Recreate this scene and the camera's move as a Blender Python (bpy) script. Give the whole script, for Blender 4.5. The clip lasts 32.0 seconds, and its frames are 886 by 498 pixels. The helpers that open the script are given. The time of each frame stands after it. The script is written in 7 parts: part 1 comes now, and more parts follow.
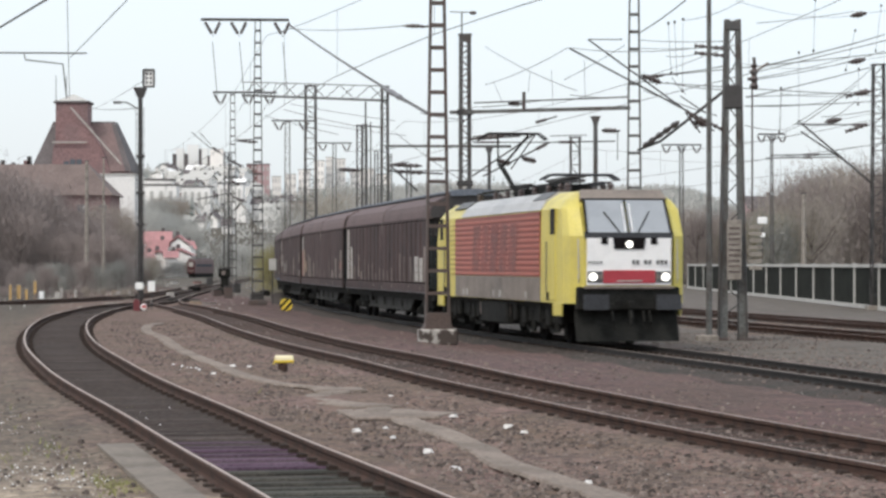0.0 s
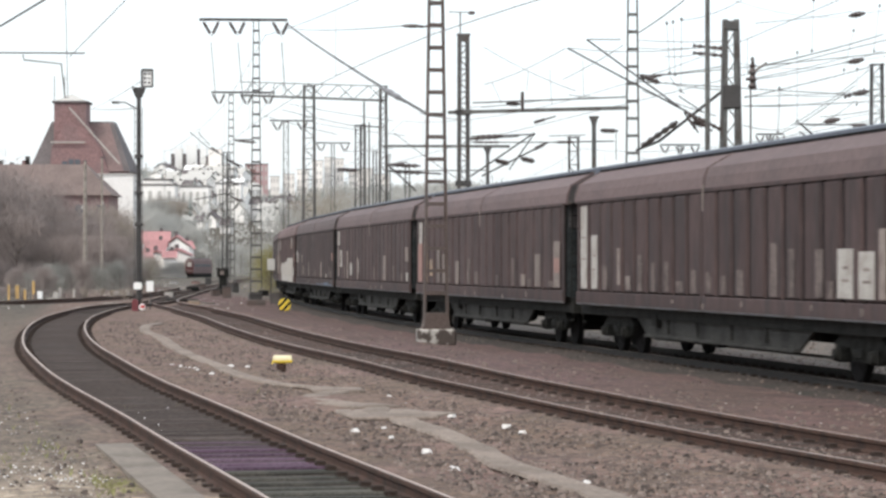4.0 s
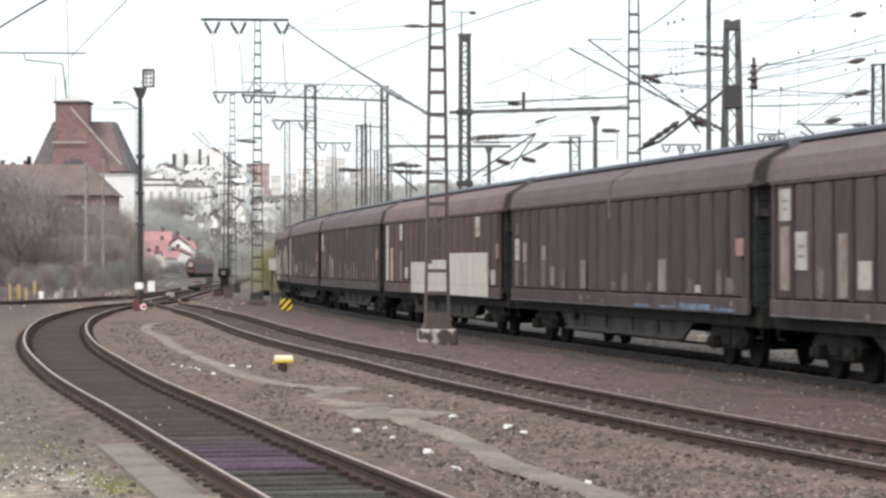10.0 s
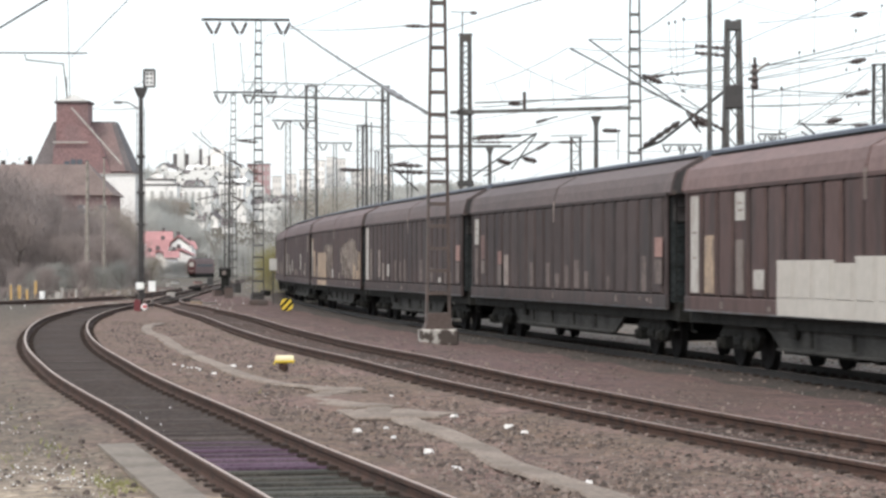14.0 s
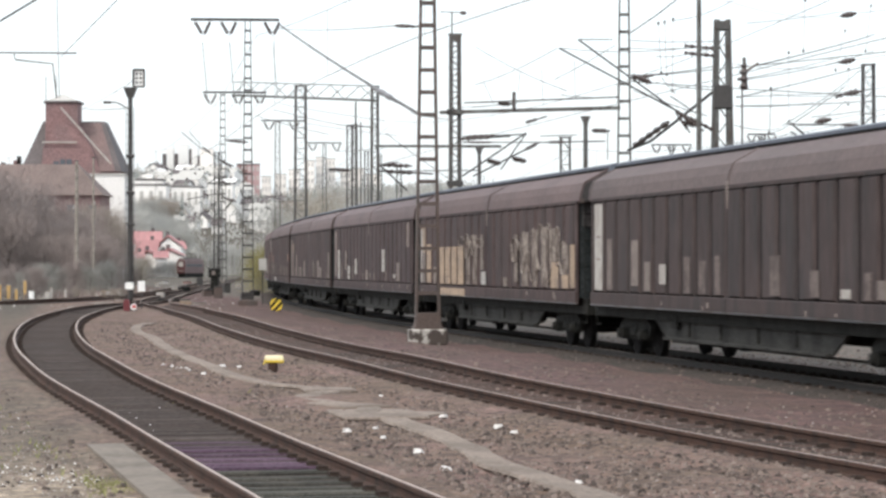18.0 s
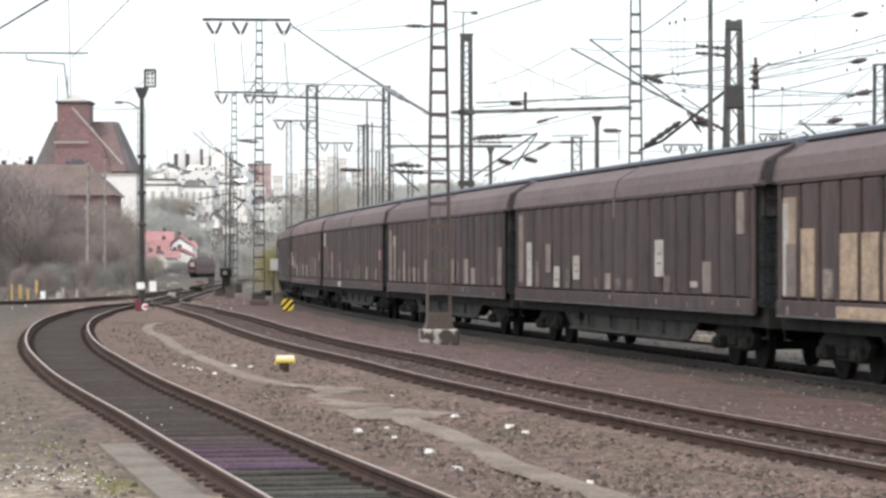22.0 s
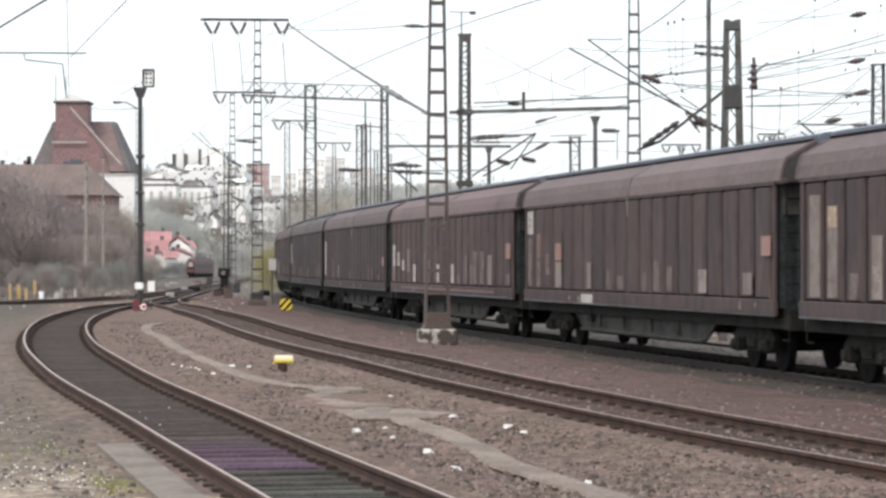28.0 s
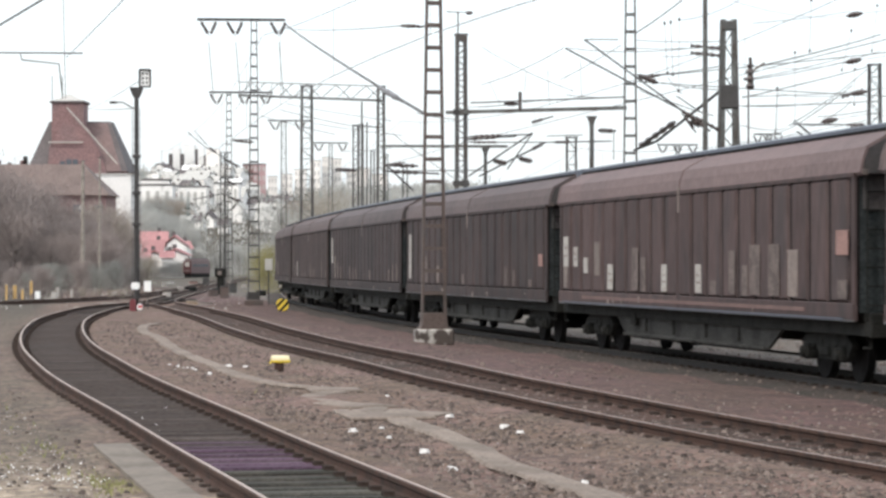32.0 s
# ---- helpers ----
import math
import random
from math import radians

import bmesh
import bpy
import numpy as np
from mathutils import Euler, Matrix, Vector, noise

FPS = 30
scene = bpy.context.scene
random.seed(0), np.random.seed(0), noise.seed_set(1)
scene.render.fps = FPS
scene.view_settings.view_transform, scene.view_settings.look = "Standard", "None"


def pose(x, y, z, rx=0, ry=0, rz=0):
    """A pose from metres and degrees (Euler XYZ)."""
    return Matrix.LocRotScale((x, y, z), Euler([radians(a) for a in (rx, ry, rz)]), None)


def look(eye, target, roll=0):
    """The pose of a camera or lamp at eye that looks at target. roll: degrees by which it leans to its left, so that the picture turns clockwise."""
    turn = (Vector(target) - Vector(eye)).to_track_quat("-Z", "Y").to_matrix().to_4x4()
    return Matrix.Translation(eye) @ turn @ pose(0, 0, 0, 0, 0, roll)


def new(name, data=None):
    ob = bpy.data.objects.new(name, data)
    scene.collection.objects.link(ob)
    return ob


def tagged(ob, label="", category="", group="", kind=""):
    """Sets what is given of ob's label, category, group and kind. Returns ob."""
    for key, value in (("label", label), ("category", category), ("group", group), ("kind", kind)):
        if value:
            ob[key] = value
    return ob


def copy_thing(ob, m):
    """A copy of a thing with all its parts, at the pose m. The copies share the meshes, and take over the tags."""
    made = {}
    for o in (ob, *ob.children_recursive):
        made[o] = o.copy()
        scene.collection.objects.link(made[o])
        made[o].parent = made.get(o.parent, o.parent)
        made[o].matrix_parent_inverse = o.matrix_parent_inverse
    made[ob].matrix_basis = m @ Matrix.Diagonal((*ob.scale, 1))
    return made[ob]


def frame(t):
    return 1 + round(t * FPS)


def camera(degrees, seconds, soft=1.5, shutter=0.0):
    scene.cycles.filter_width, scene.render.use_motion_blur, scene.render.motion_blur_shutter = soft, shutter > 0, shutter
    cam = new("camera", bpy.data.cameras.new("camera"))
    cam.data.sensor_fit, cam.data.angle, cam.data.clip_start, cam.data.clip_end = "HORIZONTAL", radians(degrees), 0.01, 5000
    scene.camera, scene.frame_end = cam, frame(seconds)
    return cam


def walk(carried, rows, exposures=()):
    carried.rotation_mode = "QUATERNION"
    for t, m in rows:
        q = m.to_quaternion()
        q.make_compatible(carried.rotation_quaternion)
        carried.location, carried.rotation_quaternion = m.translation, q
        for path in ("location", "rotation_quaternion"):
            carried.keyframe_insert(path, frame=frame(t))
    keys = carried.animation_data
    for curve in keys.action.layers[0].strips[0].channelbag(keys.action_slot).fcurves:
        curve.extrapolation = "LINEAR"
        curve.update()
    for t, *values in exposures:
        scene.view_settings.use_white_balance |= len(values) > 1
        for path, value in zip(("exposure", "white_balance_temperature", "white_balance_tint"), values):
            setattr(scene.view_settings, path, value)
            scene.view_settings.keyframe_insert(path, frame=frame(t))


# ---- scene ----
PITCH = 22.75                      # wagon length over buffers
EYE = (0.0, 0.0, 1.95)
cam = camera(18.94, 32.0, 2.75, 0.5)


def aim(yaw):
    """The tripod head: turned right by yaw degrees, tilted up a little."""
    return pose(EYE[0], EYE[1], EYE[2], 90.33, 0, -yaw)


PAN = [(0, .012), (1, .02), (2, .029), (3, .037), (3.5, .038), (4.5, .055), (5.5, .094), (6, .15), (6.5, .17), (7, .224), (7.5, .275),
       (8, .277), (8.5, .246), (9, .075), (9.5, .018), (10, .018), (10.5, 0), (12, 0), (14, 0), (14.5, .01), (15.5, .09), (16.5, .186), (17, .213),
       (17.5, .261), (18, .226), (18.5, .056), (19, -.005), (19.5, -.018), (21, -.018), (23, -.018), (24, 0), (25.5, 0), (27.5, .006),
       (28, .018), (28.5, .022), (29, .074), (29.5, .168), (30, .186), (30.5, .205), (31, .187), (31.5, .134), (32, .094)]
walk(cam, [(t, aim(a)) for t, a in PAN], exposures=[(0, -.06, 6480, 10), (2, -.07, 6500, 10), (3, .14, 6540, 10), (5.5, .23, 6550, 10), (13, .27, 6550, 10), (32, .24, 6550, 10)])

# ---- light: bright thin overcast, a hazy sun high on the side of the camera ----
world = bpy.data.worlds.new("sky")
scene.world = world
world.use_nodes = True
wn = world.node_tree.nodes
sky = wn.new("ShaderNodeTexSky")
sky.sky_type, sky.sun_disc = "NISHITA", False
sky.sun_elevation, sky.sun_rotation = radians(52), radians(215)
sky.air_density, sky.dust_density, sky.ozone_density = 1.0, 4.0, 1.0
veil = wn.new("ShaderNodeMixRGB")
veil.inputs[0].default_value = 0.5
veil.inputs[2].default_value = (10.3, 11.0, 11.45, 1)
world.node_tree.links.new(sky.outputs[0], veil.inputs[1])
world.node_tree.links.new(veil.outputs[0], wn["Background"].inputs[0])
wn["Background"].inputs[1].default_value = 0.15
sun = new("sun", bpy.data.lights.new("sun", "SUN"))
sun.data.energy, sun.data.angle, sun.data.color = 1.25, radians(10), (1.0, 0.95, 0.88)
sun.matrix_basis = look((0, 0, 0), (0.45, 0.55, -0.910))


# ---- materials ----
def mat(name, color, rough=0.8, metal=0.0, vary=0.25, scale=3.0, fine=40.0, bump=0.15, other=None, mixat=(0.45, 0.65), rnd=0.0, size=0.01, spec=0.5, tint=False, streak=1.0):
    """Two scales of noise over a base colour; other: the stain colour that the large noise brings in."""
    m = bpy.data.materials.new(name)
    m.use_nodes = True
    nt, n = m.node_tree, m.node_tree.nodes
    b = n["Principled BSDF"]
    b.inputs["Roughness"].default_value, b.inputs["Metallic"].default_value = rough, metal
    b.inputs["Specular IOR Level"].default_value = spec
    co = n.new("ShaderNodeTexCoord")
    place = co.outputs["Object"]
    if rnd:
        own = n.new("ShaderNodeObjectInfo")
        far = n.new("ShaderNodeMath")
        far.operation, far.inputs[1].default_value = "MULTIPLY", 61.0
        nt.links.new(own.outputs["Random"], far.inputs[0])
        shift = n.new("ShaderNodeVectorMath")
        shift.operation = "ADD"
        nt.links.new(place, shift.inputs[0])
        nt.links.new(far.outputs[0], shift.inputs[1])
        place = shift.outputs[0]
    if streak != 1:
        run = n.new("ShaderNodeVectorMath")
        run.operation, run.inputs[1].default_value = "MULTIPLY", (1, 1, streak)
        nt.links.new(place, run.inputs[0])
        place = run.outputs[0]
    def noise_node(s, detail):
        q = n.new("ShaderNodeTexNoise")
        q.inputs["Scale"].default_value, q.inputs["Detail"].default_value = s, detail
        nt.links.new(place, q.inputs["Vector"])
        return q
    big, small = noise_node(scale, 4), noise_node(fine, 3)
    ramp = n.new("ShaderNodeMapRange")
    ramp.inputs[1].default_value, ramp.inputs[2].default_value = mixat
    nt.links.new(big.outputs["Fac"], ramp.inputs[0])
    mix = n.new("ShaderNodeMixRGB")
    mix.inputs[1].default_value = (*color, 1)
    o = other or tuple(c * (1 - vary) for c in color)
    mix.inputs[2].default_value = (*o, 1)
    nt.links.new(ramp.outputs[0], mix.inputs[0])
    grain = n.new("ShaderNodeMapRange")
    grain.inputs[1].default_value, grain.inputs[2].default_value = 0.3, 0.7
    grain.inputs[3].default_value, grain.inputs[4].default_value = 1 - vary, 1 + vary
    nt.links.new(small.outputs["Fac"], grain.inputs[0])
    mul = n.new("ShaderNodeMixRGB")
    mul.blend_type, mul.inputs[0].default_value = "MULTIPLY", 1.0
    nt.links.new(mix.outputs[0], mul.inputs[1])
    last = grain.outputs[0]
    if rnd:
        info = n.new("ShaderNodeObjectInfo")
        rr = n.new("ShaderNodeMapRange")
        rr.inputs[3].default_value, rr.inputs[4].default_value = 1 - rnd, 1 + rnd
        nt.links.new(info.outputs["Random"], rr.inputs[0])
        mm = n.new("ShaderNodeMath")
        mm.operation = "MULTIPLY"
        nt.links.new(last, mm.inputs[0])
        nt.links.new(rr.outputs[0], mm.inputs[1])
        last = mm.outputs[0]
    nt.links.new(last, mul.inputs[2])
    out = mul.outputs[0]
    if tint:
        oc = n.new("ShaderNodeObjectInfo")
        tm = n.new("ShaderNodeMixRGB")
        tm.blend_type, tm.inputs[0].default_value = "MULTIPLY", 1.0
        nt.links.new(out, tm.inputs[1])
        nt.links.new(oc.outputs["Color"], tm.inputs[2])
        out = tm.outputs[0]
    nt.links.new(out, b.inputs["Base Color"])
    if bump:
        bp = n.new("ShaderNodeBump")
        bp.inputs["Strength"].default_value, bp.inputs["Distance"].default_value = bump, size
        nt.links.new(small.outputs["Fac"], bp.inputs["Height"])
        nt.links.new(bp.outputs[0], b.inputs["Normal"])
    return m


def glow(name, color, strength):
    m = bpy.data.materials.new(name)
    m.use_nodes = True
    b = m.node_tree.nodes["Principled BSDF"]
    b.inputs["Base Color"].default_value = (*color, 1)
    b.inputs["Emission Color"].default_value = (*color, 1)
    b.inputs["Emission Strength"].default_value = strength
    return m


def leafy(name, a, b2, rough=0.9):
    """Foliage or twigs: colour by island."""
    m = bpy.data.materials.new(name)
    m.use_nodes = True
    nt, n = m.node_tree, m.node_tree.nodes
    geo = n.new("ShaderNodeNewGeometry")
    mix = n.new("ShaderNodeMixRGB")
    mix.inputs[1].default_value, mix.inputs[2].default_value = (*a, 1), (*b2, 1)
    nt.links.new(geo.outputs["Random Per Island"], mix.inputs[0])
    bs = n["Principled BSDF"]
    bs.inputs["Roughness"].default_value = rough
    nt.links.new(mix.outputs[0], bs.inputs["Base Color"])
    return m


M = dict(
    ballast=mat("ballast", (0.17, 0.125, 0.105), 0.95, vary=0.4, scale=0.5, fine=14, bump=0.9, other=(0.205, 0.165, 0.135), size=0.05, spec=0.15),
    sleeper=mat("sleeper_wood", (0.055, 0.042, 0.037), 0.9, vary=0.35, scale=2, fine=30, bump=0.5, other=(0.073, 0.060, 0.054), rnd=0.3, spec=0.15),
    bed=mat("dark_ballast", (0.048, 0.035, 0.029), 0.95, vary=0.5, scale=0.6, fine=12, bump=1.0, other=(0.055, 0.043, 0.037), size=0.05, spec=0.15),
    bedred=mat("rusty_ballast", (0.080, 0.049, 0.040), 0.95, vary=0.5, scale=0.6, fine=12, bump=1.0, other=(0.062, 0.042, 0.035), size=0.05, spec=0.15),
    path=mat("trodden_concrete", (0.245, 0.203, 0.172), 0.95, vary=0.25, scale=0.8, fine=15, bump=0.5, other=(0.17, 0.14, 0.118), spec=0.15),
    rail=mat("rail_rust", (0.073, 0.043, 0.033), 0.85, vary=0.35, scale=4, fine=60, other=(0.044, 0.030, 0.025), spec=0.2),
    railoil=mat("rail_oily", (0.036, 0.031, 0.028), 0.7, vary=0.35, scale=4, fine=60, other=(0.026, 0.025, 0.023), spec=0.25),
    # Shoulder ballast with the shade beside the train put into its colour.
    bedshade=mat("oily_ballast", (0.070, 0.057, 0.050), 0.95, vary=0.5, scale=0.6, fine=12, bump=1.0, other=(0.048, 0.044, 0.039), size=0.05, spec=0.15),
    railtop=mat("rail_head_steel", (0.38, 0.30, 0.25), 0.5, 0.12, vary=0.15, scale=1, fine=20, bump=0.05),
    sleeperp=mat("sleeper_purplish", (0.074, 0.046, 0.068), 0.9, vary=0.35, scale=2, fine=30, bump=0.5, other=(0.096, 0.064, 0.088), rnd=0.3, spec=.15),
    sleeperg=mat("sleeper_mossy", (0.052, 0.051, 0.044), 0.9, vary=0.35, scale=2, fine=30, bump=0.5, other=(0.080, 0.075, 0.064), rnd=0.3, spec=.15),
    steel=mat("mast_grey", (0.092, 0.091, 0.089), 0.7, 0.1, vary=0.3, scale=2, fine=30, other=(0.082, 0.068, 0.058), rnd=0.15),
    mastgrey=mat("mast_pale_grey", (0.125, 0.128, 0.122), 0.75, 0.05, vary=0.35, scale=1.5, fine=20, other=(0.07, 0.058, 0.05)),
    rusty=mat("mast_rust", (0.105, 0.078, 0.068), 0.85, 0.0, vary=0.35, scale=2, fine=30, other=(0.09, 0.075, 0.068)),
    darkmast=mat("mast_dark", (0.066, 0.062, 0.060), 0.75, 0.1, vary=0.35, scale=2, fine=30),
    concrete=mat("concrete", (0.30, 0.27, 0.235), 0.9, vary=0.25, scale=4, fine=50, bump=0.4, other=(0.20, 0.175, 0.15)),
    wire=mat("wire_copper_dark", (0.10, 0.095, 0.09), 0.6, 0.3, vary=0.1, bump=0),
    insul=mat("insulator_brown", (0.075, 0.055, 0.05), 0.35, vary=0.2, bump=0),
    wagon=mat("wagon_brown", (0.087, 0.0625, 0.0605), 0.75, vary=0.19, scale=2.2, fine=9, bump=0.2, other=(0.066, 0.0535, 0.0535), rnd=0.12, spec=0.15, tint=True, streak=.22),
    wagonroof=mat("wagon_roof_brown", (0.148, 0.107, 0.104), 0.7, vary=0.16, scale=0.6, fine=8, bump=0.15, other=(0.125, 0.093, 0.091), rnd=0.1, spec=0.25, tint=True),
    # Grey ridge sheet whose blue tint is the sky's reflection, painted in.
    rooftop=mat("roof_sheet_grey", (0.140, 0.158, 0.190), 0.45, 0.2, vary=0.2, scale=1, fine=12),
    roofedge=mat("roof_edge_strip", (0.075, 0.088, 0.118), 0.45, 0.2, vary=0.2, scale=1, fine=12),
    gable=mat("wagon_gable_grey", (0.052, 0.047, 0.046), 0.6, 0.1, vary=0.2, scale=1, fine=12),
    groove=mat("door_joint_dark", (0.012, 0.010, 0.010), 0.9, vary=0.2, spec=0.1),
    under=mat("underframe_grime", (0.050, 0.049, 0.046), 0.9, vary=0.35, scale=1.5, fine=20, other=(0.028, 0.028, 0.026), spec=0.15),
    black=mat("running_gear_black", (0.023, 0.023, 0.021), 0.85, vary=0.4, scale=3, fine=30, spec=0.1),
    tread=mat("wheel_grime", (0.013, 0.012, 0.012), 0.9, 0.0, vary=0.3, spec=.1),
    label=mat("faded_label", (0.225, 0.188, 0.168), 0.85, vary=0.25, scale=3, fine=25, other=(0.16, 0.125, 0.112), rnd=0.25),
    labelw=mat("label_white", (0.42, 0.40, 0.37), 0.8, vary=0.15, scale=3, fine=25, other=(0.33, 0.30, 0.27)),
    field=mat("field_cream", (0.45, 0.425, 0.385), 0.85, vary=0.07, scale=0.8, fine=5, bump=0.05, other=(0.44, 0.41, 0.37), rnd=0.04),
    labely=mat("label_ochre", (0.37, 0.275, 0.195), 0.85, vary=0.3, scale=2.2, fine=14, other=(0.24, 0.185, 0.145), rnd=.12),
    labelr=mat("label_red", (0.165, 0.103, 0.093), 0.8, vary=0.2, scale=3, fine=25),
    labelg=mat("chalk_grey", (0.140, 0.111, 0.101), 0.9, vary=0.35, scale=3, fine=18, other=(0.085, 0.066, 0.060)),
    bluescrawl=mat("blue_scrawl", (0.13, 0.18, 0.25), 0.85, vary=0.3, scale=3, fine=20, other=(0.08, 0.085, 0.095)),
    edging=mat("edging_grey", (0.20, 0.172, 0.145), 0.9, vary=0.2, scale=1.2, fine=14, bump=0.3, other=(0.145, 0.124, 0.104), spec=.2),
    labelp=mat("label_salmon", (0.31, 0.185, 0.160), 0.8, vary=0.2, scale=3, fine=25),
    chalk=mat("chalk_scrawl", (0.24, 0.205, 0.18), 0.9, vary=0.4, scale=3, fine=14, other=(0.12, 0.095, 0.084), spec=.1),
    scrawl=mat("scrawl_pale", (0.30, 0.265, 0.235), 0.9, vary=0.4, scale=3, fine=14, other=(0.17, 0.14, 0.125), spec=.1),
    stained=mat("stained_concrete", (0.44, 0.42, 0.385), 0.9, vary=0.2, scale=3.2, fine=30, bump=0.4, other=(0.075, 0.06, 0.052), mixat=(0.42, 0.52)),
    yellow=mat("loco_yellow", (0.62, 0.525, 0.115), 0.4, vary=0.08, scale=1, fine=20, bump=0.03, other=(0.52, 0.44, 0.12)),
    red=mat("loco_red", (0.43, 0.125, 0.09), 0.45, vary=0.12, scale=1, fine=20, bump=0.03, other=(0.37, 0.12, 0.09)),
    # Darker red for the backing panel: painted shadow between the red ribs.
    ribshade=mat("red_darker_letter", (0.26, 0.085, 0.068), 0.6, vary=0.15),
    letter=mat("faded_dark_letter", (0.20, 0.082, 0.072), 0.6, vary=0.25, scale=1.4, fine=12, other=(0.30, 0.098, 0.080)),
    badge=mat("badge_crimson", (0.42, 0.045, 0.06), 0.5, vary=0.1),
    lgrey=mat("loco_grey", (0.215, 0.178, 0.150), 0.55, vary=0.2, scale=1.3, fine=14, bump=0.05, other=(0.150, 0.124, 0.104)),
    silver=mat("loco_roof_silver", (0.48, 0.47, 0.46), 0.45, 0.2, vary=0.15, scale=1, fine=15),
    white=mat("loco_white", (0.92, 0.91, 0.89), 0.4, vary=0.06, bump=0.02),
    bufgrey=mat("buffer_dark", (0.034, 0.036, 0.041), 0.7, vary=0.25, scale=2, fine=20),
    dgrey=mat("loco_dark_grey", (0.10, 0.10, 0.10), 0.5, vary=0.15),
    glass=mat("cab_glass", (0.025, 0.022, 0.02), 0.6, 0.0, vary=0.05, bump=0, spec=0.08),
    # The light base grey stands in for sky mirrored by the windscreen.
    screen=mat("windscreen_glass", (0.36, 0.38, 0.40), 0.2, 0.2, vary=0.08, scale=2, bump=0),
    lamp=glow("headlamp_lit", (1.0, 0.97, 0.88), 3.0),
    signred=mat("sign_red", (0.55, 0.05, 0.05), 0.5, vary=0.1),
    signwhite=mat("sign_white", (0.90, 0.90, 0.88), 0.5, vary=0.06),
    signyellow=mat("sign_yellow", (0.80, 0.58, 0.05), 0.5, vary=0.1),
    ochre=mat("post_ochre", (0.56, 0.36, 0.14), 0.6, vary=0.15),
    brick=mat("brick_red", (0.235, 0.143, 0.140), 0.9, vary=0.25, scale=0.3, fine=4, bump=0.3, other=(0.205, 0.135, 0.133)),
    tile=mat("roof_tile_brown", (0.170, 0.128, 0.115), 0.85, vary=0.2, scale=0.3, fine=3, bump=0.3),
    browntile=mat("roof_red_brown", (0.205, 0.142, 0.134), 0.9, vary=0.2, scale=0.4, fine=4, bump=0.3, other=(0.165, 0.122, 0.117)),
    slate=mat("roof_slate", (0.125, 0.108, 0.108), 0.8, vary=0.2, scale=0.3, fine=3),
    # Distant red tiles, paled in the base colour for haze.
    redroof=mat("roof_red", (0.37, 0.19, 0.19), 0.85, vary=0.15, scale=0.5, fine=4, rnd=0.2),
    plaster=mat("plaster_white", (0.90, 0.88, 0.85), 0.9, vary=0.06, scale=0.4, fine=3, rnd=0.08),
    plasterc=mat("plaster_cream", (0.92, 0.88, 0.835), 0.9, vary=0.06, scale=0.4, fine=3, rnd=0.1),
    plasterp=mat("plaster_pink", (0.55, 0.37, 0.37), 0.9, vary=0.08, scale=0.4, fine=3, rnd=0.1),
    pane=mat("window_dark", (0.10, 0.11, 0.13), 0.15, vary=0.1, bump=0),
    # Far panes paled towards the walls, haze put into the colour.
    hazepane=mat("far_window_grey", (0.52, 0.50, 0.48), 0.4, vary=0.1, bump=0),
    barrier=mat("barrier_green_black", (0.030, 0.032, 0.028), 0.95, vary=0.25, scale=1, fine=10, spec=0.05),
    barpost=mat("barrier_frame_pale", (0.50, 0.49, 0.46), 0.8, vary=0.12),
    twig=leafy("bare_twigs", (0.192, 0.158, 0.148), (0.308, 0.262, 0.245)),
    palewood=leafy("pale_brown_wood", (0.255, 0.220, 0.185), (0.375, 0.330, 0.285)),
    greywood=leafy("grey_wood", (0.200, 0.204, 0.186), (0.315, 0.315, 0.292)),
    olive=leafy("olive_blossom", (0.20, 0.185, 0.065), (0.28, 0.25, 0.12)),
    bark=mat("bark", (0.11, 0.085, 0.07), 0.95, vary=0.3, scale=3, fine=20, bump=0.5),
    budding=leafy("budding_branches", (0.295, 0.272, 0.220), (0.39, 0.350, 0.300)),
    # Far woods and firs carry the haze in their paled base colours.
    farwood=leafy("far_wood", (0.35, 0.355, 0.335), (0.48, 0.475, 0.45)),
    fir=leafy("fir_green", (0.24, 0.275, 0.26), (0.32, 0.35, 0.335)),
    grass=leafy("thin_grass", (0.17, 0.19, 0.06), (0.28, 0.27, 0.12)),
    stone=leafy("ballast_stones", (0.045, 0.034, 0.029), (0.235, 0.185, 0.158)),
    palestone=leafy("pale_stones", (0.6, 0.58, 0.55), (0.75, 0.74, 0.72)),
    grit=leafy("pale_grit", (0.24, 0.215, 0.19), (0.55, 0.52, 0.49)),
    redstock=mat("train_red", (0.15, 0.03, 0.035), 0.5, vary=0.12),
    darkred=mat("dark_red", (0.075, 0.022, 0.024), 0.6, vary=0.2),
    dullred=mat("weathered_dull_red", (0.190, 0.140, 0.136), 0.8, vary=0.2, scale=1, fine=8, spec=.2),
    paleyellow=mat("pale_yellow_paint", (0.84, 0.76, 0.50), 0.55, vary=0.1, other=(0.68, 0.55, 0.2)),
    guide=mat("guide_rail_grey", (0.120, 0.122, 0.128), 0.6, 0.15, vary=0.3, scale=1.2, fine=14, other=(0.085, 0.068, 0.06)),
    endplate=mat("end_plate_grey", (0.066, 0.060, 0.060), 0.8, vary=0.25, scale=1.2, fine=12, spec=.2),
    enddark=mat("end_wall_grime", (0.036, 0.043, 0.045), 0.85, vary=0.35, scale=1.5, fine=14, other=(0.020, 0.023, 0.023), spec=.15),
)


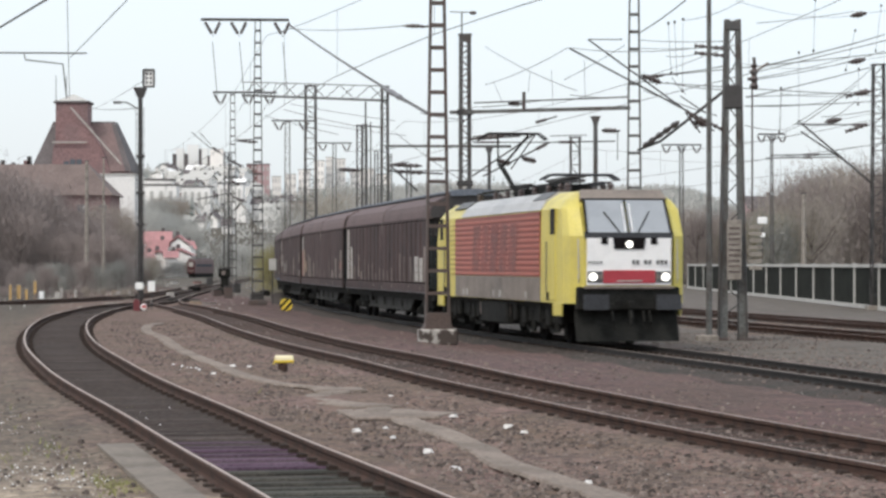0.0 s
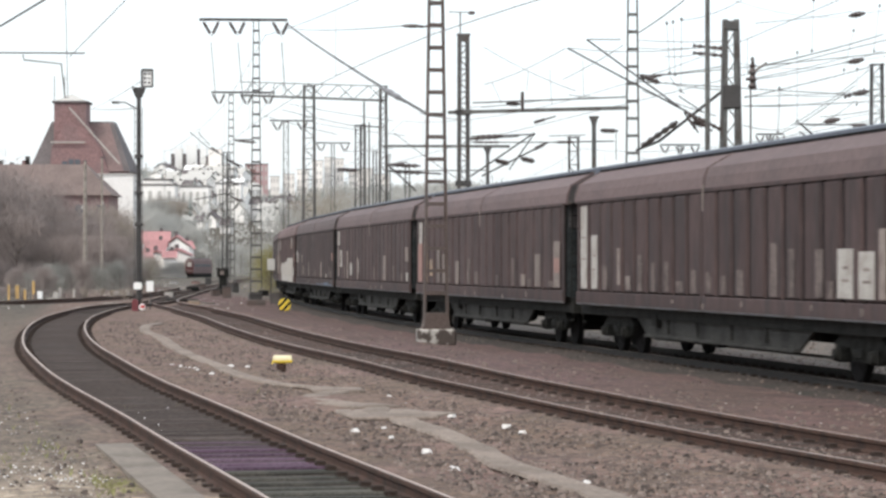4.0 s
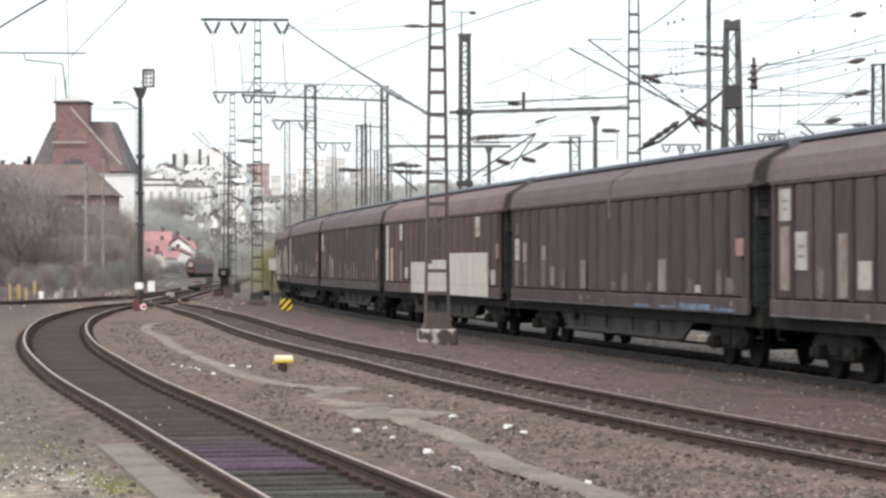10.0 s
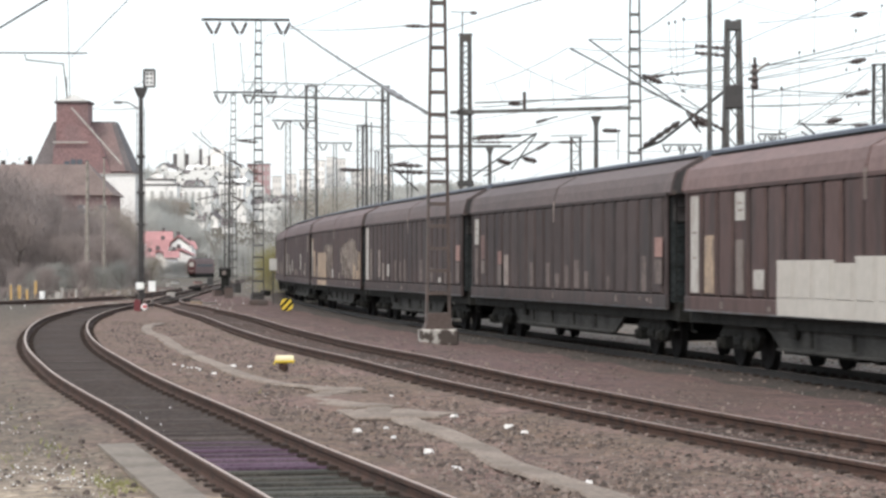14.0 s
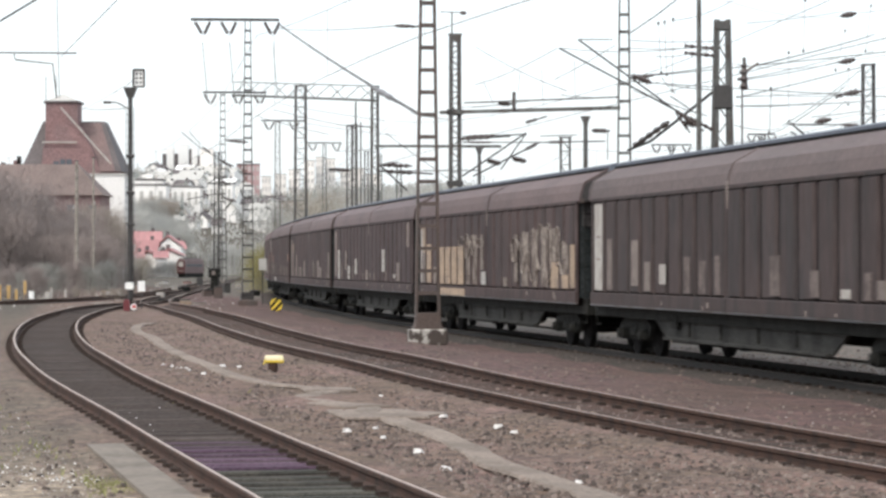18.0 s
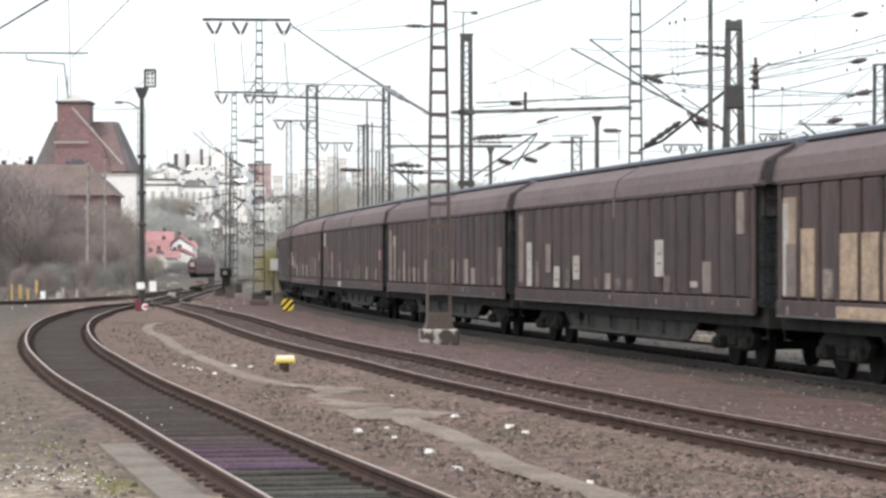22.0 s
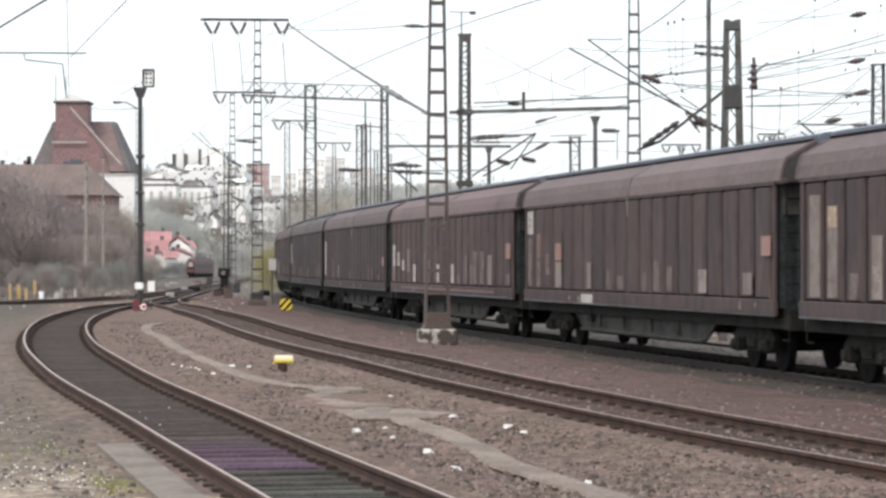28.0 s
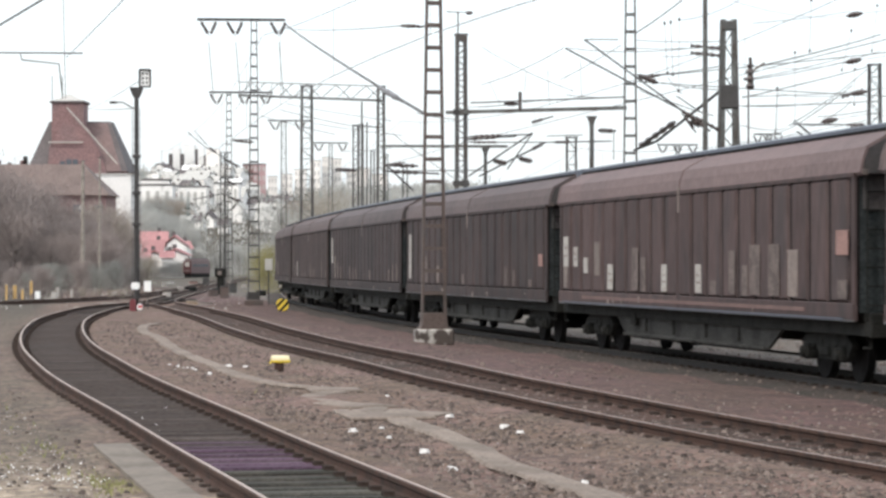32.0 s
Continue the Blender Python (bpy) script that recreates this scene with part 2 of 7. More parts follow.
# ---- mesh helpers ----
class Geo:
    """Collects plain polygons for one mesh."""

    def __init__(self):
        self.v, self.f, self.m = [], [], []

    def add(self, verts, faces, mi=0):
        o = len(self.v)
        self.v += [tuple(p) for p in verts]
        self.f += [tuple(i + o for i in q) for q in faces]
        self.m += [mi] * len(faces)
        return self

    def box(self, c, s, rot=None, mi=0, bev=0.0):
        """A block with its upright and long edges taken off by bev."""
        hx, hy, hz = (q / 2 for q in s)
        if bev:
            b = bev
            ring = [(-hx + b, -hy), (hx - b, -hy), (hx, -hy + b), (hx, hy - b), (hx - b, hy), (-hx + b, hy), (-hx, hy - b), (-hx, -hy + b)]
            k = [1 - b / hx, 1 - b / hy]
            vs = []
            for z, g in ((-hz, 1), (-hz + b, 0), (hz - b, 0), (hz, 1)):
                vs += [(x * (k[0] if g else 1), y * (k[1] if g else 1), z) for x, y in ring]
            fs = [tuple(range(7, -1, -1)), tuple(range(24, 32))]
            for r in range(3):
                fs += [(r * 8 + i, r * 8 + (i + 1) % 8, r * 8 + 8 + (i + 1) % 8, r * 8 + 8 + i) for i in range(8)]
        else:
            vs = [(x, y, z) for z in (-hz, hz) for x, y in ((-hx, -hy), (hx, -hy), (hx, hy), (-hx, hy))]
            fs = [(3, 2, 1, 0), (4, 5, 6, 7), (0, 1, 5, 4), (1, 2, 6, 5), (2, 3, 7, 6), (3, 0, 4, 7)]
        vs = [Vector(p) for p in vs]
        if rot is not None:
            vs = [rot @ p for p in vs]
        c = Vector(c)
        return self.add([p + c for p in vs], fs, mi)

    def beam(self, p, q, w, h=None, mi=0):
        """A bar of w by h from p to q."""
        p, q = Vector(p), Vector(q)
        d = q - p
        if d.length < 1e-6:
            return self
        r = d.to_track_quat("X", "Z").to_matrix()
        return self.box((p + q) / 2, (d.length, w, h or w), r, mi)

    def tube(self, pts, r, n=6, mi=0, caps=True):
        pts = [Vector(p) for p in pts]
        vs, fs = [], []
        for i, p in enumerate(pts):
            d = (pts[min(i + 1, len(pts) - 1)] - pts[max(i - 1, 0)]).normalized()
            a = d.cross(Vector((0, 0, 1)) if abs(d.z) < 0.95 else Vector((1, 0, 0))).normalized()
            b = d.cross(a)
            rr = r[i] if isinstance(r, (list, tuple)) else r
            vs += [p + (a * math.cos(2 * math.pi * k / n) + b * math.sin(2 * math.pi * k / n)) * rr for k in range(n)]
        for i in range(len(pts) - 1):
            fs += [(i * n + k, i * n + (k + 1) % n, (i + 1) * n + (k + 1) % n, (i + 1) * n + k) for k in range(n)]
        if caps:
            fs += [tuple(range(n - 1, -1, -1)), tuple(range((len(pts) - 1) * n, len(pts) * n))]
        return self.add(vs, fs, mi)

    def disc(self, c, axis, prof, n=20, mi=0):
        """Turned shape: prof is a list of (distance along the axis, radius)."""
        c, axis = Vector(c), Vector(axis).normalized()
        return self.tube_prof(c, axis, prof, n, mi)

    def tube_prof(self, c, d, prof, n, mi):
        a = d.cross(Vector((0, 0, 1)) if abs(d.z) < 0.95 else Vector((1, 0, 0))).normalized()
        b = d.cross(a)
        vs, fs = [], []
        for t, r in prof:
            vs += [c + d * t + (a * math.cos(2 * math.pi * k / n) + b * math.sin(2 * math.pi * k / n)) * r for k in range(n)]
        for i in range(len(prof) - 1):
            fs += [(i * n + k, i * n + (k + 1) % n, (i + 1) * n + (k + 1) % n, (i + 1) * n + k) for k in range(n)]
        fs += [tuple(range(n - 1, -1, -1)), tuple(range((len(prof) - 1) * n, len(prof) * n))]
        return self.add(vs, fs, mi)

    def loft(self, rings, mi=0, caps=True):
        n = len(rings[0])
        vs = [p for r in rings for p in r]
        fs = []
        for i in range(len(rings) - 1):
            fs += [(i * n + k, i * n + (k + 1) % n, (i + 1) * n + (k + 1) % n, (i + 1) * n + k) for k in range(n)]
        if caps:
            fs += [tuple(range(n - 1, -1, -1)), tuple(range((len(rings) - 1) * n, len(rings) * n))]
        return self.add(vs, fs, mi)

    def mesh(self, name, mats, smooth=False):
        me = bpy.data.meshes.new(name)
        me.from_pydata(self.v, [], self.f)
        for m in mats if isinstance(mats, (list, tuple)) else [mats]:
            me.materials.append(m)
        if any(self.m):
            me.polygons.foreach_set("material_index", self.m)
        bm = bmesh.new()
        bm.from_mesh(me)
        bmesh.ops.recalc_face_normals(bm, faces=bm.faces)
        bm.to_mesh(me)
        bm.free()
        if smooth:
            me.polygons.foreach_set("use_smooth", [True] * len(me.polygons))
        me.update()
        return me


def part(name, geo, material, parent, label="", smooth=False):
    ob = new(name, geo if isinstance(geo, bpy.types.Mesh) else geo.mesh(name, material, smooth))
    ob.parent = parent
    if label:
        tagged(ob, label)
    return ob


def thing(name, m, label, category, group="", kind=""):
    ob = new(name)
    ob.empty_display_size = 0.2
    ob.matrix_basis = m
    return tagged(ob, label, category, group, kind)


def solid(name, geo, material, label, category, group="", kind="", smooth=False):
    ob = new(name, geo.mesh(name, material, smooth))
    return tagged(ob, label, category, group, kind)


def sm(u):
    u = min(1.0, max(0.0, u))
    return u * u * (3 - 2 * u)


# ---- the plan of the tracks ----
HEAD, BEND, STRAIGHT = radians(10.03), 918.6, 20.0


def main_line(s, off=0.0):
    """The train's track: place and heading s metres from the reference mark, growing away from the camera; off: metres to its right."""
    th = -HEAD
    x, y = 6.12, 53.0
    a = min(s, STRAIGHT)
    x, y = x + a * math.sin(th), y + a * math.cos(th)
    if s > STRAIGHT:
        total = radians(13.0) * BEND
        u = min(s - STRAIGHT, total)
        t2 = th + u / BEND
        x, y, th = x + BEND * (math.cos(th) - math.cos(t2)), y + BEND * (math.sin(t2) - math.sin(th)), t2
        w = max(0.0, s - STRAIGHT - total)
        x, y = x + w * math.sin(th), y + w * math.cos(th)
    return x + off * math.cos(th), y - off * math.sin(th), th


def swell(y):
    return 0.28 * sm((y - 28) / 22) * (1 - sm((y - 100) / 45))


def main_x(y):
    return 6.12 - 0.1769 * (y - 53) + max(0, y - 73) ** 2 / 1837 if y < 250 else -12.0


def ground_z(x, y):
    """Height of the bare ground."""
    z = -0.17 + swell(y) * sm((main_x(y) - 2.6 - x) / 3.0)
    if y < 160:
        near = min(abs(x - main_x(y)), abs(x - lineA_x(y)), abs(x - lineB_x(y)))
        z -= 0.06 * (1 - sm((near - 1.5) / 0.5))
    if y > 480:
        rise = float(np.interp(y, (490, 510, 600, 750, 1000, 1300, 2000, 4600), (0, 1.2, 10, 19, 31, 44, 56, 60)))
        z += rise * (1 - 0.16 * sm((x / y + .03) / .05) - 0.30 * sm((x / y - .085) / .035) - 0.15 * sm((x / y + .078) / .015) * (1 - sm((x / y + .022) / .03)) - 0.13 * math.exp(-((x / y + .058) / .010) ** 2) + 0.10 * noise.noise((x * 0.006, y * 0.003, 3.1)))
        z += 2.5 * noise.noise((x * 0.012, y * 0.012, 7.7)) * sm((y - 520) / 150)
    return z


def spline(pts, step):
    """Points every step metres or so along a smooth line through pts."""
    out = []
    for i in range(len(pts) - 1):
        p = [Vector(pts[max(0, min(len(pts) - 1, i + k))]) for k in (-1, 0, 1, 2)]
        n = max(1, int((p[2] - p[1]).length / step))
        for k in range(n):
            t = k / n
            out.append(0.5 * (2 * p[1] + (p[2] - p[0]) * t + (2 * p[0] - 5 * p[1] + 4 * p[2] - p[3]) * t * t + (3 * p[1] - p[0] - 3 * p[2] + p[3]) * t ** 3))
    out.append(Vector(pts[-1]))
    return out


LINE_A = spline([(10.5, -30), (4.2, 0), (2.1, 10), (-0.2, 20), (-1.07, 24), (-3.09, 33), (-5.78, 44), (-8.2, 57), (-10.54, 73), (-12.18, 88), (-13.34, 105), (-14.2, 122), (-15.3, 145), (-17.5, 185), (-23, 290), (-28, 400)], 1.0)
LINE_B = spline([(18.6, -30), (11.5, 0), (8.9, 11), (6.3, 21), (3.93, 30), (1.9, 37), (-0.04, 44), (-2.47, 56), (-4.72, 70), (-7.0, 86), (-9.4, 101), (-11.9, 118), (-14.4, 138), (-15.9, 155), (-17.5, 185)], 1.0)
LINE_L = spline([(-42, 96), (-30, 118), (-24, 135), (-20.5, 155), (-19.5, 185), (-22, 240), (-27, 330)], 2.0)


def along(line):
    ys = [p.y for p in line]
    xs = [p.x for p in line]
    return lambda y: float(np.interp(y, ys, xs))


lineA_x, lineB_x = along(LINE_A), along(LINE_B)

# ---- ground: one sheet to the horizon ----
def build_ground():
    rows = [-420, -320, -230, -150, -90, -40, -20, -8, 0] + [4 + k for k in range(0, 136)] + [142 + 6 * k for k in range(40)] + [390 + 30 * k for k in range(40)] + [1650, 1850, 2200, 2800, 3600, 4600]
    cols = 120
    vs, fs = [], []
    for y in rows:
        half = 45 + 0.42 * abs(y)
        for c in range(cols + 1):
            x = (2 * c / cols - 1) * half
            jig = 0.05 * noise.noise((x * 0.6, y * 0.35, 1.3)) + 0.02 * noise.noise((x * 2.1, y * 1.4, 5.0)) if y < 140 else 0
            near = min(abs(x - main_x(y)), abs(x - lineA_x(y)), abs(x - lineB_x(y)))
            vs.append((x, y, ground_z(x, y) + jig * sm((near - 1.2) / 0.8)))
    n = cols + 1
    for r in range(len(rows) - 1):
        fs += [(r * n + c, r * n + c + 1, (r + 1) * n + c + 1, (r + 1) * n + c) for c in range(cols)]
    g = Geo().add(vs, fs)
    return solid("ground", g, M["ground"], "brown gravel ground of a railway yard rising to far hills", "ground", kind="structure", smooth=True)


def ground_material():
    """Gravel that shifts between rusty ballast near the rails, grey grit and thin dry grass."""
    m = mat("yard_gravel", (0.119, 0.081, 0.0605), 0.95, vary=0.6, scale=0.35, fine=9, bump=1.0, other=(0.150, 0.095, 0.083), mixat=(0.40, 0.62), size=0.06)
    nt, n = m.node_tree, m.node_tree.nodes
    b = n["Principled BSDF"]
    old = b.inputs["Base Color"].links[0].from_socket
    co = n.new("ShaderNodeTexCoord")
    sep = n.new("ShaderNodeSeparateXYZ")
    nt.links.new(co.outputs["Object"], sep.inputs[0])
    # far land: dry meadow and wood floor
    far = n.new("ShaderNodeMapRange")
    far.inputs[1].default_value, far.inputs[2].default_value = 170, 420
    nt.links.new(sep.outputs[1], far.inputs[0])
    mx = n.new("ShaderNodeMixRGB")
    mx.inputs[2].default_value = (0.088, 0.076, 0.058, 1)
    nt.links.new(far.outputs[0], mx.inputs[0])
    # paler trodden grit on the camera's side of the nearest track
    nz = n.new("ShaderNodeTexNoise")
    nz.inputs["Scale"].default_value, nz.inputs["Detail"].default_value = 0.5, 5
    nt.links.new(co.outputs["Object"], nz.inputs["Vector"])
    add = n.new("ShaderNodeMath")
    add.operation = "MULTIPLY_ADD"
    add.inputs[1].default_value, add.inputs[2].default_value = 0.23, 0
    nt.links.new(sep.outputs[1], add.inputs[0])
    bend = n.new("ShaderNodeMath")
    bend.operation, bend.inputs[1].default_value = "SUBTRACT", 50
    nt.links.new(sep.outputs[1], bend.inputs[0])
    past = n.new("ShaderNodeMath")
    past.operation, past.inputs[1].default_value = "MAXIMUM", 0
    nt.links.new(bend.outputs[0], past.inputs[0])
    curve = n.new("ShaderNodeMath")
    curve.operation, curve.inputs[1].default_value = "MULTIPLY_ADD", -.095
    nt.links.new(past.outputs[0], curve.inputs[0])
    nt.links.new(add.outputs[0], curve.inputs[2])
    side = n.new("ShaderNodeMath")
    side.operation = "ADD"
    nt.links.new(sep.outputs[0], side.inputs[0])
    nt.links.new(curve.outputs[0], side.inputs[1])
    off = n.new("ShaderNodeMath")
    off.operation = "MULTIPLY_ADD"
    off.inputs[1].default_value = 2.4
    nt.links.new(nz.outputs["Fac"], off.inputs[0])
    nt.links.new(side.outputs[0], off.inputs[2])
    lf = n.new("ShaderNodeMapRange")
    lf.inputs[1].default_value, lf.inputs[2].default_value = 5.0, 3.9
    nt.links.new(off.outputs[0], lf.inputs[0])
    my = n.new("ShaderNodeMixRGB")
    grey = n.new("ShaderNodeTexNoise")
    grey.inputs["Scale"].default_value, grey.inputs["Detail"].default_value = 1.1, 9
    nt.links.new(co.outputs["Object"], grey.inputs["Vector"])
    gr = n.new("ShaderNodeMapRange")
    gr.inputs[1].default_value, gr.inputs[2].default_value = .40, .62
    nt.links.new(grey.outputs["Fac"], gr.inputs[0])
    gm = n.new("ShaderNodeMixRGB")
    gm.inputs[1].default_value, gm.inputs[2].default_value = (0.178, 0.141, 0.110, 1), (0.372, 0.303, 0.238, 1)
    nt.links.new(gr.outputs[0], gm.inputs[0])
    back = n.new("ShaderNodeMapRange")
    back.inputs[1].default_value, back.inputs[2].default_value = 23, 31
    nt.links.new(sep.outputs[1], back.inputs[0])
    gb = n.new("ShaderNodeMixRGB")
    gb.inputs[2].default_value = (0.113, 0.087, 0.068, 1)
    nt.links.new(back.outputs[0], gb.inputs[0])
    nt.links.new(gm.outputs[0], gb.inputs[1])
    yard = n.new("ShaderNodeMapRange")
    yard.inputs[1].default_value, yard.inputs[2].default_value = 75, 115
    nt.links.new(sep.outputs[1], yard.inputs[0])
    gq = n.new("ShaderNodeMixRGB")
    gq.inputs[2].default_value = (0.068, 0.055, 0.043, 1)
    nt.links.new(yard.outputs[0], gq.inputs[0])
    nt.links.new(gb.outputs[0], gq.inputs[1])
    peb = n.new("ShaderNodeTexNoise")
    peb.inputs["Scale"].default_value, peb.inputs["Detail"].default_value = 9, 6
    nt.links.new(co.outputs["Object"], peb.inputs["Vector"])
    pr = n.new("ShaderNodeMapRange")
    pr.inputs[1].default_value, pr.inputs[2].default_value = .34, .66
    pr.inputs[3].default_value, pr.inputs[4].default_value = .45, 1.55
    nt.links.new(peb.outputs["Fac"], pr.inputs[0])
    gp = n.new("ShaderNodeMixRGB")
    gp.blend_type, gp.inputs[0].default_value = "MULTIPLY", 1.0
    nt.links.new(gq.outputs[0], gp.inputs[1])
    nt.links.new(pr.outputs[0], gp.inputs[2])
    nt.links.new(gp.outputs[0], my.inputs[2])
    nt.links.new(lf.outputs[0], my.inputs[0])
    # darker rusty ballast towards the running lines
    rs = n.new("ShaderNodeMapRange")
    rs.inputs[1].default_value, rs.inputs[2].default_value = 10.8, 12.8
    nt.links.new(off.outputs[0], rs.inputs[0])
    mr = n.new("ShaderNodeMixRGB")
    mr.blend_type = "MULTIPLY"
    mr.inputs[2].default_value = (0.705, 0.62, 0.685, 1)
    nt.links.new(rs.outputs[0], mr.inputs[0])
    nt.links.new(old, mr.inputs[1])
    nt.links.new(mr.outputs[0], my.inputs[1])
    # grey ballast beyond the main line
    cross = n.new("ShaderNodeMath")
    cross.operation, cross.inputs[1].default_value = "MULTIPLY_ADD", .1769
    nt.links.new(sep.outputs[1], cross.inputs[0])
    nt.links.new(sep.outputs[0], cross.inputs[2])
    bey = n.new("ShaderNodeMapRange")
    bey.inputs[1].default_value, bey.inputs[2].default_value = 17.0, 18.3
    nt.links.new(cross.outputs[0], bey.inputs[0])
    gy = n.new("ShaderNodeMixRGB")
    gy.inputs[2].default_value = (0.112, 0.096, 0.085, 1)
    nt.links.new(bey.outputs[0], gy.inputs[0])
    nt.links.new(my.outputs[0], gy.inputs[1])
    # patches of damp soil, moss and pale dust
    soil = n.new("ShaderNodeTexNoise")
    soil.inputs["Scale"].default_value, soil.inputs["Detail"].default_value, soil.inputs["Roughness"].default_value = 1.6, 8, .68
    nt.links.new(co.outputs["Object"], soil.inputs["Vector"])
    tone = n.new("ShaderNodeValToRGB")
    tone.color_ramp.elements[0].position, tone.color_ramp.elements[0].color = .33, (.51, .49, .46, 1)
    tone.color_ramp.elements[1].position, tone.color_ramp.elements[1].color = .68, (1.35, 1.32, 1.26, 1)
    mid = tone.color_ramp.elements.new(.5)
    mid.color = (1.0, .985, .915, 1)
    nt.links.new(soil.outputs["Fac"], tone.inputs[0])
    sp = n.new("ShaderNodeMixRGB")
    sp.blend_type, sp.inputs[0].default_value = "MULTIPLY", .85
    nt.links.new(gy.outputs[0], sp.inputs[1])
    nt.links.new(tone.outputs[0], sp.inputs[2])
    nt.links.new(sp.outputs[0], mx.inputs[1])
    nt.links.new(mx.outputs[0], b.inputs["Base Color"])
    return m


M["ground"] = ground_material()
build_ground()

# ---- tracks ----
RAIL = [(.019, 0), (-.019, 0), (-.036, -.007), (-.036, -.042), (-.010, -.056), (-.010, -.125), (-.070, -.150), (.070, -.150), (.010, -.125), (.010, -.056), (.036, -.042), (.036, -.007)]


def rail_geo(centre, zs, off):
    rings = []
    for i, p in enumerate(centre):
        d = (centre[min(i + 1, len(centre) - 1)] - centre[max(0, i - 1)]).normalized()
        nrm = Vector((d.y, -d.x))
        rings.append([(p.x + nrm.x * (off + o), p.y + nrm.y * (off + o), zs(p) + z) for o, z in RAIL])
    g = Geo().loft(rings)
    nseg = len(rings) - 1
    for k in range(nseg):
        g.m[k * len(RAIL)] = 1
    return g


def sleeper_mesh(wood):
    g = Geo().box((0, 0, 0), (2.6, 0.25, 0.14), bev=0.02)
    for s in (-1, 1):
        g.box((s * 0.7525, 0, 0.074), (0.36, 0.17, 0.016), mi=1)
        for e in (-1, 1):
            g.box((s * 0.7525 + e * 0.135, 0, 0.096), (0.10, 0.13, 0.04), mi=1)
    return g.mesh("sleeper", [M[wood], M["bed"]])


SLEEPER = sleeper_mesh("sleeper")
STAINED, MOSSY = sleeper_mesh("sleeperp"), sleeper_mesh("sleeperg")
rng = random.Random(4)


def track(name, centre, zs, label, near, far_limit, bed="bedred", fill=-.160, cover=False, rust="rail", shoulder="ground"):
    t = thing(name, Matrix(), label, "railway track", kind="structure")
    for off in (-0.7525, 0.7525):
        part("rail", rail_geo(centre, zs, off), [M[rust], M["railtop"]], t)
    rings, left, right = [], [], []
    for i, p in enumerate(centre):
        dd = (centre[min(i + 1, len(centre) - 1)] - centre[max(0, i - 1)]).normalized()
        z = zs(p)
        f = fill + (-.148 - fill) * sm((p.y - 24) / 11) if cover else fill
        put = lambda o, h: (p.x + dd.y * o, p.y - dd.x * o, z + h)
        if cover:
            rings.append([put(o, h) for o, h in ((-.95, f - .05), (-.72, f), (-.3, f - .008), (.3, f - .008), (.72, f), (.95, f - .05))])
            for side, s in ((left, -1), (right, 1)):
                w = [.02 * noise.noise((p.x * 1.3 + k, p.y * 1.3, s * 3.0)) for k in range(4)]
                side.append([put(s * o, h) for o, h in ((.80, -.19), (.84 + w[0], -.142 + w[1] * .4), (1.2, -.128 + w[2]), (1.7, -.165 + w[3]), (2.3, -.30))])
        else:
            rings.append([put(o, h) for o, h in ((-1.95, -.28), (-1.5, f - .01), (-1.0, f), (-.60, f - .012), (.60, f - .012), (1.0, f), (1.5, f - .01), (1.95, -.28))])
    def sheet(rr):
        n = len(rr[0])
        return Geo().add([q for r in rr for q in r], [(i * n + k, i * n + k + 1, i * n + n + k + 1, i * n + n + k) for i in range(len(rr) - 1) for k in range(n - 1)])
    part("ballast_bed", sheet(rings), M[bed], t)
    if cover:
        for side in (left, right):
            part("shoulder", sheet(side), M[shoulder], t, smooth=True)
    d = 0.0
    rest = Geo()
    for a, b in zip(centre, centre[1:]):
        seg = (b - a).length
        while d < seg:
            p = a + (b - a) * (d / seg)
            ang = math.atan2(b.y - a.y, b.x - a.x) - math.pi / 2 + rng.uniform(-.012, .012)
            z = zs(p) - 0.222 + rng.uniform(-.012, .006)
            if near[0] < p.y < near[1]:
                old = cover and fill < -.18
                s = new("sleeper", MOSSY if old and p.y < 27.3 else STAINED if old and p.y < 31.6 else SLEEPER)
                s.parent = t
                s.matrix_basis = Matrix.LocRotScale((p.x, p.y, z), Euler((0, 0, ang)), None)
            elif p.y < far_limit:
                rest.box((p.x, p.y, z), (2.6, 0.25, 0.14), Matrix.Rotation(ang, 3, "Z"))
            d += 0.62
        d -= seg
    if rest.v:
        tagged(part("far_sleepers", rest, M["sleeper"], t), kind="stuff")
    return t


def plane_line(off, s0, s1, step):
    n = int((s1 - s0) / step)
    return [Vector(main_line(s0 + (s1 - s0) * k / n, off)[:2]) for k in range(n + 1)]


# Main line bed and shoulders are coloured dark for shade under the train.
track("track_main", plane_line(0, -345, 420, 2.5), lambda p: 0.0, "main line track with worn steel rails on oily ballast darkened for train shade", (28, 90), 200, "bed", -.165, True, "railoil", "bedshade")
track("track_siding", LINE_A, lambda p: swell(p.y), "curved siding with rusty rails and old dark wooden sleepers", (14, 95), 200, "bed", -.185, True)
track("track_middle", LINE_B, lambda p: swell(p.y), "curved middle track with rusty rails on brown ballast", (18, 100), 200, "bedred", -.17, True)
track("track_left", LINE_L, lambda p: 0.0, "rusty track curving in at the far yard throat", (96, 140), 260)
track("track_beyond", plane_line(9.6, -345, 300, 4.0), lambda p: 0.0, "track beyond the main line with rusty rails", (40, 110), 180, "ballast")
track("track_outer", plane_line(14.2, -345, 300, 4.0), lambda p: 0.0, "outer track with rusty rails beside the barrier", (55, 120), 180, "ballast")


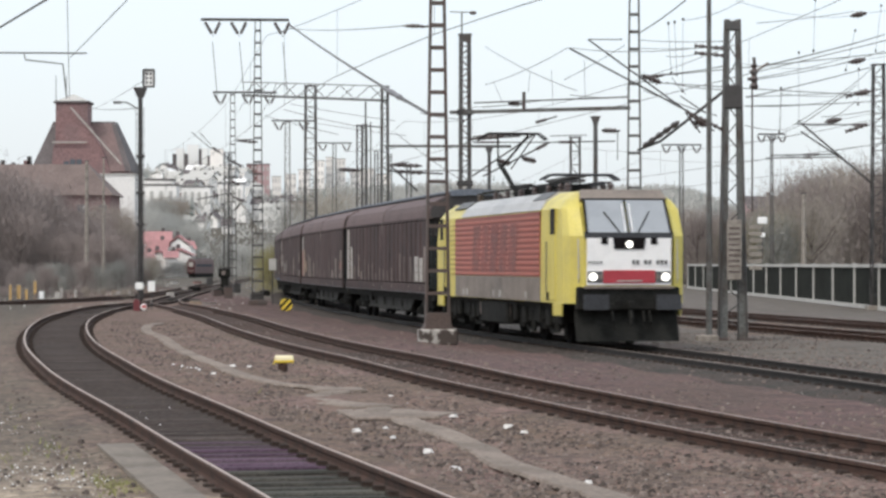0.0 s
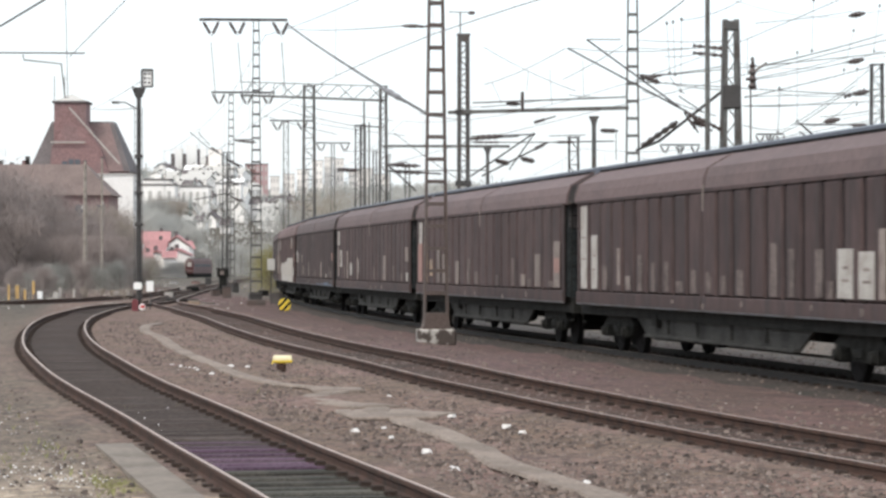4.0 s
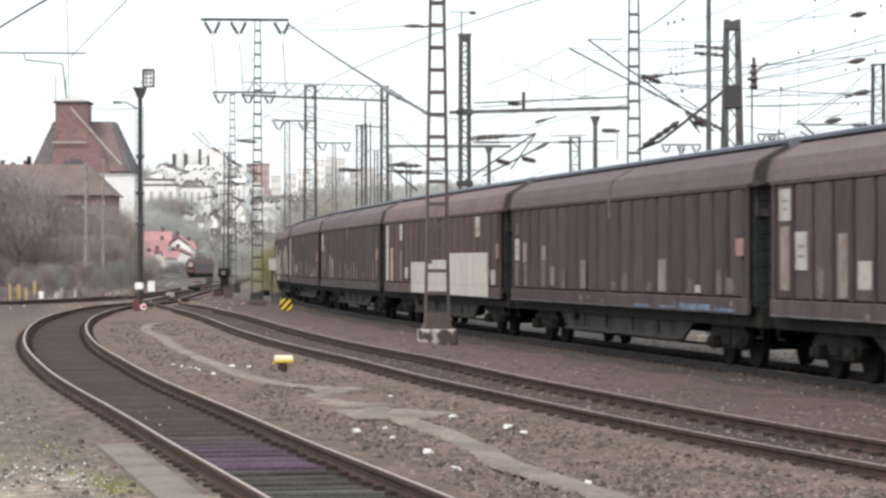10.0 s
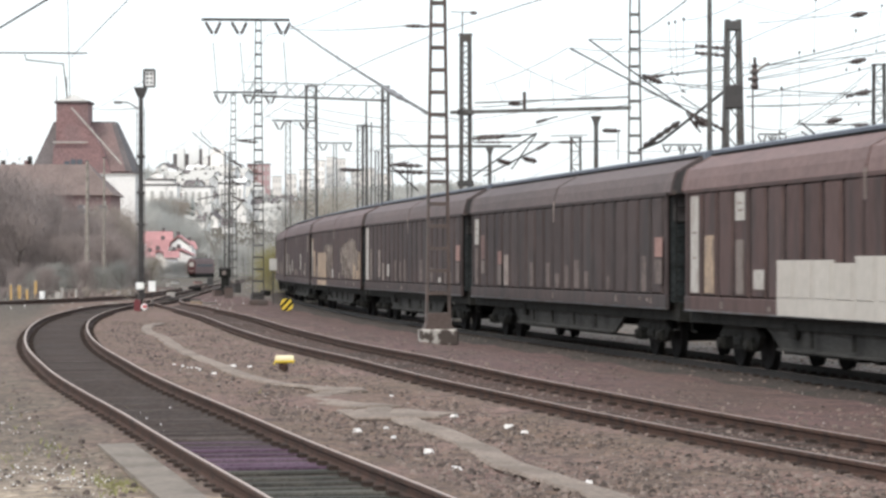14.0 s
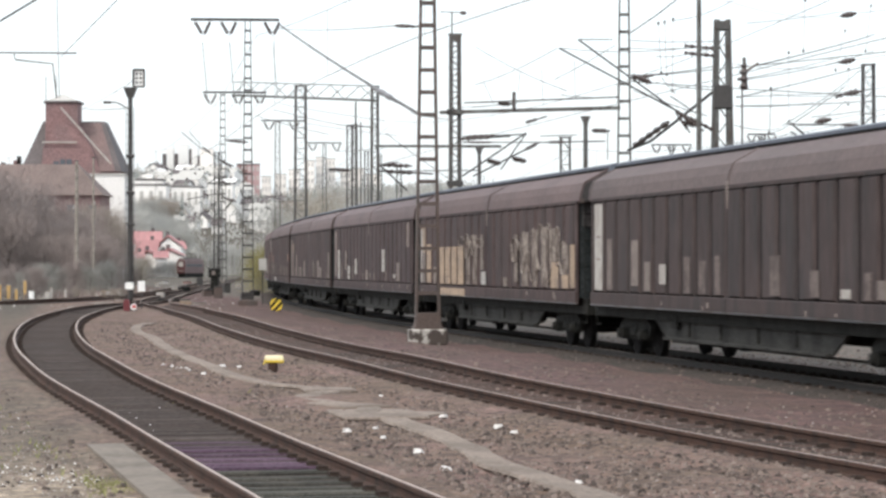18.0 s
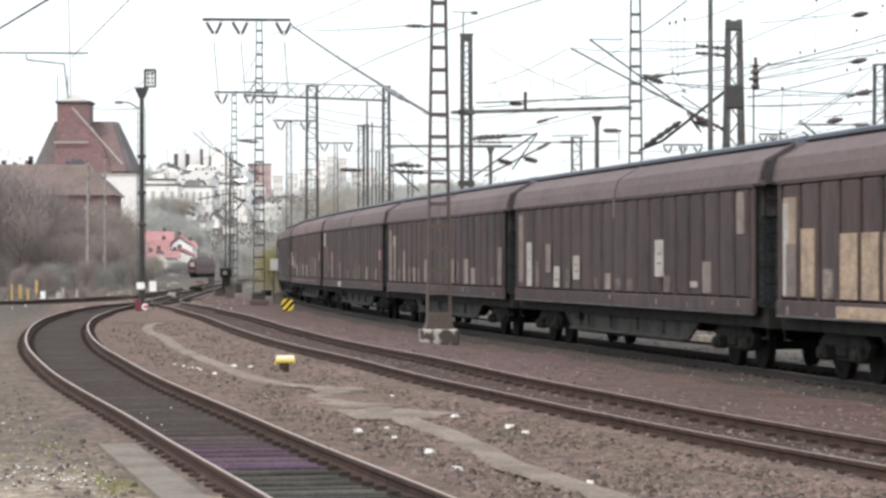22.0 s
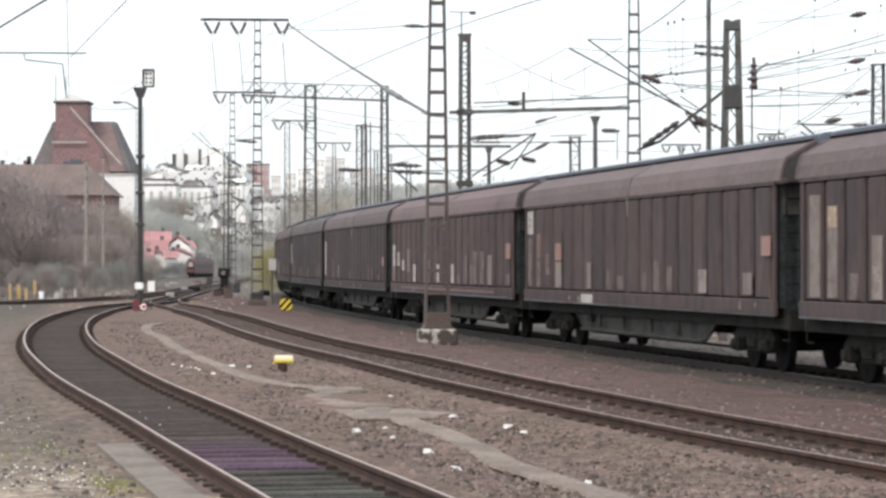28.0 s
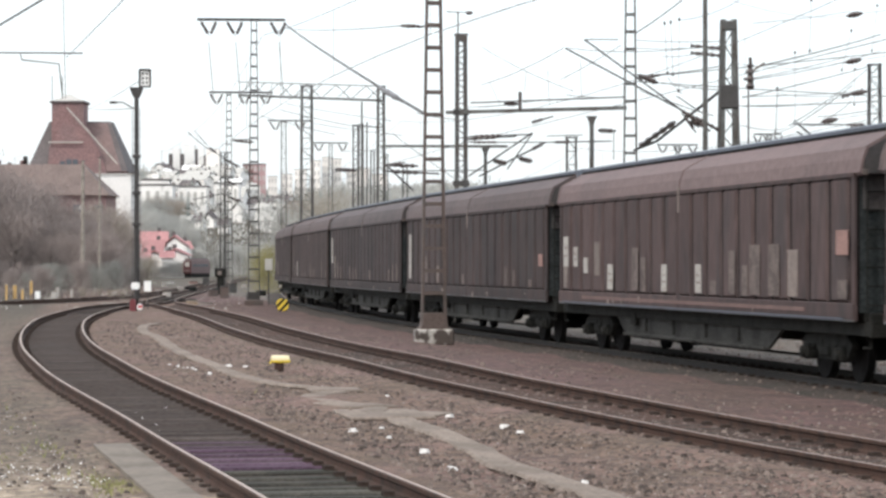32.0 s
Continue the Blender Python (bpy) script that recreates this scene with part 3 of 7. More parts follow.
# ---- the freight train ----
def make_bogie(parent, x0, base=1.8, r=0.46):
    """Side frames with springs and axle boxes; the wheelsets are its parts."""
    g = Geo()
    for sy in (-1, 1):
        y = sy * 1.02
        g.loft([[(x0 + px, y + dy, pz) for px, pz in ((-base / 2 - .42, .62), (-base / 2 - .2, .40), (-base / 2 + .35, .62), (-.35, .36), (.35, .36), (base / 2 - .35, .62), (base / 2 + .2, .40), (base / 2 + .42, .62), (base / 2 + .1, .80), (-base / 2 - .1, .80))] for dy in (-.06, .06)])
        for e in (-1, 1):
            g.box((x0 + e * base / 2, y + sy * .05, .47), (.26, .24, .27), bev=.04)
            g.disc((x0 + e * base / 2, y + sy * .17, .46), (0, sy, 0), [(0, .11), (.05, .10), (.06, .06)], 10)
            g.disc((x0 + e * .22, y, .40), (0, 0, 1), [(0, .09), (.3, .09)], 8)
        g.box((x0, y + sy * .09, .50), (.5, .07, .16), bev=.02)
    g.box((x0, 0, .66), (.5, 2.0, .22))
    b = part("bogie", g, M["black"], parent)
    for e in (-1, 1):
        wg = Geo()
        for sy in (-1, 1):
            wg.disc((0, sy * .75, 0), (0, -sy, 0), [(-.065, r * .5), (-.065, r), (.045, r), (.045, r + .03), (.07, r + .03), (.07, r * .6), (.09, .12)], 20)
            for q in range(4):
                a = q * math.pi / 2
                wg.disc((r * .62 * math.cos(a), sy * .82, r * .62 * math.sin(a)), (0, sy, 0), [(0, .05), (.012, .045)], 8)
        wg.beam((0, -.75, 0), (0, .75, 0), .16)
        part("wheelset", wg, M["tread"], b).location = (x0 + e * base / 2, 0, r)
    return b


BOX, PANELS = 21.35, 20
OVER = .24                         # the sliding roof overhangs the end walls
W = 1.42
PITCH_P = (BOX - 0.5) / PANELS


def panel_x(i):
    return -BOX / 2 + 0.25 + (i + 0.5) * PITCH_P


def panel_mesh():
    """One pressed bay of the sliding wall: shallow tray with sloped flanks."""
    w, z0, z1, d, s = PITCH_P * 0.80, 1.33, 3.33, 0.055, 0.045
    vs = [(-w / 2, 0, z0), (w / 2, 0, z0), (w / 2, 0, z1), (-w / 2, 0, z1), (-w / 2 + s, -d, z0 + s), (w / 2 - s, -d, z0 + s), (w / 2 - s, -d, z1 - s), (-w / 2 + s, -d, z1 - s)]
    fs = [(4, 5, 6, 7), (0, 1, 5, 4), (1, 2, 6, 5), (2, 3, 7, 6), (3, 0, 4, 7), (3, 2, 1, 0)]
    return Geo().add(vs, fs).mesh("panel", M["wagon"])


PANEL = panel_mesh()


def make_wagon():
    t = thing("freight_wagon", Matrix(), "brown bogie freight wagon with ribbed sliding walls and weathered labels", "freight wagon", "wagons of the freight train")
    hb = BOX / 2
    # floor and underframe
    g = Geo()
    g.box((0, 0, 1.10), (BOX - .06, 2 * W - .30, .16))
    for sy in (-1, 1):
        g.box((0, sy * 1.22, .93), (BOX + .5, .10, .24))
    for e in (-1, 1):
        g.box((e * (hb + .22), 0, .98), (.14, 2.55, .40), bev=.02)
    g.box((0, 0, .90), (BOX, .5, .3))
    part("underframe", g, M["black"], t)
    # trapezoid trusses between the bogies
    for sy in (-1, 1):
        g = Geo()
        y = sy * 1.16
        g.loft([[(px, y + dy, pz) for px, pz in ((-6.5, 1.0), (-5.2, .44), (5.2, .44), (6.5, 1.0))] for dy in (-.03, .03)])
        for k in (-3.4, -1.2, 1.2, 3.4):
            g.box((k, y + sy * .05, .76), (.06, .06, .46))
        g.box((0, y + sy * .05, .45), (10.4, .12, .05))
        part("side_truss", g, M["under"], t, "grimy grey-brown side truss")
    # brake gear
    g = Geo()
    for px in (-1.9, -.9):
        g.disc((px, -.62, .50), (0, 1, 0), [(-.18, .0), (-.18, .17), (.18, .17), (.18, .0)], 12)
        g.box((px, -.80, .52), (.3, .25, .40), bev=.03)
    g.disc((2.2, -.55, .62), (1, 0, 0), [(-.5, .1), (-.45, .2), (.45, .2), (.5, .1)], 12)
    g.box((-4.2, -1.26, .80), (.35, .10, .28), bev=.02)
    g.beam((-6.5, -.7, .35), (6.5, -.7, .35), .05)
    part("brake_gear", g, M["black"], t)
    for e in (-1, 1):
        make_bogie(t, e * 8.15)
        g = Geo()
        for sy in (-1, 1):
            g.disc((e * (hb + .28), sy * .875, 1.04), (e, 0, 0), [(0, .13), (.10, .13), (.10, .09), (.34, .09), (.34, .225), (.40, .235), (.42, .2)], 16)
        part("buffers", g, M["black"], t)
        g = Geo()
        g.tube([(e * (hb + .2), 0, .98), (e * (hb + .5), 0, .96), (e * (PITCH / 2), 0, .86)], .045, 8)
        g.box((e * (hb + .45), 0, .95), (.22, .12, .14), bev=.02)
        g.tube([(e * (hb + .28), .35, .80), (e * (hb + .5), .33, .52), (e * (PITCH / 2), .2, .50)], .03, 6)
        part("coupling", g, M["black"], t)
        # end wall with posts and ladder
        g = Geo()
        g.loft([[(e * (hb - .06 + dx), yy, zz) for yy, zz in ((-1.36, 1.18), (1.36, 1.18), (1.36, 3.38), (-1.36, 3.38))] for dx in (-.04, .04)])
        for yy in (-1.0, -.5, 0, .5, 1.0):
            part("end_post", Geo().box((e * (hb + .035), yy, 2.0), (.07, .09, 1.6)), M["enddark"], t)
        part("end_wall", g, M["enddark"], t, "dark grimy ribbed end wall")
        g = Geo().loft([[(e * (hb + dx), yy, zz) for yy, zz in ((-1.40, 3.385), (1.40, 3.385), (1.36, 3.62), (1.29, 3.79), (.74, 4.11), (-.74, 4.11), (-1.29, 3.79), (-1.36, 3.62))] for dx in (OVER - .05, OVER + .03)])
        part("end_gable", g, M["gable"], t, "dark grey roof gable")
        part("gable_plate", Geo().box((e * (hb + .02), 0, 3.10), (.06, 2.62, .56), bev=.01), M["endplate"], t, "grey-brown plate under the roof gable")
        part("door_lug", Geo().box((e * (hb + OVER * .5), -1.36, 3.40), (OVER + .1, .10, .10), bev=.015), M["guide"], t)
        g = Geo()
        for k in range(7):
            g.tube([(e * (hb + .12), -1.28, 1.3 + .3 * k), (e * (hb + .12), -.95, 1.3 + .3 * k)], .014, 5)
        for yy in (-1.28, -.95):
            g.tube([(e * (hb + .12), yy, 1.2), (e * (hb + .12), yy, 3.3)], .016, 5)
        g.tube([(e * (hb + .2), -1.25, 1.05), (e * (hb + .2), -1.25, .62), (e * (hb - .15), -1.25, .62)], .02, 5)
        part("end_ladder", g, M["black"], t)
    # sliding walls, camera's side in single bays
    for sy in (-1, 1):
        for d in (-1, 1):
            g = Geo()
            x0, x1 = (-hb + .02, -.02) if d < 0 else (.02, hb - .02)
            g.box(((x0 + x1) / 2, sy * (W - .04), 2.34), (x1 - x0, .05, 2.1), mi=1)
            for e in (x0 + .09, x1 - .09):
                g.box((e, sy * (W - .005), 2.34), (.16, .06, 2.04))
            door = part("sliding_wall", g, [M["wagon"], M["groove"]], t)
            part("sill", Geo().box(((x0 + x1) / 2, sy * (W + .01), 1.185), (x1 - x0, .09, .29), bev=.015), M["wagon"], door)
            part("top_rail", Geo().box(((x0 + x1) / 2, sy * (W + .005), 3.37), (x1 - x0, .07, .07)), M["wagon"], door)
            part("guide_rail", Geo().beam((x0, sy * (W + .03), 1.055), (x1, sy * (W + .03), 1.055), .05, .035), M["guide"], door, "pale worn guide rail under the sill")
            if sy < 0:
                for i in range(0 if d < 0 else 10, 10 if d < 0 else 20):
                    p = new("panel", PANEL)
                    p.parent = door
                    p.location = (panel_x(i), -(W - .015), 0)
            else:
                g = Geo()
                for i in range(0 if d < 0 else 10, 10 if d < 0 else 20):
                    g.box((panel_x(i), W, 2.33), (PITCH_P * .86, .05, 2.0))
                part("panels", g, M["wagon"], door)
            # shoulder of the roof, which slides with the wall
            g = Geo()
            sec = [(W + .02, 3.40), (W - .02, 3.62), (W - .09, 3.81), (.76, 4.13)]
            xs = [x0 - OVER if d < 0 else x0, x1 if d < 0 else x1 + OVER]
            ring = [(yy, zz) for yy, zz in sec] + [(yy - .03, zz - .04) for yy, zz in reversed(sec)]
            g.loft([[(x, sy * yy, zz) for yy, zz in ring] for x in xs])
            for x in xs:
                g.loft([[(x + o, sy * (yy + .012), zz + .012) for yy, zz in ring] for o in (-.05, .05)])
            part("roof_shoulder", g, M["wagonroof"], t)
            g = Geo()
            g.box((x0 + .07 if d > 0 else x1 - .07, sy * (W + .035), 3.22), (.10, .03, .50), bev=.008)
            if d > 0:
                part("guide_bracket", g, M["label"], door, "pale worn door guide")
    g = Geo()
    sec = [(-.76, 4.10), (-.75, 4.215), (-.62, 4.255), (0, 4.285), (.62, 4.255), (.75, 4.215), (.76, 4.10), (.76, 4.06), (0, 4.08), (-.76, 4.06)]
    g.loft([[(x, yy, zz) for yy, zz in sec] for x in (-hb - OVER - .14, hb + OVER + .14)])
    part("roof_top", g, M["rooftop"], t, "grey sheet on the roof ridge, tinted blue for mirrored sky")
    g = Geo()
    for sy in (-1, 1):
        g.beam((-hb - OVER, sy * .80, 4.10), (hb + OVER, sy * .80, 4.10), .08, .08)
    part("roof_rail", g, M["groove"], t)
    g = Geo()
    for sy in (-1, 1):
        g.beam((-hb - OVER, sy * .755, 4.165), (hb + OVER, sy * .755, 4.165), .04, .08)
    part("roof_edge", g, M["roofedge"], t, "dark bluish roof edge strip")
    return t


# old labels and patches: bay, lower and upper edge, share of the bay's width, paint
MARKS = {}
MARKS[0] = [(0, 1.4, 3.27, .75, "labelw"), (1, 1.4, 2.6, .7, "labelw"), (3.2, 1.5, 2.3, .3, "label"), (4, 1.4, 1.7, .5, "label"), (7, 1.4, 2.0, .4, "labelg"), (10, 1.4, 1.8, .4, "labelg"), (17.7, 1.4, 2.2, .95, "labelw"), (18.7, 1.4, 2.15, .95, "labelw"), (16.4, 1.4, 2.2, .5, "labelg"), (19.4, 1.4, 2.5, .4, "label")]
MARKS[1] = [(0, 1.4, 2.6, .9, "labelp"), (0.1, 2.6, 3.25, .7, "labelw"), (1, 1.4, 2.6, .7, "labely"), (2, 1.6, 2.1, .5, "labely"), (3.2, 1.4, 2.4, .6, "label"), (4.2, 1.38, 2.25, .8, "label"), (5, 1.4, 1.9, .5, "labelg"), (6.3, 1.38, 2.05, .7, "label"), (9.1, 1.4, 1.75, .6, "labelg"), (15.3, 1.4, 1.7, .7, "label"), (17, 1.4, 2.2, .8, "label"), (18.5, 1.4, 1.55, .7, "labelg"), (19.1, 1.4, 2.5, .85, "label"), (19.1, 1.75, 2.1, .75, "labelp")]
MARKS[2] = [(0.1, 2.7, 3.25, .8, "labelw"), (0.1, 1.5, 2.6, .6, "label"), (1, 1.85, 2.5, .8, "labelw"), (3.1, 1.4, 2.45, .6, "label"), (4.1, 1.55, 2.0, .8, "labelw"), (6.3, 1.6, 2.1, .6, "labelw"), (6.3, 1.4, 2.2, .4, "label"), (13.8, 1.4, 2.25, .8, "label"), (13.8, 1.6, 2.05, .4, "labelw"), (16, 1.4, 1.9, .5, "labelg"), (18, 1.4, 1.65, .6, "labelg"), (19.2, 2.05, 2.5, .8, "label"), (19.2, 1.4, 1.68, .5, "labelw")]
MARKS[3] = [(0, 2.05, 2.6, .6, "labelw"), (0, 1.4, 2.0, .5, "labelg"), (0, 2.7, 3.0, .5, "labelg"), (1, 2.0, 2.5, .5, "label"), (1, 1.4, 1.95, .45, "labelg"), (3.1, 2.05, 2.4, .5, "label"), (3.1, 1.4, 2.0, .45, "labelg"), (4.1, 1.45, 1.9, .55, "label"), (5.2, 1.4, 1.8, .5, "labelg"), (7.2, 1.4, 2.05, .65, "label"), (14, 1.4, 2.05, .75, "label"), (16.6, 1.4, 1.55, .5, "labelw"), (18.7, 1.4, 1.7, .7, "labelg"), (19.3, 2.1, 2.42, .6, "labelp")]
MARKS[4] = [(0, 1.4, 3.27, .7, "labelw"), (1, 1.4, 2.5, .7, "labely"), (3, 2.75, 3.27, .75, "labelw"), (3, 1.4, 2.4, .6, "label"), (4.1, 1.5, 1.85, .8, "labelw"), (16.6, 2.72, 3.27, .8, "labelw"), (16.6, 2.75, 3.0, .6, "labely"), (18.9, 1.4, 1.8, .75, "labelw"), (19.4, 2.1, 2.5, .5, "labelp")]
MARKS[5] = [(0.1, 2.5, 3.2, .7, "labelw"), (0.1, 1.4, 2.4, .55, "labelg"), (1, 2.1, 2.75, .6, "labelr"), (1, 1.7, 2.05, .6, "label"), (3.2, 1.95, 2.3, .6, "labelp"), (3.2, 1.4, 1.93, .6, "label"), (4.1, 1.4, 2.2, .7, "label"), (7.2, 1.4, 2.0, .5, "labelg"), (12, 1.4, 2.05, .6, "labelg"), (15, 1.4, 1.7, .4, "labelg"), (19.2, 2.1, 2.5, .75, "labelp"), (19.2, 1.55, 2.05, .7, "labelg")]
MARKS[6] = [(0, 1.38, 3.27, .9, "labelw"), (1, 1.4, 2.5, .5, "label"), (3.1, 1.5, 2.45, .7, "label"), (4.1, 1.4, 2.0, .6, "label"), (5.2, 1.55, 1.95, .6, "labelw"), (12.4, 1.4, 2.1, .7, "labelg"), (14.5, 1.4, 1.85, .6, "labelg"), (16, 1.4, 1.55, .6, "labelw"), (17.7, 1.4, 1.7, .8, "label"), (19.2, 2.05, 2.5, .8, "labelp"), (19.2, 1.4, 2.0, .7, "labelg")]
MARKS[7] = [(0, 2.3, 3.1, .8, "labely"), (-.2, 1.4, 3.0, .4, "labelw"), (0.1, 1.4, 2.3, .7, "label"), (1, 1.4, 2.55, .8, "labely"), (3, 1.38, 2.45, .95, "labely"), (4, 1.38, 2.45, .9, "labely"), (5, 1.38, 2.45, .9, "labely"), (6, 1.38, 2.45, .95, "labely"), (7, 1.4, 2.7, .7, "labelg"), (8, 1.4, 2.75, .75, "labelg"), (9.2, 1.4, 1.75, .8, "labelw"), (9, 1.8, 2.75, .5, "labelg"), (13.3, 1.5, 2.7, .5, "labelg"), (14.4, 1.4, 2.75, .9, "labelg"), (15.5, 1.4, 2.8, .8, "labelg"), (16.6, 1.4, 2.85, .9, "labelg"), (17.6, 1.9, 2.8, .9, "labelg"), (17.6, 1.38, 2.0, .9, "labely"), (18.7, 1.5, 2.4, .8, "labelg"), (18.7, 1.38, 1.7, .8, "labely"), (19.4, 1.4, 2.4, .5, "labely")]
MARKS[8] = [(0, 1.5, 3.2, .65, "label"), (1, 1.4, 2.5, .75, "labelw"), (3.2, 1.75, 2.45, .7, "label"), (4.1, 1.4, 1.9, .75, "labelw"), (5.2, 1.4, 1.85, .6, "labelg"), (6.1, 1.6, 2.15, .8, "labelw"), (9.1, 1.4, 1.75, .6, "label"), (13.4, 1.7, 2.45, .85, "labelw"), (15.9, 1.5, 1.62, .6, "labelw"), (16.8, 1.4, 2.0, .75, "label"), (19, 2.5, 3.27, .6, "label")]
MARKS[9] = [(0.1, 1.4, 3.1, .7, "label"), (1, 1.4, 2.9, .6, "label"), (1, 2.55, 2.9, .5, "labely"), (3.1, 1.4, 2.4, .6, "label"), (4.2, 1.4, 1.85, .6, "labelg"), (5.1, 1.4, 1.85, .6, "label"), (7.4, 1.4, 2.1, .65, "label"), (12.2, 1.4, 2.1, .65, "label"), (14.3, 1.4, 2.1, .75, "label"), (15.4, 1.4, 1.85, .7, "label"), (18.3, 1.4, 1.6, .6, "labelg"), (19.3, 1.4, 2.4, .7, "label")]
MARKS[10] = [(0, 2.7, 3.27, .8, "labelw"), (0, 1.4, 2.6, .6, "labelg"), (1, 2.1, 2.7, .6, "labelr"), (1, 1.4, 2.05, .6, "labelg"), (3.1, 1.4, 2.0, .8, "label"), (3.1, 2.05, 2.45, .8, "labelp"), (2, 1.7, 2.2, .6, "labelg"), (6.2, 1.4, 2.0, .5, "label"), (9, 1.4, 1.7, .6, "labelg"), (15.3, 1.4, 1.85, .7, "label"), (18.2, 1.4, 1.8, .7, "label"), (19.3, 2.1, 2.45, .7, "labelp")]
MARKS[11] = [(0, 1.9, 2.6, .6, "labelw"), (0, 1.4, 1.9, .5, "label"), (1, 1.9, 2.35, .5, "labelw"), (2, 1.75, 2.1, .5, "labelw"), (3, 1.7, 2.45, .6, "label"), (4.2, 1.4, 1.95, .6, "labelw"), (6.3, 1.4, 2.3, .7, "labelg"), (8.6, 1.4, 1.95, .5, "labelw"), (11, 1.4, 1.95, .5, "labelw"), (13.2, 1.4, 2.2, .5, "labelg"), (14.6, 1.4, 2.3, .8, "labelg"), (15.7, 1.4, 2.3, .8, "labelg"), (16.7, 1.4, 2.2, .7, "label"), (19.2, 2.1, 2.5, .75, "labelp"), (19.2, 1.4, 1.7, .6, "labelg")]
MARKS[12] = [(0, 1.5, 2.9, .5, "labelw"), (3, 1.4, 2.2, .5, "labelg"), (5, 1.4, 1.9, .4, "label"), (19.2, 1.9, 2.2, .6, "labelp")]
MARKS[13] = [(0, 2.0, 3.0, .5, "labelw"), (1, 1.4, 2.3, .5, "label"), (7, 1.4, 1.8, .4, "labelg")]
MARKS[14] = [(0, 1.6, 2.9, .4, "label"), (3, 1.4, 2.1, .5, "labelw"), (12, 1.4, 1.8, .4, "labelg")]
MARKS[15] = [(0, 1.6, 2.9, .4, "labelw"), (4, 1.4, 2.1, .5, "label")]


def add_labels(wagon, k):
    r = random.Random(100 + k)
    own = {(int(i + .5), 0) for i, *_ in MARKS[k]}
    rows = list(MARKS[k])
    for i in range(PANELS):
        if (i, 0) not in own and r.random() < (.95 if k == 0 else .34):
            rows.append((i, 1.38, 1.38 + r.uniform(.15, .75) * (1.3 if k == 0 else 1), r.uniform(.35, .6), "labelg"))
    y = -(W + .046)
    for n, (i, z0, z1, w, mname) in enumerate(rows):
        yl = y - .004 * (n % 4)
        if k == 7 and mname == "labelg":
            mname = "chalk"
        g = Geo().box((panel_x(i), yl, (max(z0, 1.385) + min(z1, 3.27)) / 2), (PITCH_P * (.86 if mname == "labely" else .76) * min(w, 1), .010, min(z1, 3.27) - max(z0, 1.385)))
        part("painted_label", g, M[mname], wagon)
        if mname == "labelw" and z1 - z0 > .45 and w > .45:
            for q in range(2):
                part("label_mark", Geo().box((panel_x(i) + .02, yl - .008, z0 + (z1 - z0) * (.36 + .26 * q)), (PITCH_P * (.34 - .08 * q) * min(w, 1), .008, .045)), M["label"], wagon)
    if k == 4:
        # large pale repainted field with a stepped upper edge, brushed over bays and joints alike
        for i in range(6, 19):
            top = 2.02 if i < 10 else 2.08 if i < 13 else 2.27
            if i == 9:
                top = 1.97
            g = Geo().box((panel_x(i) - .3 * PITCH_P, y - .020, (1.06 + top) / 2), (PITCH_P * .985, .012, top - 1.06))
            g.box((panel_x(i) - .3 * PITCH_P, y - .032, (1.36 + top) / 2), (PITCH_P * .74, .014, top - 1.40), bev=.004)
            part("repainted_field", g, M["field"], wagon, "pale cream repainted lower wall")
    if k == 7:
        # looping scrawls over the chalky bays: closed strokes of a thin brush
        for i, z0, z1 in ((6.2, 2.35, 2.72), (7.0, 2.1, 2.76), (7.9, 2.2, 2.8), (8.8, 2.4, 2.72), (13.2, 2.0, 2.6), (14.2, 1.7, 2.75), (15.2, 1.5, 2.84), (16.1, 1.8, 2.95), (16.9, 1.5, 2.9), (17.8, 1.9, 2.86), (18.5, 1.7, 2.45)):
            for _ in range(2):
                cx, hw, top = panel_x(i) + r.uniform(-.2, .2), r.uniform(.22, .46), z1 + r.uniform(-.12, .05)
                pts = []
                for q in range(13):
                    a = 2 * math.pi * q / 12
                    wob = 1 + .22 * math.sin(3 * a + i)
                    pts.append((cx + hw * wob * math.cos(a), y - .014, (top + z0) / 2 + (top - z0) / 2 * math.sin(a)))
                part("scrawl", Geo().tube(pts, .013, 4), M["scrawl"], wagon)
        g = Geo().box((panel_x(4.5), y - .016, 1.17), (PITCH_P * 4.1, .012, .2))
        part("painted_label", g, M["labely"], wagon)
    for q in range(5):
        part("sill_mark", Geo().box((r.uniform(-10, 10), y - .016, r.uniform(1.10, 1.24)), (r.uniform(.04, .16), .012, r.uniform(.05, .15))), M["label"], wagon)
    if k == 3:
        for i, w, h in ((12.5, 1.4, .05), (14.5, 1.2, .06), (16.4, 2.2, .12), (18.4, 1.4, .06)):
            part("blue_scrawl", Geo().box((panel_x(i), y - .02, 1.07 + h / 2), (w, .012, h)), M["bluescrawl"], wagon, "faded blue paint along the sill")
    if k == 10:
        g = Geo().box((panel_x(6), y - .016, 1.17), (1.1, .014, .2))
        part("painted_label", g, M["labelw"], wagon)
    if k == 11:
        part("sill_edge", Geo().box((0, y - .018, 1.075), (BOX - 1, .012, .035)), M["roofedge"], wagon, "bluish lower edge of the sill")
        g = Geo().box((0, y - .016, 1.2), (BOX - 5, .012, .07))
        part("painted_label", g, M["labelr"], wagon, "faded orange stripe along the sill")


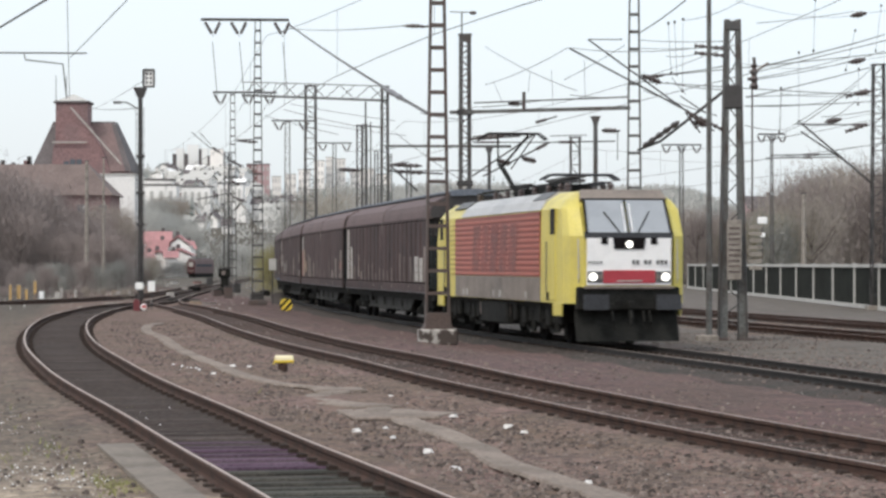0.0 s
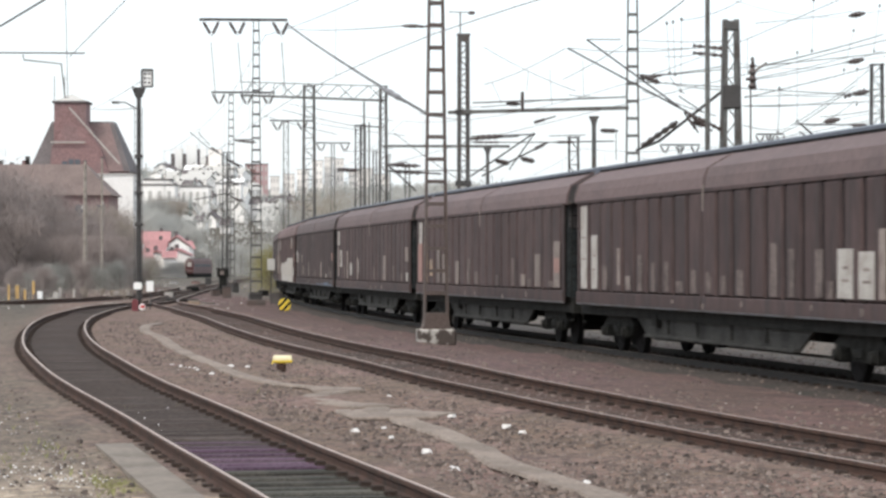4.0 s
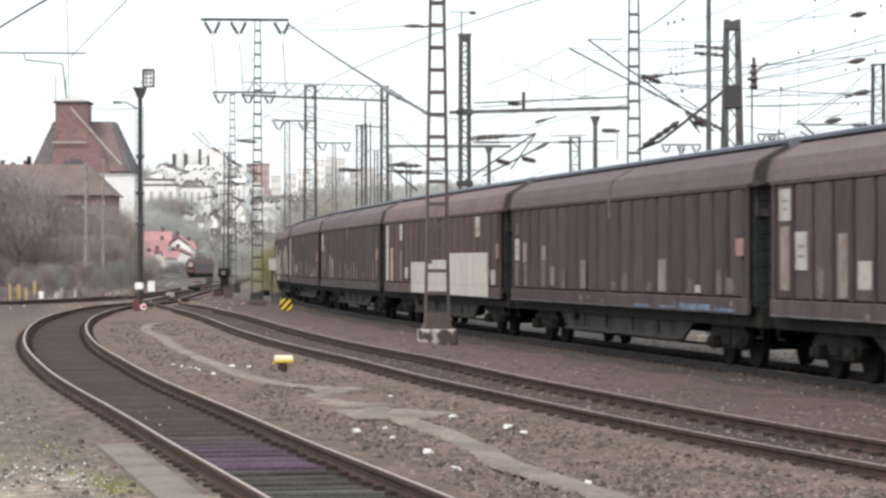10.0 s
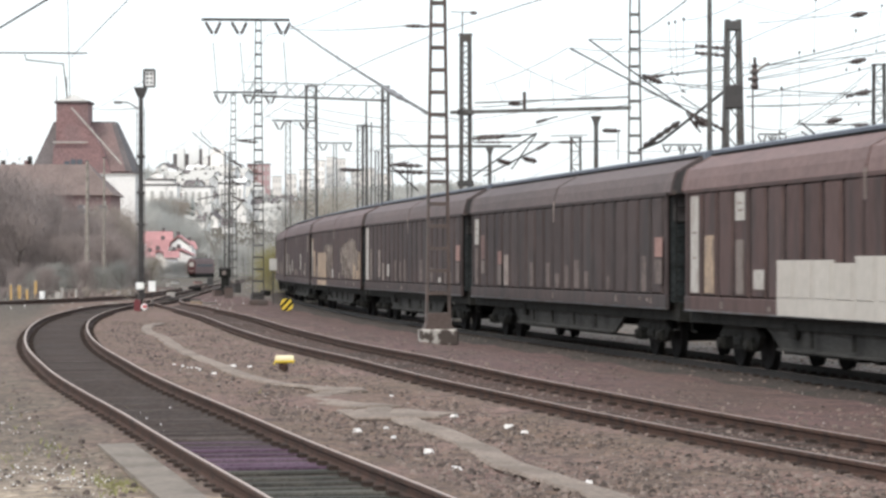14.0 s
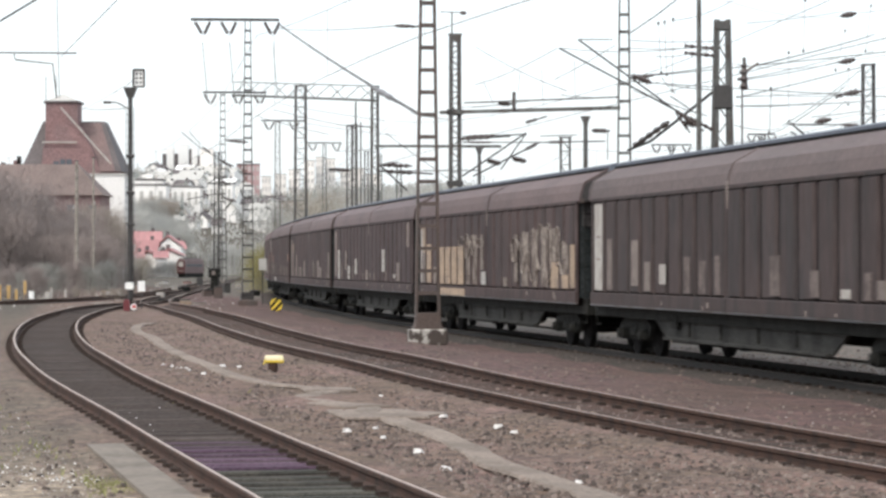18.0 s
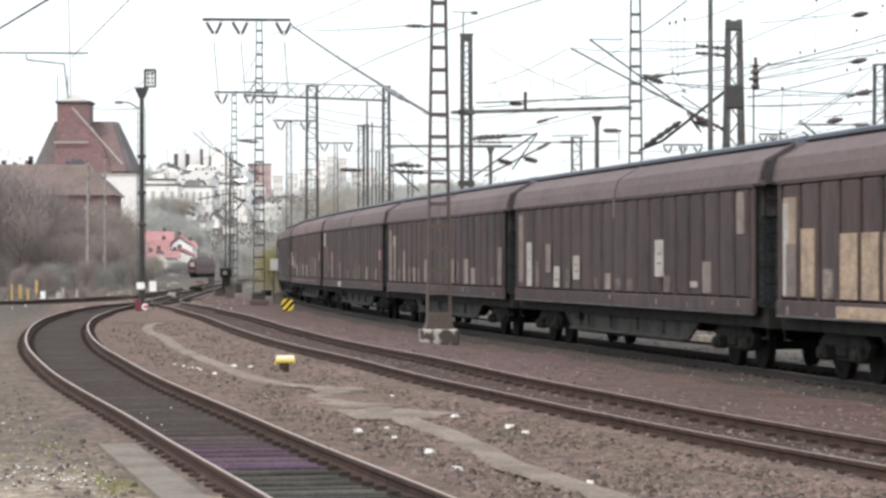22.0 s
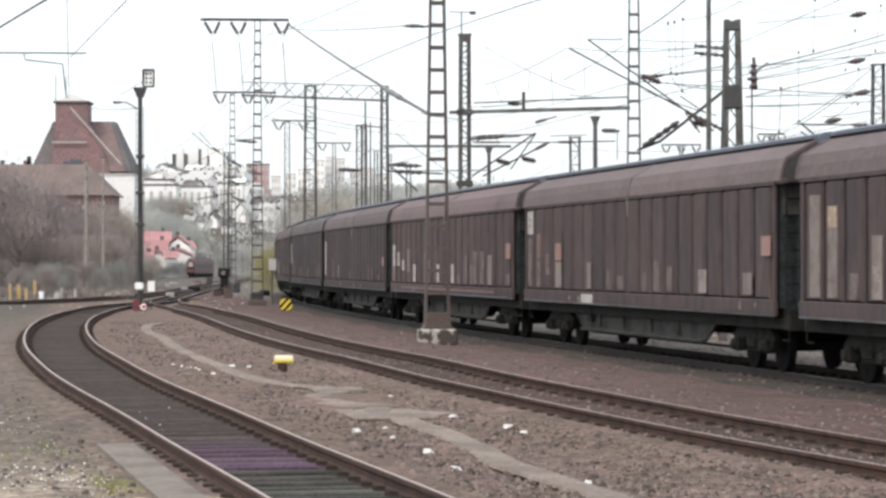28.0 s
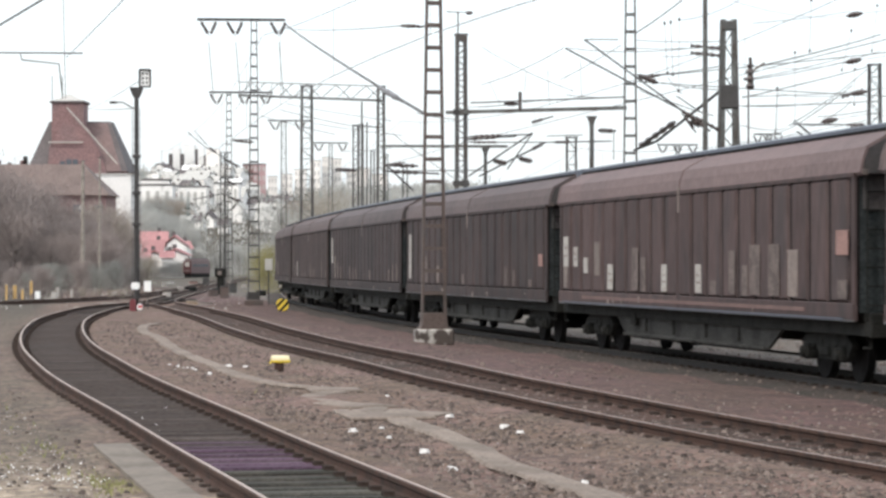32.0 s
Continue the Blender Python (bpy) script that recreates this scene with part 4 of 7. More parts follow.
def loco_ring(xs, k=1.0, rk=1.0):
    """Body section; xs: x at the skirt, at the waist, at the side's top and on the roof."""
    a, b, c, d = xs
    h = [(-1.48 * k, 1.02, a), (1.48 * k, 1.02, a), (1.48 * k, 2.62, b), (1.46 * k, 3.28, c), (1.30 * k * rk, 3.50, (c + d) / 2), (0.98 * rk, 3.70, d),
         (-0.98 * rk, 3.70, d), (-1.30 * k * rk, 3.50, (c + d) / 2), (-1.46 * k, 3.28, c), (-1.48 * k, 2.62, b)]
    return [(x, y, z) for y, z, x in h]


def make_loco():
    t = thing("electric_locomotive", Matrix(), "yellow, red and grey electric freight locomotive with lit headlamps", "locomotive")
    g = Geo()
    rings = []
    for e in (-1, 1):
        nose = [([7.9] * 4, 1, 1), ([8.75, 8.75, 8.45, 8.2], .99, 1), ([9.10, 9.13, 8.70, 8.42], .93, .96), ([9.32, 9.36, 8.84, 8.5], .74, .88)]
        rr = [loco_ring([e * q for q in xs], k, rk) for xs, k, rk in nose]
        rings = rr[::-1] if e < 0 else rings + rr
    g.loft(rings)
    part("body", g, M["yellow"], t, "yellow painted body shell")
    for sy in (-1, 1):
        g = Geo()
        g.box((.4, sy * 1.488, 2.44), (11.8, .02, 1.60))
        g.box((.4, sy * 1.489, 3.19), (11.8, .03, .12))
        panel = part("side_panel", g, M["ribshade"], t, "faded red ribbed side panel, shade painted between the ribs")
        rib = Geo().loft([[(x, sy * 1.495, 0), (x, sy * 1.518, .014), (x, sy * 1.518, .075), (x, sy * 1.495, .085)] for x in (-5.5, 6.3)]).mesh("rib", M["red"])
        for k in range(11):
            part("rib", rib, None, panel).location = (0, 0, 1.66 + k * .14)
        g = Geo()
        g.box((-6.2, sy * 1.487, 2.44), (1.38, .02, 1.60))
        ypanel = part("side_panel", g, M["yellow"], t)
        rib = Geo().loft([[(x, sy * 1.49, 0), (x, sy * 1.518, .014), (x, sy * 1.518, .075), (x, sy * 1.49, .085)] for x in (-6.9, -5.52)]).mesh("rib", M["yellow"])
        for k in range(11):
            part("rib", rib, None, ypanel).location = (0, 0, 1.66 + k * .14)
        # large dark lettering, kept as plain blocks painted over the ribs and between them
        for q in range(5):
            x, w = -2.25 + q * 1.28, .52 - .07 * (q % 2)
            g = Geo().loft([[(x + lean + u, sy * yy, z) for u, yy in ((-w, 1.495), (w, 1.495), (w, 1.512), (-w, 1.512))] for lean, z in ((-.02, 1.74), (.30, 3.0))])
            for k in range(1, 10):
                z = 1.676 + k * .14
                xc = x - .02 + .32 * (z - 1.74) / 1.26
                part("letter_strip", Geo().box((xc, sy * 1.5185, z + .030), (2 * w, .006, .056)), M["letter"], panel)
            part("side_bar", g, M["letter"], panel)
        g = Geo().box((.4, sy * 1.49, 1.33), (11.8, .022, .60), bev=.008)
        part("lower_panel", g, M["lgrey"], t, "dusty grey lower side panel")
        for x, w in ((-4.2, .35), (-3.6, .2), (.3, .25), (1.2, .3), (4.6, .2)):
            part("side_mark", Geo().box((x, sy * 1.503, 1.18), (w, .012, .18)), M["labelw"], t)
        for e in (-1, 1):
            g = Geo()
            g.box((e * 7.66, sy * 1.485, 2.18), (.78, .03, 2.2), bev=.012)
            door = part("cab_door", g, M["yellow"], t)
            part("door_window", Geo().box((e * 7.78, sy * 1.50, 2.98), (.52, .02, .62)), M["glass"], door)
            part("door_handle", Geo().tube([(e * 7.18, sy * 1.53, 1.3), (e * 7.18, sy * 1.53, 2.5)], .016, 6), M["dgrey"], door)
            part("step_recess", Geo().box((e * 7.2, sy * 1.486, 1.18), (.34, .03, .2)), M["black"], t)
            g = Geo().box((e * 8.15, sy * 1.45, .88), (.95, .06, .34), bev=.02)
            part("corner_skirt", g, M["yellow"], t)
        for x in (-2.5, 1.6):
            part("warning_plate", Geo().box((x, sy * 1.34, .74), (.42, .02, .36), bev=.01), M["labelg"], t)
        part("side_lamp", Geo().disc((-7.35, sy * 1.47, 1.22), (0, sy, 0), [(0, .09), (.04, .08)], 10), M["black"], t)
    # cab fronts
    for e in (-1, 1):
        ex = lambda x: e * x
        g = Geo().loft([[(ex(9.385 + d), -1.02, 1.46), (ex(9.385 + d), 1.02, 1.46), (ex(9.41 + d), 1.02, 2.57), (ex(9.41 + d), -1.02, 2.57)] for d in (-.04, 0)])
        part("front_panel", g, M["white"], t, "white cab front")
        g = Geo().loft([[(ex(9.40 + d), -.63, 1.50), (ex(9.40 + d), .63, 1.50), (ex(9.407 + d), .63, 1.81), (ex(9.407 + d), -.63, 1.81)] for d in (-.03, .008)])
        part("front_badge_panel", g, M["badge"], t, "red panel below the cab front")
        g = Geo().box((ex(9.42), 0, 1.56), (.01, .6, .035))
        part("badge_bar", g, M["labelw"], t)
        g = Geo().loft([[(ex(9.37 + d), -1.07, 2.55), (ex(9.37 + d), 1.07, 2.55), (ex(9.335 + d), 1.07, 2.72), (ex(9.335 + d), -1.07, 2.72)] for d in (-.04, .02)])
        part("lamp_band", g, M["bufgrey"], t, "black band under the windscreen")
        g = Geo().loft([[(ex(9.40 + d), -.40, 2.58), (ex(9.40 + d), .40, 2.58), (ex(9.40 + d), .36, 2.31), (ex(9.40 + d), -.36, 2.31)] for d in (-.03, .03)])
        part("lamp_box", g, M["groove"], t)
        for y in (-.60, .60):
            part("lamp_box", Geo().box((ex(9.40), y, 2.50), (.06, .16, .16), bev=.01), M["groove"], t)
        # windscreen: two panes with a middle bar and wipers
        def pt(y, z):
            k = (z - 2.70) / (3.46 - 2.70)
            return (ex(9.37 - .50 * k), y, z)
        for y0, y1 in ((-1.0, -.03), (.03, 1.0)):
            sc = lambda y, z: y * (1 - .06 * (z - 2.70))
            q = [pt(sc(y0, 2.70), 2.70), pt(sc(y1, 2.70), 2.70), pt(sc(y1, 3.49), 3.49), pt(sc(y0, 3.49), 3.49)]
            g = Geo().loft([[(x - e * .03, y, z) for x, y, z in q], [(x + e * .012, y, z) for x, y, z in q]])
            part("windscreen_pane", g, M["screen"], t, "windscreen pane painted pale grey for the sky it mirrors")
        for y0 in (-.25, .25):
            part("wiper", Geo().beam((ex(9.40), y0 * .9, 2.71), (ex(9.08), y0 * 2.2, 3.20), .022), M["black"], t)
            part("wiper", Geo().beam((ex(9.40), y0 * .35, 2.71), (ex(8.98), y0 * .35, 3.38), .02), M["white"], t)
        for y0 in (-1.02, 1.02):
            part("screen_frame", Geo().beam((ex(9.38), y0, 2.70), (ex(8.85), y0 * .96, 3.50), .05, .06), M["groove"], t)
        part("screen_frame", Geo().beam((ex(8.85), -1.02, 3.50), (ex(8.85), 1.02, 3.50), .045, .04), M["groove"], t)
        g = Geo().loft([[(ex(8.85), -1.06, 3.51), (ex(8.85), 1.06, 3.51), (ex(8.55), .97, 3.735), (ex(8.55), -.97, 3.735)], [(ex(8.72), -1.06, 3.44), (ex(8.72), 1.06, 3.44), (ex(8.30), .97, 3.715), (ex(8.30), -.97, 3.715)]])
        part("roof_brow", g, M["lgrey"], t, "dull grey roof brow")
        for y, z, r in ((-.88, 1.65, .09), (.88, 1.65, .09), (0, 2.42, .08)):
            hl = part("headlamp_ring", Geo().disc((ex(9.38), y, z), (e, 0, 0), [(0, r + .025), (.05, r + .025), (.05, r)], 16), M["silver"], t)
            part("headlamp", Geo().disc((ex(9.40), y, z), (e, 0, 0), [(0, r), (.045, r * .95), (.06, r * .5)], 16), M["lamp"] if e > 0 else M["dgrey"], hl, "lit headlamp" if e > 0 else "")
            if z < 2:
                part("lamp_housing", Geo().box((ex(9.395), y * .93, z), (.03, .36, .27), bev=.012), M["dgrey"], t)
                part("marker_lamp", Geo().disc((ex(9.395), y * .78, z), (e, 0, 0), [(0, .06), (.03, .05)], 12), M["lgrey"], t)
        for k in range(9):
            if k not in (2, 5):
                part("number_bar", Geo().box((ex(9.425), .10 + k * .098, 2.0), (.008, .06, .10)), M["dgrey"], t)
        for k in range(4):
            part("number_bar", Geo().box((ex(9.425), -.95 + k * .09, 2.0), (.008, .045, .05)), M["dgrey"], t)
        g = Geo()
        g.box((ex(9.36), 0, 1.40), (.14, 2.16, .07), bev=.02)
        part("bumper_beam", g, M["lgrey"], t)
        g = Geo()
        g.box((ex(9.2), 0, 1.14), (.3, 2.5, .56), bev=.04)
        part("buffer_beam", g, M["black"], t)
        for y in (-.875, .875):
            g = Geo().disc((ex(9.35), y, 1.06), (e, 0, 0), [(0, .16), (.12, .16), (.12, .11), (.36, .11)], 14)
            g.loft([[(ex(9.70 + d), y - .30, 1.06 - .18), (ex(9.70 + d), y + .30, 1.06 - .18), (ex(9.70 + d), y + .30, 1.06 + .18), (ex(9.70 + d), y - .30, 1.06 + .18)] for d in (0, .07)])
            part("buffer", g, M["bufgrey"], t)
        g = Geo().loft([[(ex(9.26), -1.25, .13), (ex(9.26), 1.25, .13), (ex(9.0), 1.25, .86), (ex(9.0), -1.25, .86)], [(ex(9.30), -1.25, .13), (ex(9.30), 1.25, .13), (ex(9.04), 1.25, .86), (ex(9.04), -1.25, .86)]])
        part("snow_plough", g, M["black"], t)
        g = Geo().box((ex(9.5), 0, 1.0), (.3, .14, .18), bev=.02)
        g.tube([(ex(9.5), 0, .95), (ex(9.62), 0, .7), (ex(9.6), 0, .5)], .05, 8)
        part("coupling", g, M["black"], t)
        for y in (-.4, .35, .5):
            part("brake_hose", Geo().tube([(ex(9.35), y, .85), (ex(9.5), y, .6), (ex(9.4), y + .05, .42)], .028, 6), M["black"], t)
        for y in (-1.20, 1.20):
            g = Geo().tube([(ex(9.24), y, 1.5), (ex(9.30), y, 1.6), (ex(9.26), y, 2.55)], .018, 6)
            part("hand_rail", g, M["silver"], t)
    # underside
    g = Geo()
    g.box((0, 0, .78), (15.5, 2.5, .5))
    for sy in (-1, 1):
        g.box((0, sy * 1.32, .66), (3.6, .25, .56), bev=.04)
        for x in (-8.1, -5.6, -2.6, 2.6, 5.6, 8.1):
            g.box((x, sy * 1.33, .75), (.3, .12, .5), bev=.03)
        g.beam((-8.5, sy * 1.3, .98), (8.5, sy * 1.3, .98), .1, .12)
    part("underframe", g, M["black"], t)
    for e in (-1, 1):
        make_bogie(t, e * 5.0, 2.9, 0.60)
        for sy in (-1, 1):
            for x in (-2.1, -.7, .7, 2.1):
                part("coil_spring", Geo().tube([(e * 5.0 + x, sy * 1.2, .35), (e * 5.0 + x, sy * 1.2, .8)], .09, 8), M["black"], t)
            for x in (-1.5, 1.4):
                part("sand_box", Geo().box((e * 5.0 + x, sy * 1.25, .66), (.42, .18, .44), bev=.03), M["black"], t)
            part("frame_plate", Geo().loft([[(e * 5.0 + px, sy * (1.10 + dy), pz) for px, pz in ((-2.3, .78), (-1.9, .30), (-1.0, .24), (-.7, .46), (.7, .46), (1.0, .24), (1.9, .30), (2.3, .78))] for dy in (0, .06)]), M["black"], t)
            for x in (-2.3, 2.3):
                part("sand_pipe", Geo().tube([(e * 5.0 + x, sy * 1.1, .75), (e * 5.0 + x, sy * 1.02, .14)], .035, 6), M["black"], t)
            part("damper_box", Geo().box((e * 5.0 + .6, sy * 1.26, .72), (.5, .14, .3), bev=.03), M["black"], t)
    # roof
    g = Geo()
    g.loft([[(x, y, z) for y, z in ((-1.485, 3.29), (-1.33, 3.53), (-1.0, 3.74), (1.0, 3.74), (1.33, 3.53), (1.485, 3.29), (.96, 3.64), (-.96, 3.64))] for x in (-4.6, 6.3)])
    part("roof_hatch", g, M["silver"], t, "weathered silver grey roof")
    for x0, x1 in ((-6.6, -4.7), (4.6, 6.2)):
        for sy in (-1, 1):
            q = [(x0, sy * 1.30, 3.535), (x1, sy * 1.30, 3.535), (x1, sy * 1.03, 3.725), (x0, sy * 1.03, 3.725)]
            q = [(x, y * 1.02, z + .025) for x, y, z in q]
            part("roof_grille", Geo().loft([q, [(x, y * .98, z - .03) for x, y, z in q]]), M["dgrey"], t)
    ri = Geo().disc((0, 0, 0), (0, 0, 1), [(0, .07), (.05, .10), (.09, .06), (.14, .10), (.18, .06), (.23, .10), (.30, .05)], 10).mesh("roof_insulator", M["insul"])
    for x in (-6.6, -4.2, -2.5, -.6, 1.2, 3.0, 4.4, 5.2):
        for sy in (-1, 1):
            part("roof_insulator", ri, None, t).location = (x, sy * .55, 3.70)
    g = Geo()
    for sy in (-1, 1):
        g.tube([(-7.0, sy * .55, 4.01), (0, sy * .55, 4.03), (5.2, sy * .55, 4.01)], .03, 6)
        g.tube([(-2.2, sy * .55, 4.10), (.8, sy * .55, 4.08)], .035, 6)
    g.box((2.2, 0, 3.86), (2.4, 1.0, .32), bev=.04)
    g.box((-1.4, 0, 3.86), (1.6, .9, .32), bev=.04)
    part("roof_gear", g, M["black"], t)
    # folded front pantograph and raised rear pantograph
    g = Geo()
    for sy in (-1, 1):
        g.beam((.6, sy * .45, 4.00), (4.8, sy * .45, 4.00), .08, .10)
    fold = part("folded_pantograph", g, M["bufgrey"], t)
    part("lower_arm", Geo().beam((4.3, 0, 4.08), (.8, 0, 4.12), .22, .08), M["steel"], fold)
    part("upper_arm", Geo().beam((.8, 0, 4.17), (4.1, 0, 4.20), .36, .06), M["steel"], fold)
    for x in (3.95, 4.35):
        part("contact_strip", Geo().tube([(x, -1.0, 4.10), (x, -.78, 4.23), (x, .78, 4.23), (x, 1.0, 4.10)], .035, 6), M["bufgrey"], fold)
    frame_bars = Geo()
    for sy in (-1, 1):
        frame_bars.beam((-6.8, sy * .45, 4.04), (-3.9, sy * .45, 4.04), .06)
    pan = part("raised_pantograph", frame_bars, M["black"], t)
    part("lower_arm", Geo().beam((-4.2, 0, 4.08), (-6.3, 0, 4.86), .11, .09), M["black"], pan)
    for sy in (-1, 1):
        part("upper_arm", Geo().beam((-6.3, sy * .08, 4.86), (-4.5, sy * .44, 5.64), .05, .05), M["black"], pan)
    for x in (-4.65, -4.3):
        part("contact_strip", Geo().tube([(x, -.98, 5.52), (x, -.74, 5.70), (x, .74, 5.70), (x, .98, 5.52)], .028, 6), M["black"], pan)
    # true length over the cab fronts
    squeeze, done = Matrix.Scale(.99, 4, (1, 0, 0)), set()
    for o in t.children_recursive:
        if not o.name.startswith("wheelset") and o.data.name not in done:
            done.add(o.data.name)
            o.data.transform(squeeze)
        o.location.x *= .99
    return t


# ---- masts, arms and wires ----
def gz(x, y):
    return ground_z(x, y) - 0.03


def ladder_mast(x, y, top, w0, w1, turn=0, foot=0.0, mat_name="rusty", step=0.6, label="rust-brown lattice catenary mast with rungs"):
    """Two channel legs joined by batten plates, drawn in towards the top."""
    z0 = gz(x, y)
    t = thing("catenary_mast", pose(x, y, z0, 0, 0, turn), label, "catenary mast", "catenary masts")
    h = top - z0
    for s in (-1, 1):
        prof = ((.014, -.13), (.014, .13), (-.040, .13), (-.040, .11), (-.006, .11), (-.006, -.11), (-.040, -.11), (-.040, -.13))
        g = Geo().loft([[(s * (w + u), v * k, z) for u, v in prof] for w, z, k in ((w0 / 2, foot * .5, 1), (w1 / 2, h, .8))])
        part("mast_leg", g, M[mat_name], t)
    n = int(h / step)
    for i in range(n):
        z = foot + .35 + i * step
        if z > h:
            break
        w = w0 + (w1 - w0) * z / h
        for d in (-.125, .125):
            part("batten", Geo().box((0, d, z), (w, .015, .09)), M[mat_name], t)
    if foot:
        g = Geo().box((0, 0, foot / 2), (w0 + .36, .62, foot), bev=.04)
        part("foundation", g, M["stained" if foot > .4 else "rusty"], t, "patchy stained concrete foundation" if foot > .4 else "dark brown foundation")
        if foot > .4:
            part("pedestal", Geo().loft([[(sx * w / 2, sy * .26, z) for sx, sy in ((-1, -1), (1, -1), (1, 1), (-1, 1))] for w, z in ((.80, foot - .02), (.66, foot + .12), (.60, foot + .42))]), M["rusty"], t, "rust-brown pedestal")
    return t


def lattice_mast(x, y, top, w0, w1, turn=0, mat_name="steel", step=0.55, label="grey lattice steel catenary mast", angle=.075):
    z0 = gz(x, y)
    t = thing("catenary_mast", pose(x, y, z0, 0, 0, turn), label, "catenary mast", "catenary masts")
    h = top - z0
    for sx in (-1, 1):
        for sy in (-1, 1):
            prof = ((0, 0), (-angle, 0), (-angle, -.02), (-.02, -.02), (-.02, -angle), (0, -angle))
            g = Geo().loft([[(sx * (w / 2 + u), sy * (w / 2 + v), z) for u, v in prof] for w, z in ((w0, 0), (w1, h))])
            part("mast_leg", g, M[mat_name], t)
    g = Geo()
    n = max(4, int(h / step))
    for i in range(n):
        z, z2 = h * i / n, h * (i + 1) / n
        a, b = (w0 + (w1 - w0) * z / h) / 2, (w0 + (w1 - w0) * z2 / h) / 2
        s = 1 if i % 2 else -1
        for d in (-1, 1):
            g.beam((-s * a, d * a, z), (s * b, d * b, z2), .06, .02)
            g.beam((-a, d * a, z), (a, d * a, z), .05, .02)
            g.beam((d * a, -s * a, z), (d * b, s * b, z2), .02, .05)
    tagged(part("bracing", g, M[mat_name], t), kind="stuff")
    part("cap", Geo().box((0, 0, h), (w1 + .08, w1 + .08, .05)), M[mat_name], t)
    part("foot", Geo().box((0, 0, .12), (w0 + .4, w0 + .4, .24), bev=.03), M["concrete"], t)
    return t


def double_mast(x, y, top):
    """Two stout riveted columns leaning together, with lacing between them."""
    z0 = gz(x, y)
    t = thing("catenary_mast", pose(x, y, z0), "dark rusty double mast with switch gear and boards", "catenary mast", "catenary masts")
    h = top - z0
    for s in (-1, 1):
        g = Geo().loft([[(s * (c + w * q), d, z) for q, d in ((-1, -dd), (1, -dd), (1, dd), (-1, dd))] for c, w, dd, z in ((.28, .12, .24, 0), (.235, .09, .2, 2.8), (.15, .066, .15, h))])
        part("column", g, M["mastgrey"], t)
        part("base_plate", Geo().box((s * .38, 0, .06), (.46, .6, .12), bev=.02), M["rusty"], t)
        for d in (-.2, .2):
            part("edge_angle", Geo().beam((s * .38, d * 1.15, .05), (s * .19, d * .7, h), .06, .05), M["steel"], t)
    n = 20
    for i in range(n):
        z, z2 = .3 + (h - .6) * i / n, .3 + (h - .6) * (i + 1) / n
        a, b2 = .30 - .2 * z / h, .30 - .2 * z2 / h
        s = 1 if i % 2 else -1
        part("lacing", Geo().beam((-s * a, -.12, z), (s * b2, -.12, z2), .06, .03), M["darkmast"], t)
    return t


def cross_arm(mast, z, x0, x1, vs, size=.7):
    """A yard on a mast top with V-hung insulators; z above the mast's foot."""
    g = Geo().box(((x0 + x1) / 2, 0, z), (x1 - x0, .10, .14), bev=.01)
    arm = part("cross_arm", g, M["darkmast"], mast)
    for v in vs:
        g = Geo()
        for s in (-1, 1):
            a, b = Vector((v + s * size * .6, 0, z - .07)), Vector((v + .05, 0, z - .07 - size * 1.15))
            pts = [(k / 11, .06 if k % 2 else .115) for k in range(1, 10)]
            g.tube([a + (b - a) * q for q, _ in pts], [r for _, r in pts], 6)
            g.beam(a, b, .02)
        part("v_insulator", g, M["insul"], arm)
    return arm


def wire(name, pts, r=.008, label="dark thin overhead wire between masts", sag=0.0, group="overhead wires"):
    p = [Vector(q) for q in pts]
    if sag and len(p) == 2:
        a, b = p
        p = [a + (b - a) * (k / 10) - Vector((0, 0, sag * 4 * (k / 10) * (1 - k / 10))) for k in range(11)]
    return solid(name, Geo().tube(p, r * 1.32, 4), M["wire"], label, "wire", group)


def insulator(a, b, r=.09):
    """Ribbed strain insulator between two points."""
    a, b = Vector(a), Vector(b)
    n = 9
    g = Geo().tube([a + (b - a) * (k / n) for k in range(n + 1)], [r * (.72 if k % 2 else 1) * math.sin(math.pi * (k + .8) / (n + 1.6)) for k in range(n + 1)], 8)
    return solid("strain_insulator", g, M["insul"], "dark ribbed strain insulator on a wire", "insulator", "insulators")


def catenary(centre, z_contact, z_mess, spans, label):
    """Contact wire, sagging messenger wire and droppers over one track."""
    t = thing("catenary_line", Matrix(), label, "overhead line", "overhead lines")
    gc, gm, gd = Geo(), Geo(), Geo()
    pc, pm = [], []
    for (i0, i1) in spans:
        for k in range(13):
            u = k / 12
            p = centre(i0 + (i1 - i0) * u)
            zm = z_mess - 1.0 * 4 * u * (1 - u)
            pc.append((p[0], p[1], z_contact))
            pm.append((p[0], p[1], zm))
            if 0 < k < 12 and k % 2:
                gd.tube([(p[0], p[1], z_contact), (p[0], p[1], zm)], .004, 3)
    part("contact_wire", gc.tube(pc, .008, 4), M["wire"], t)
    part("messenger_wire", gm.tube(pm, .007, 4), M["wire"], t)
    part("droppers", gd, M["wire"], t)
    return t


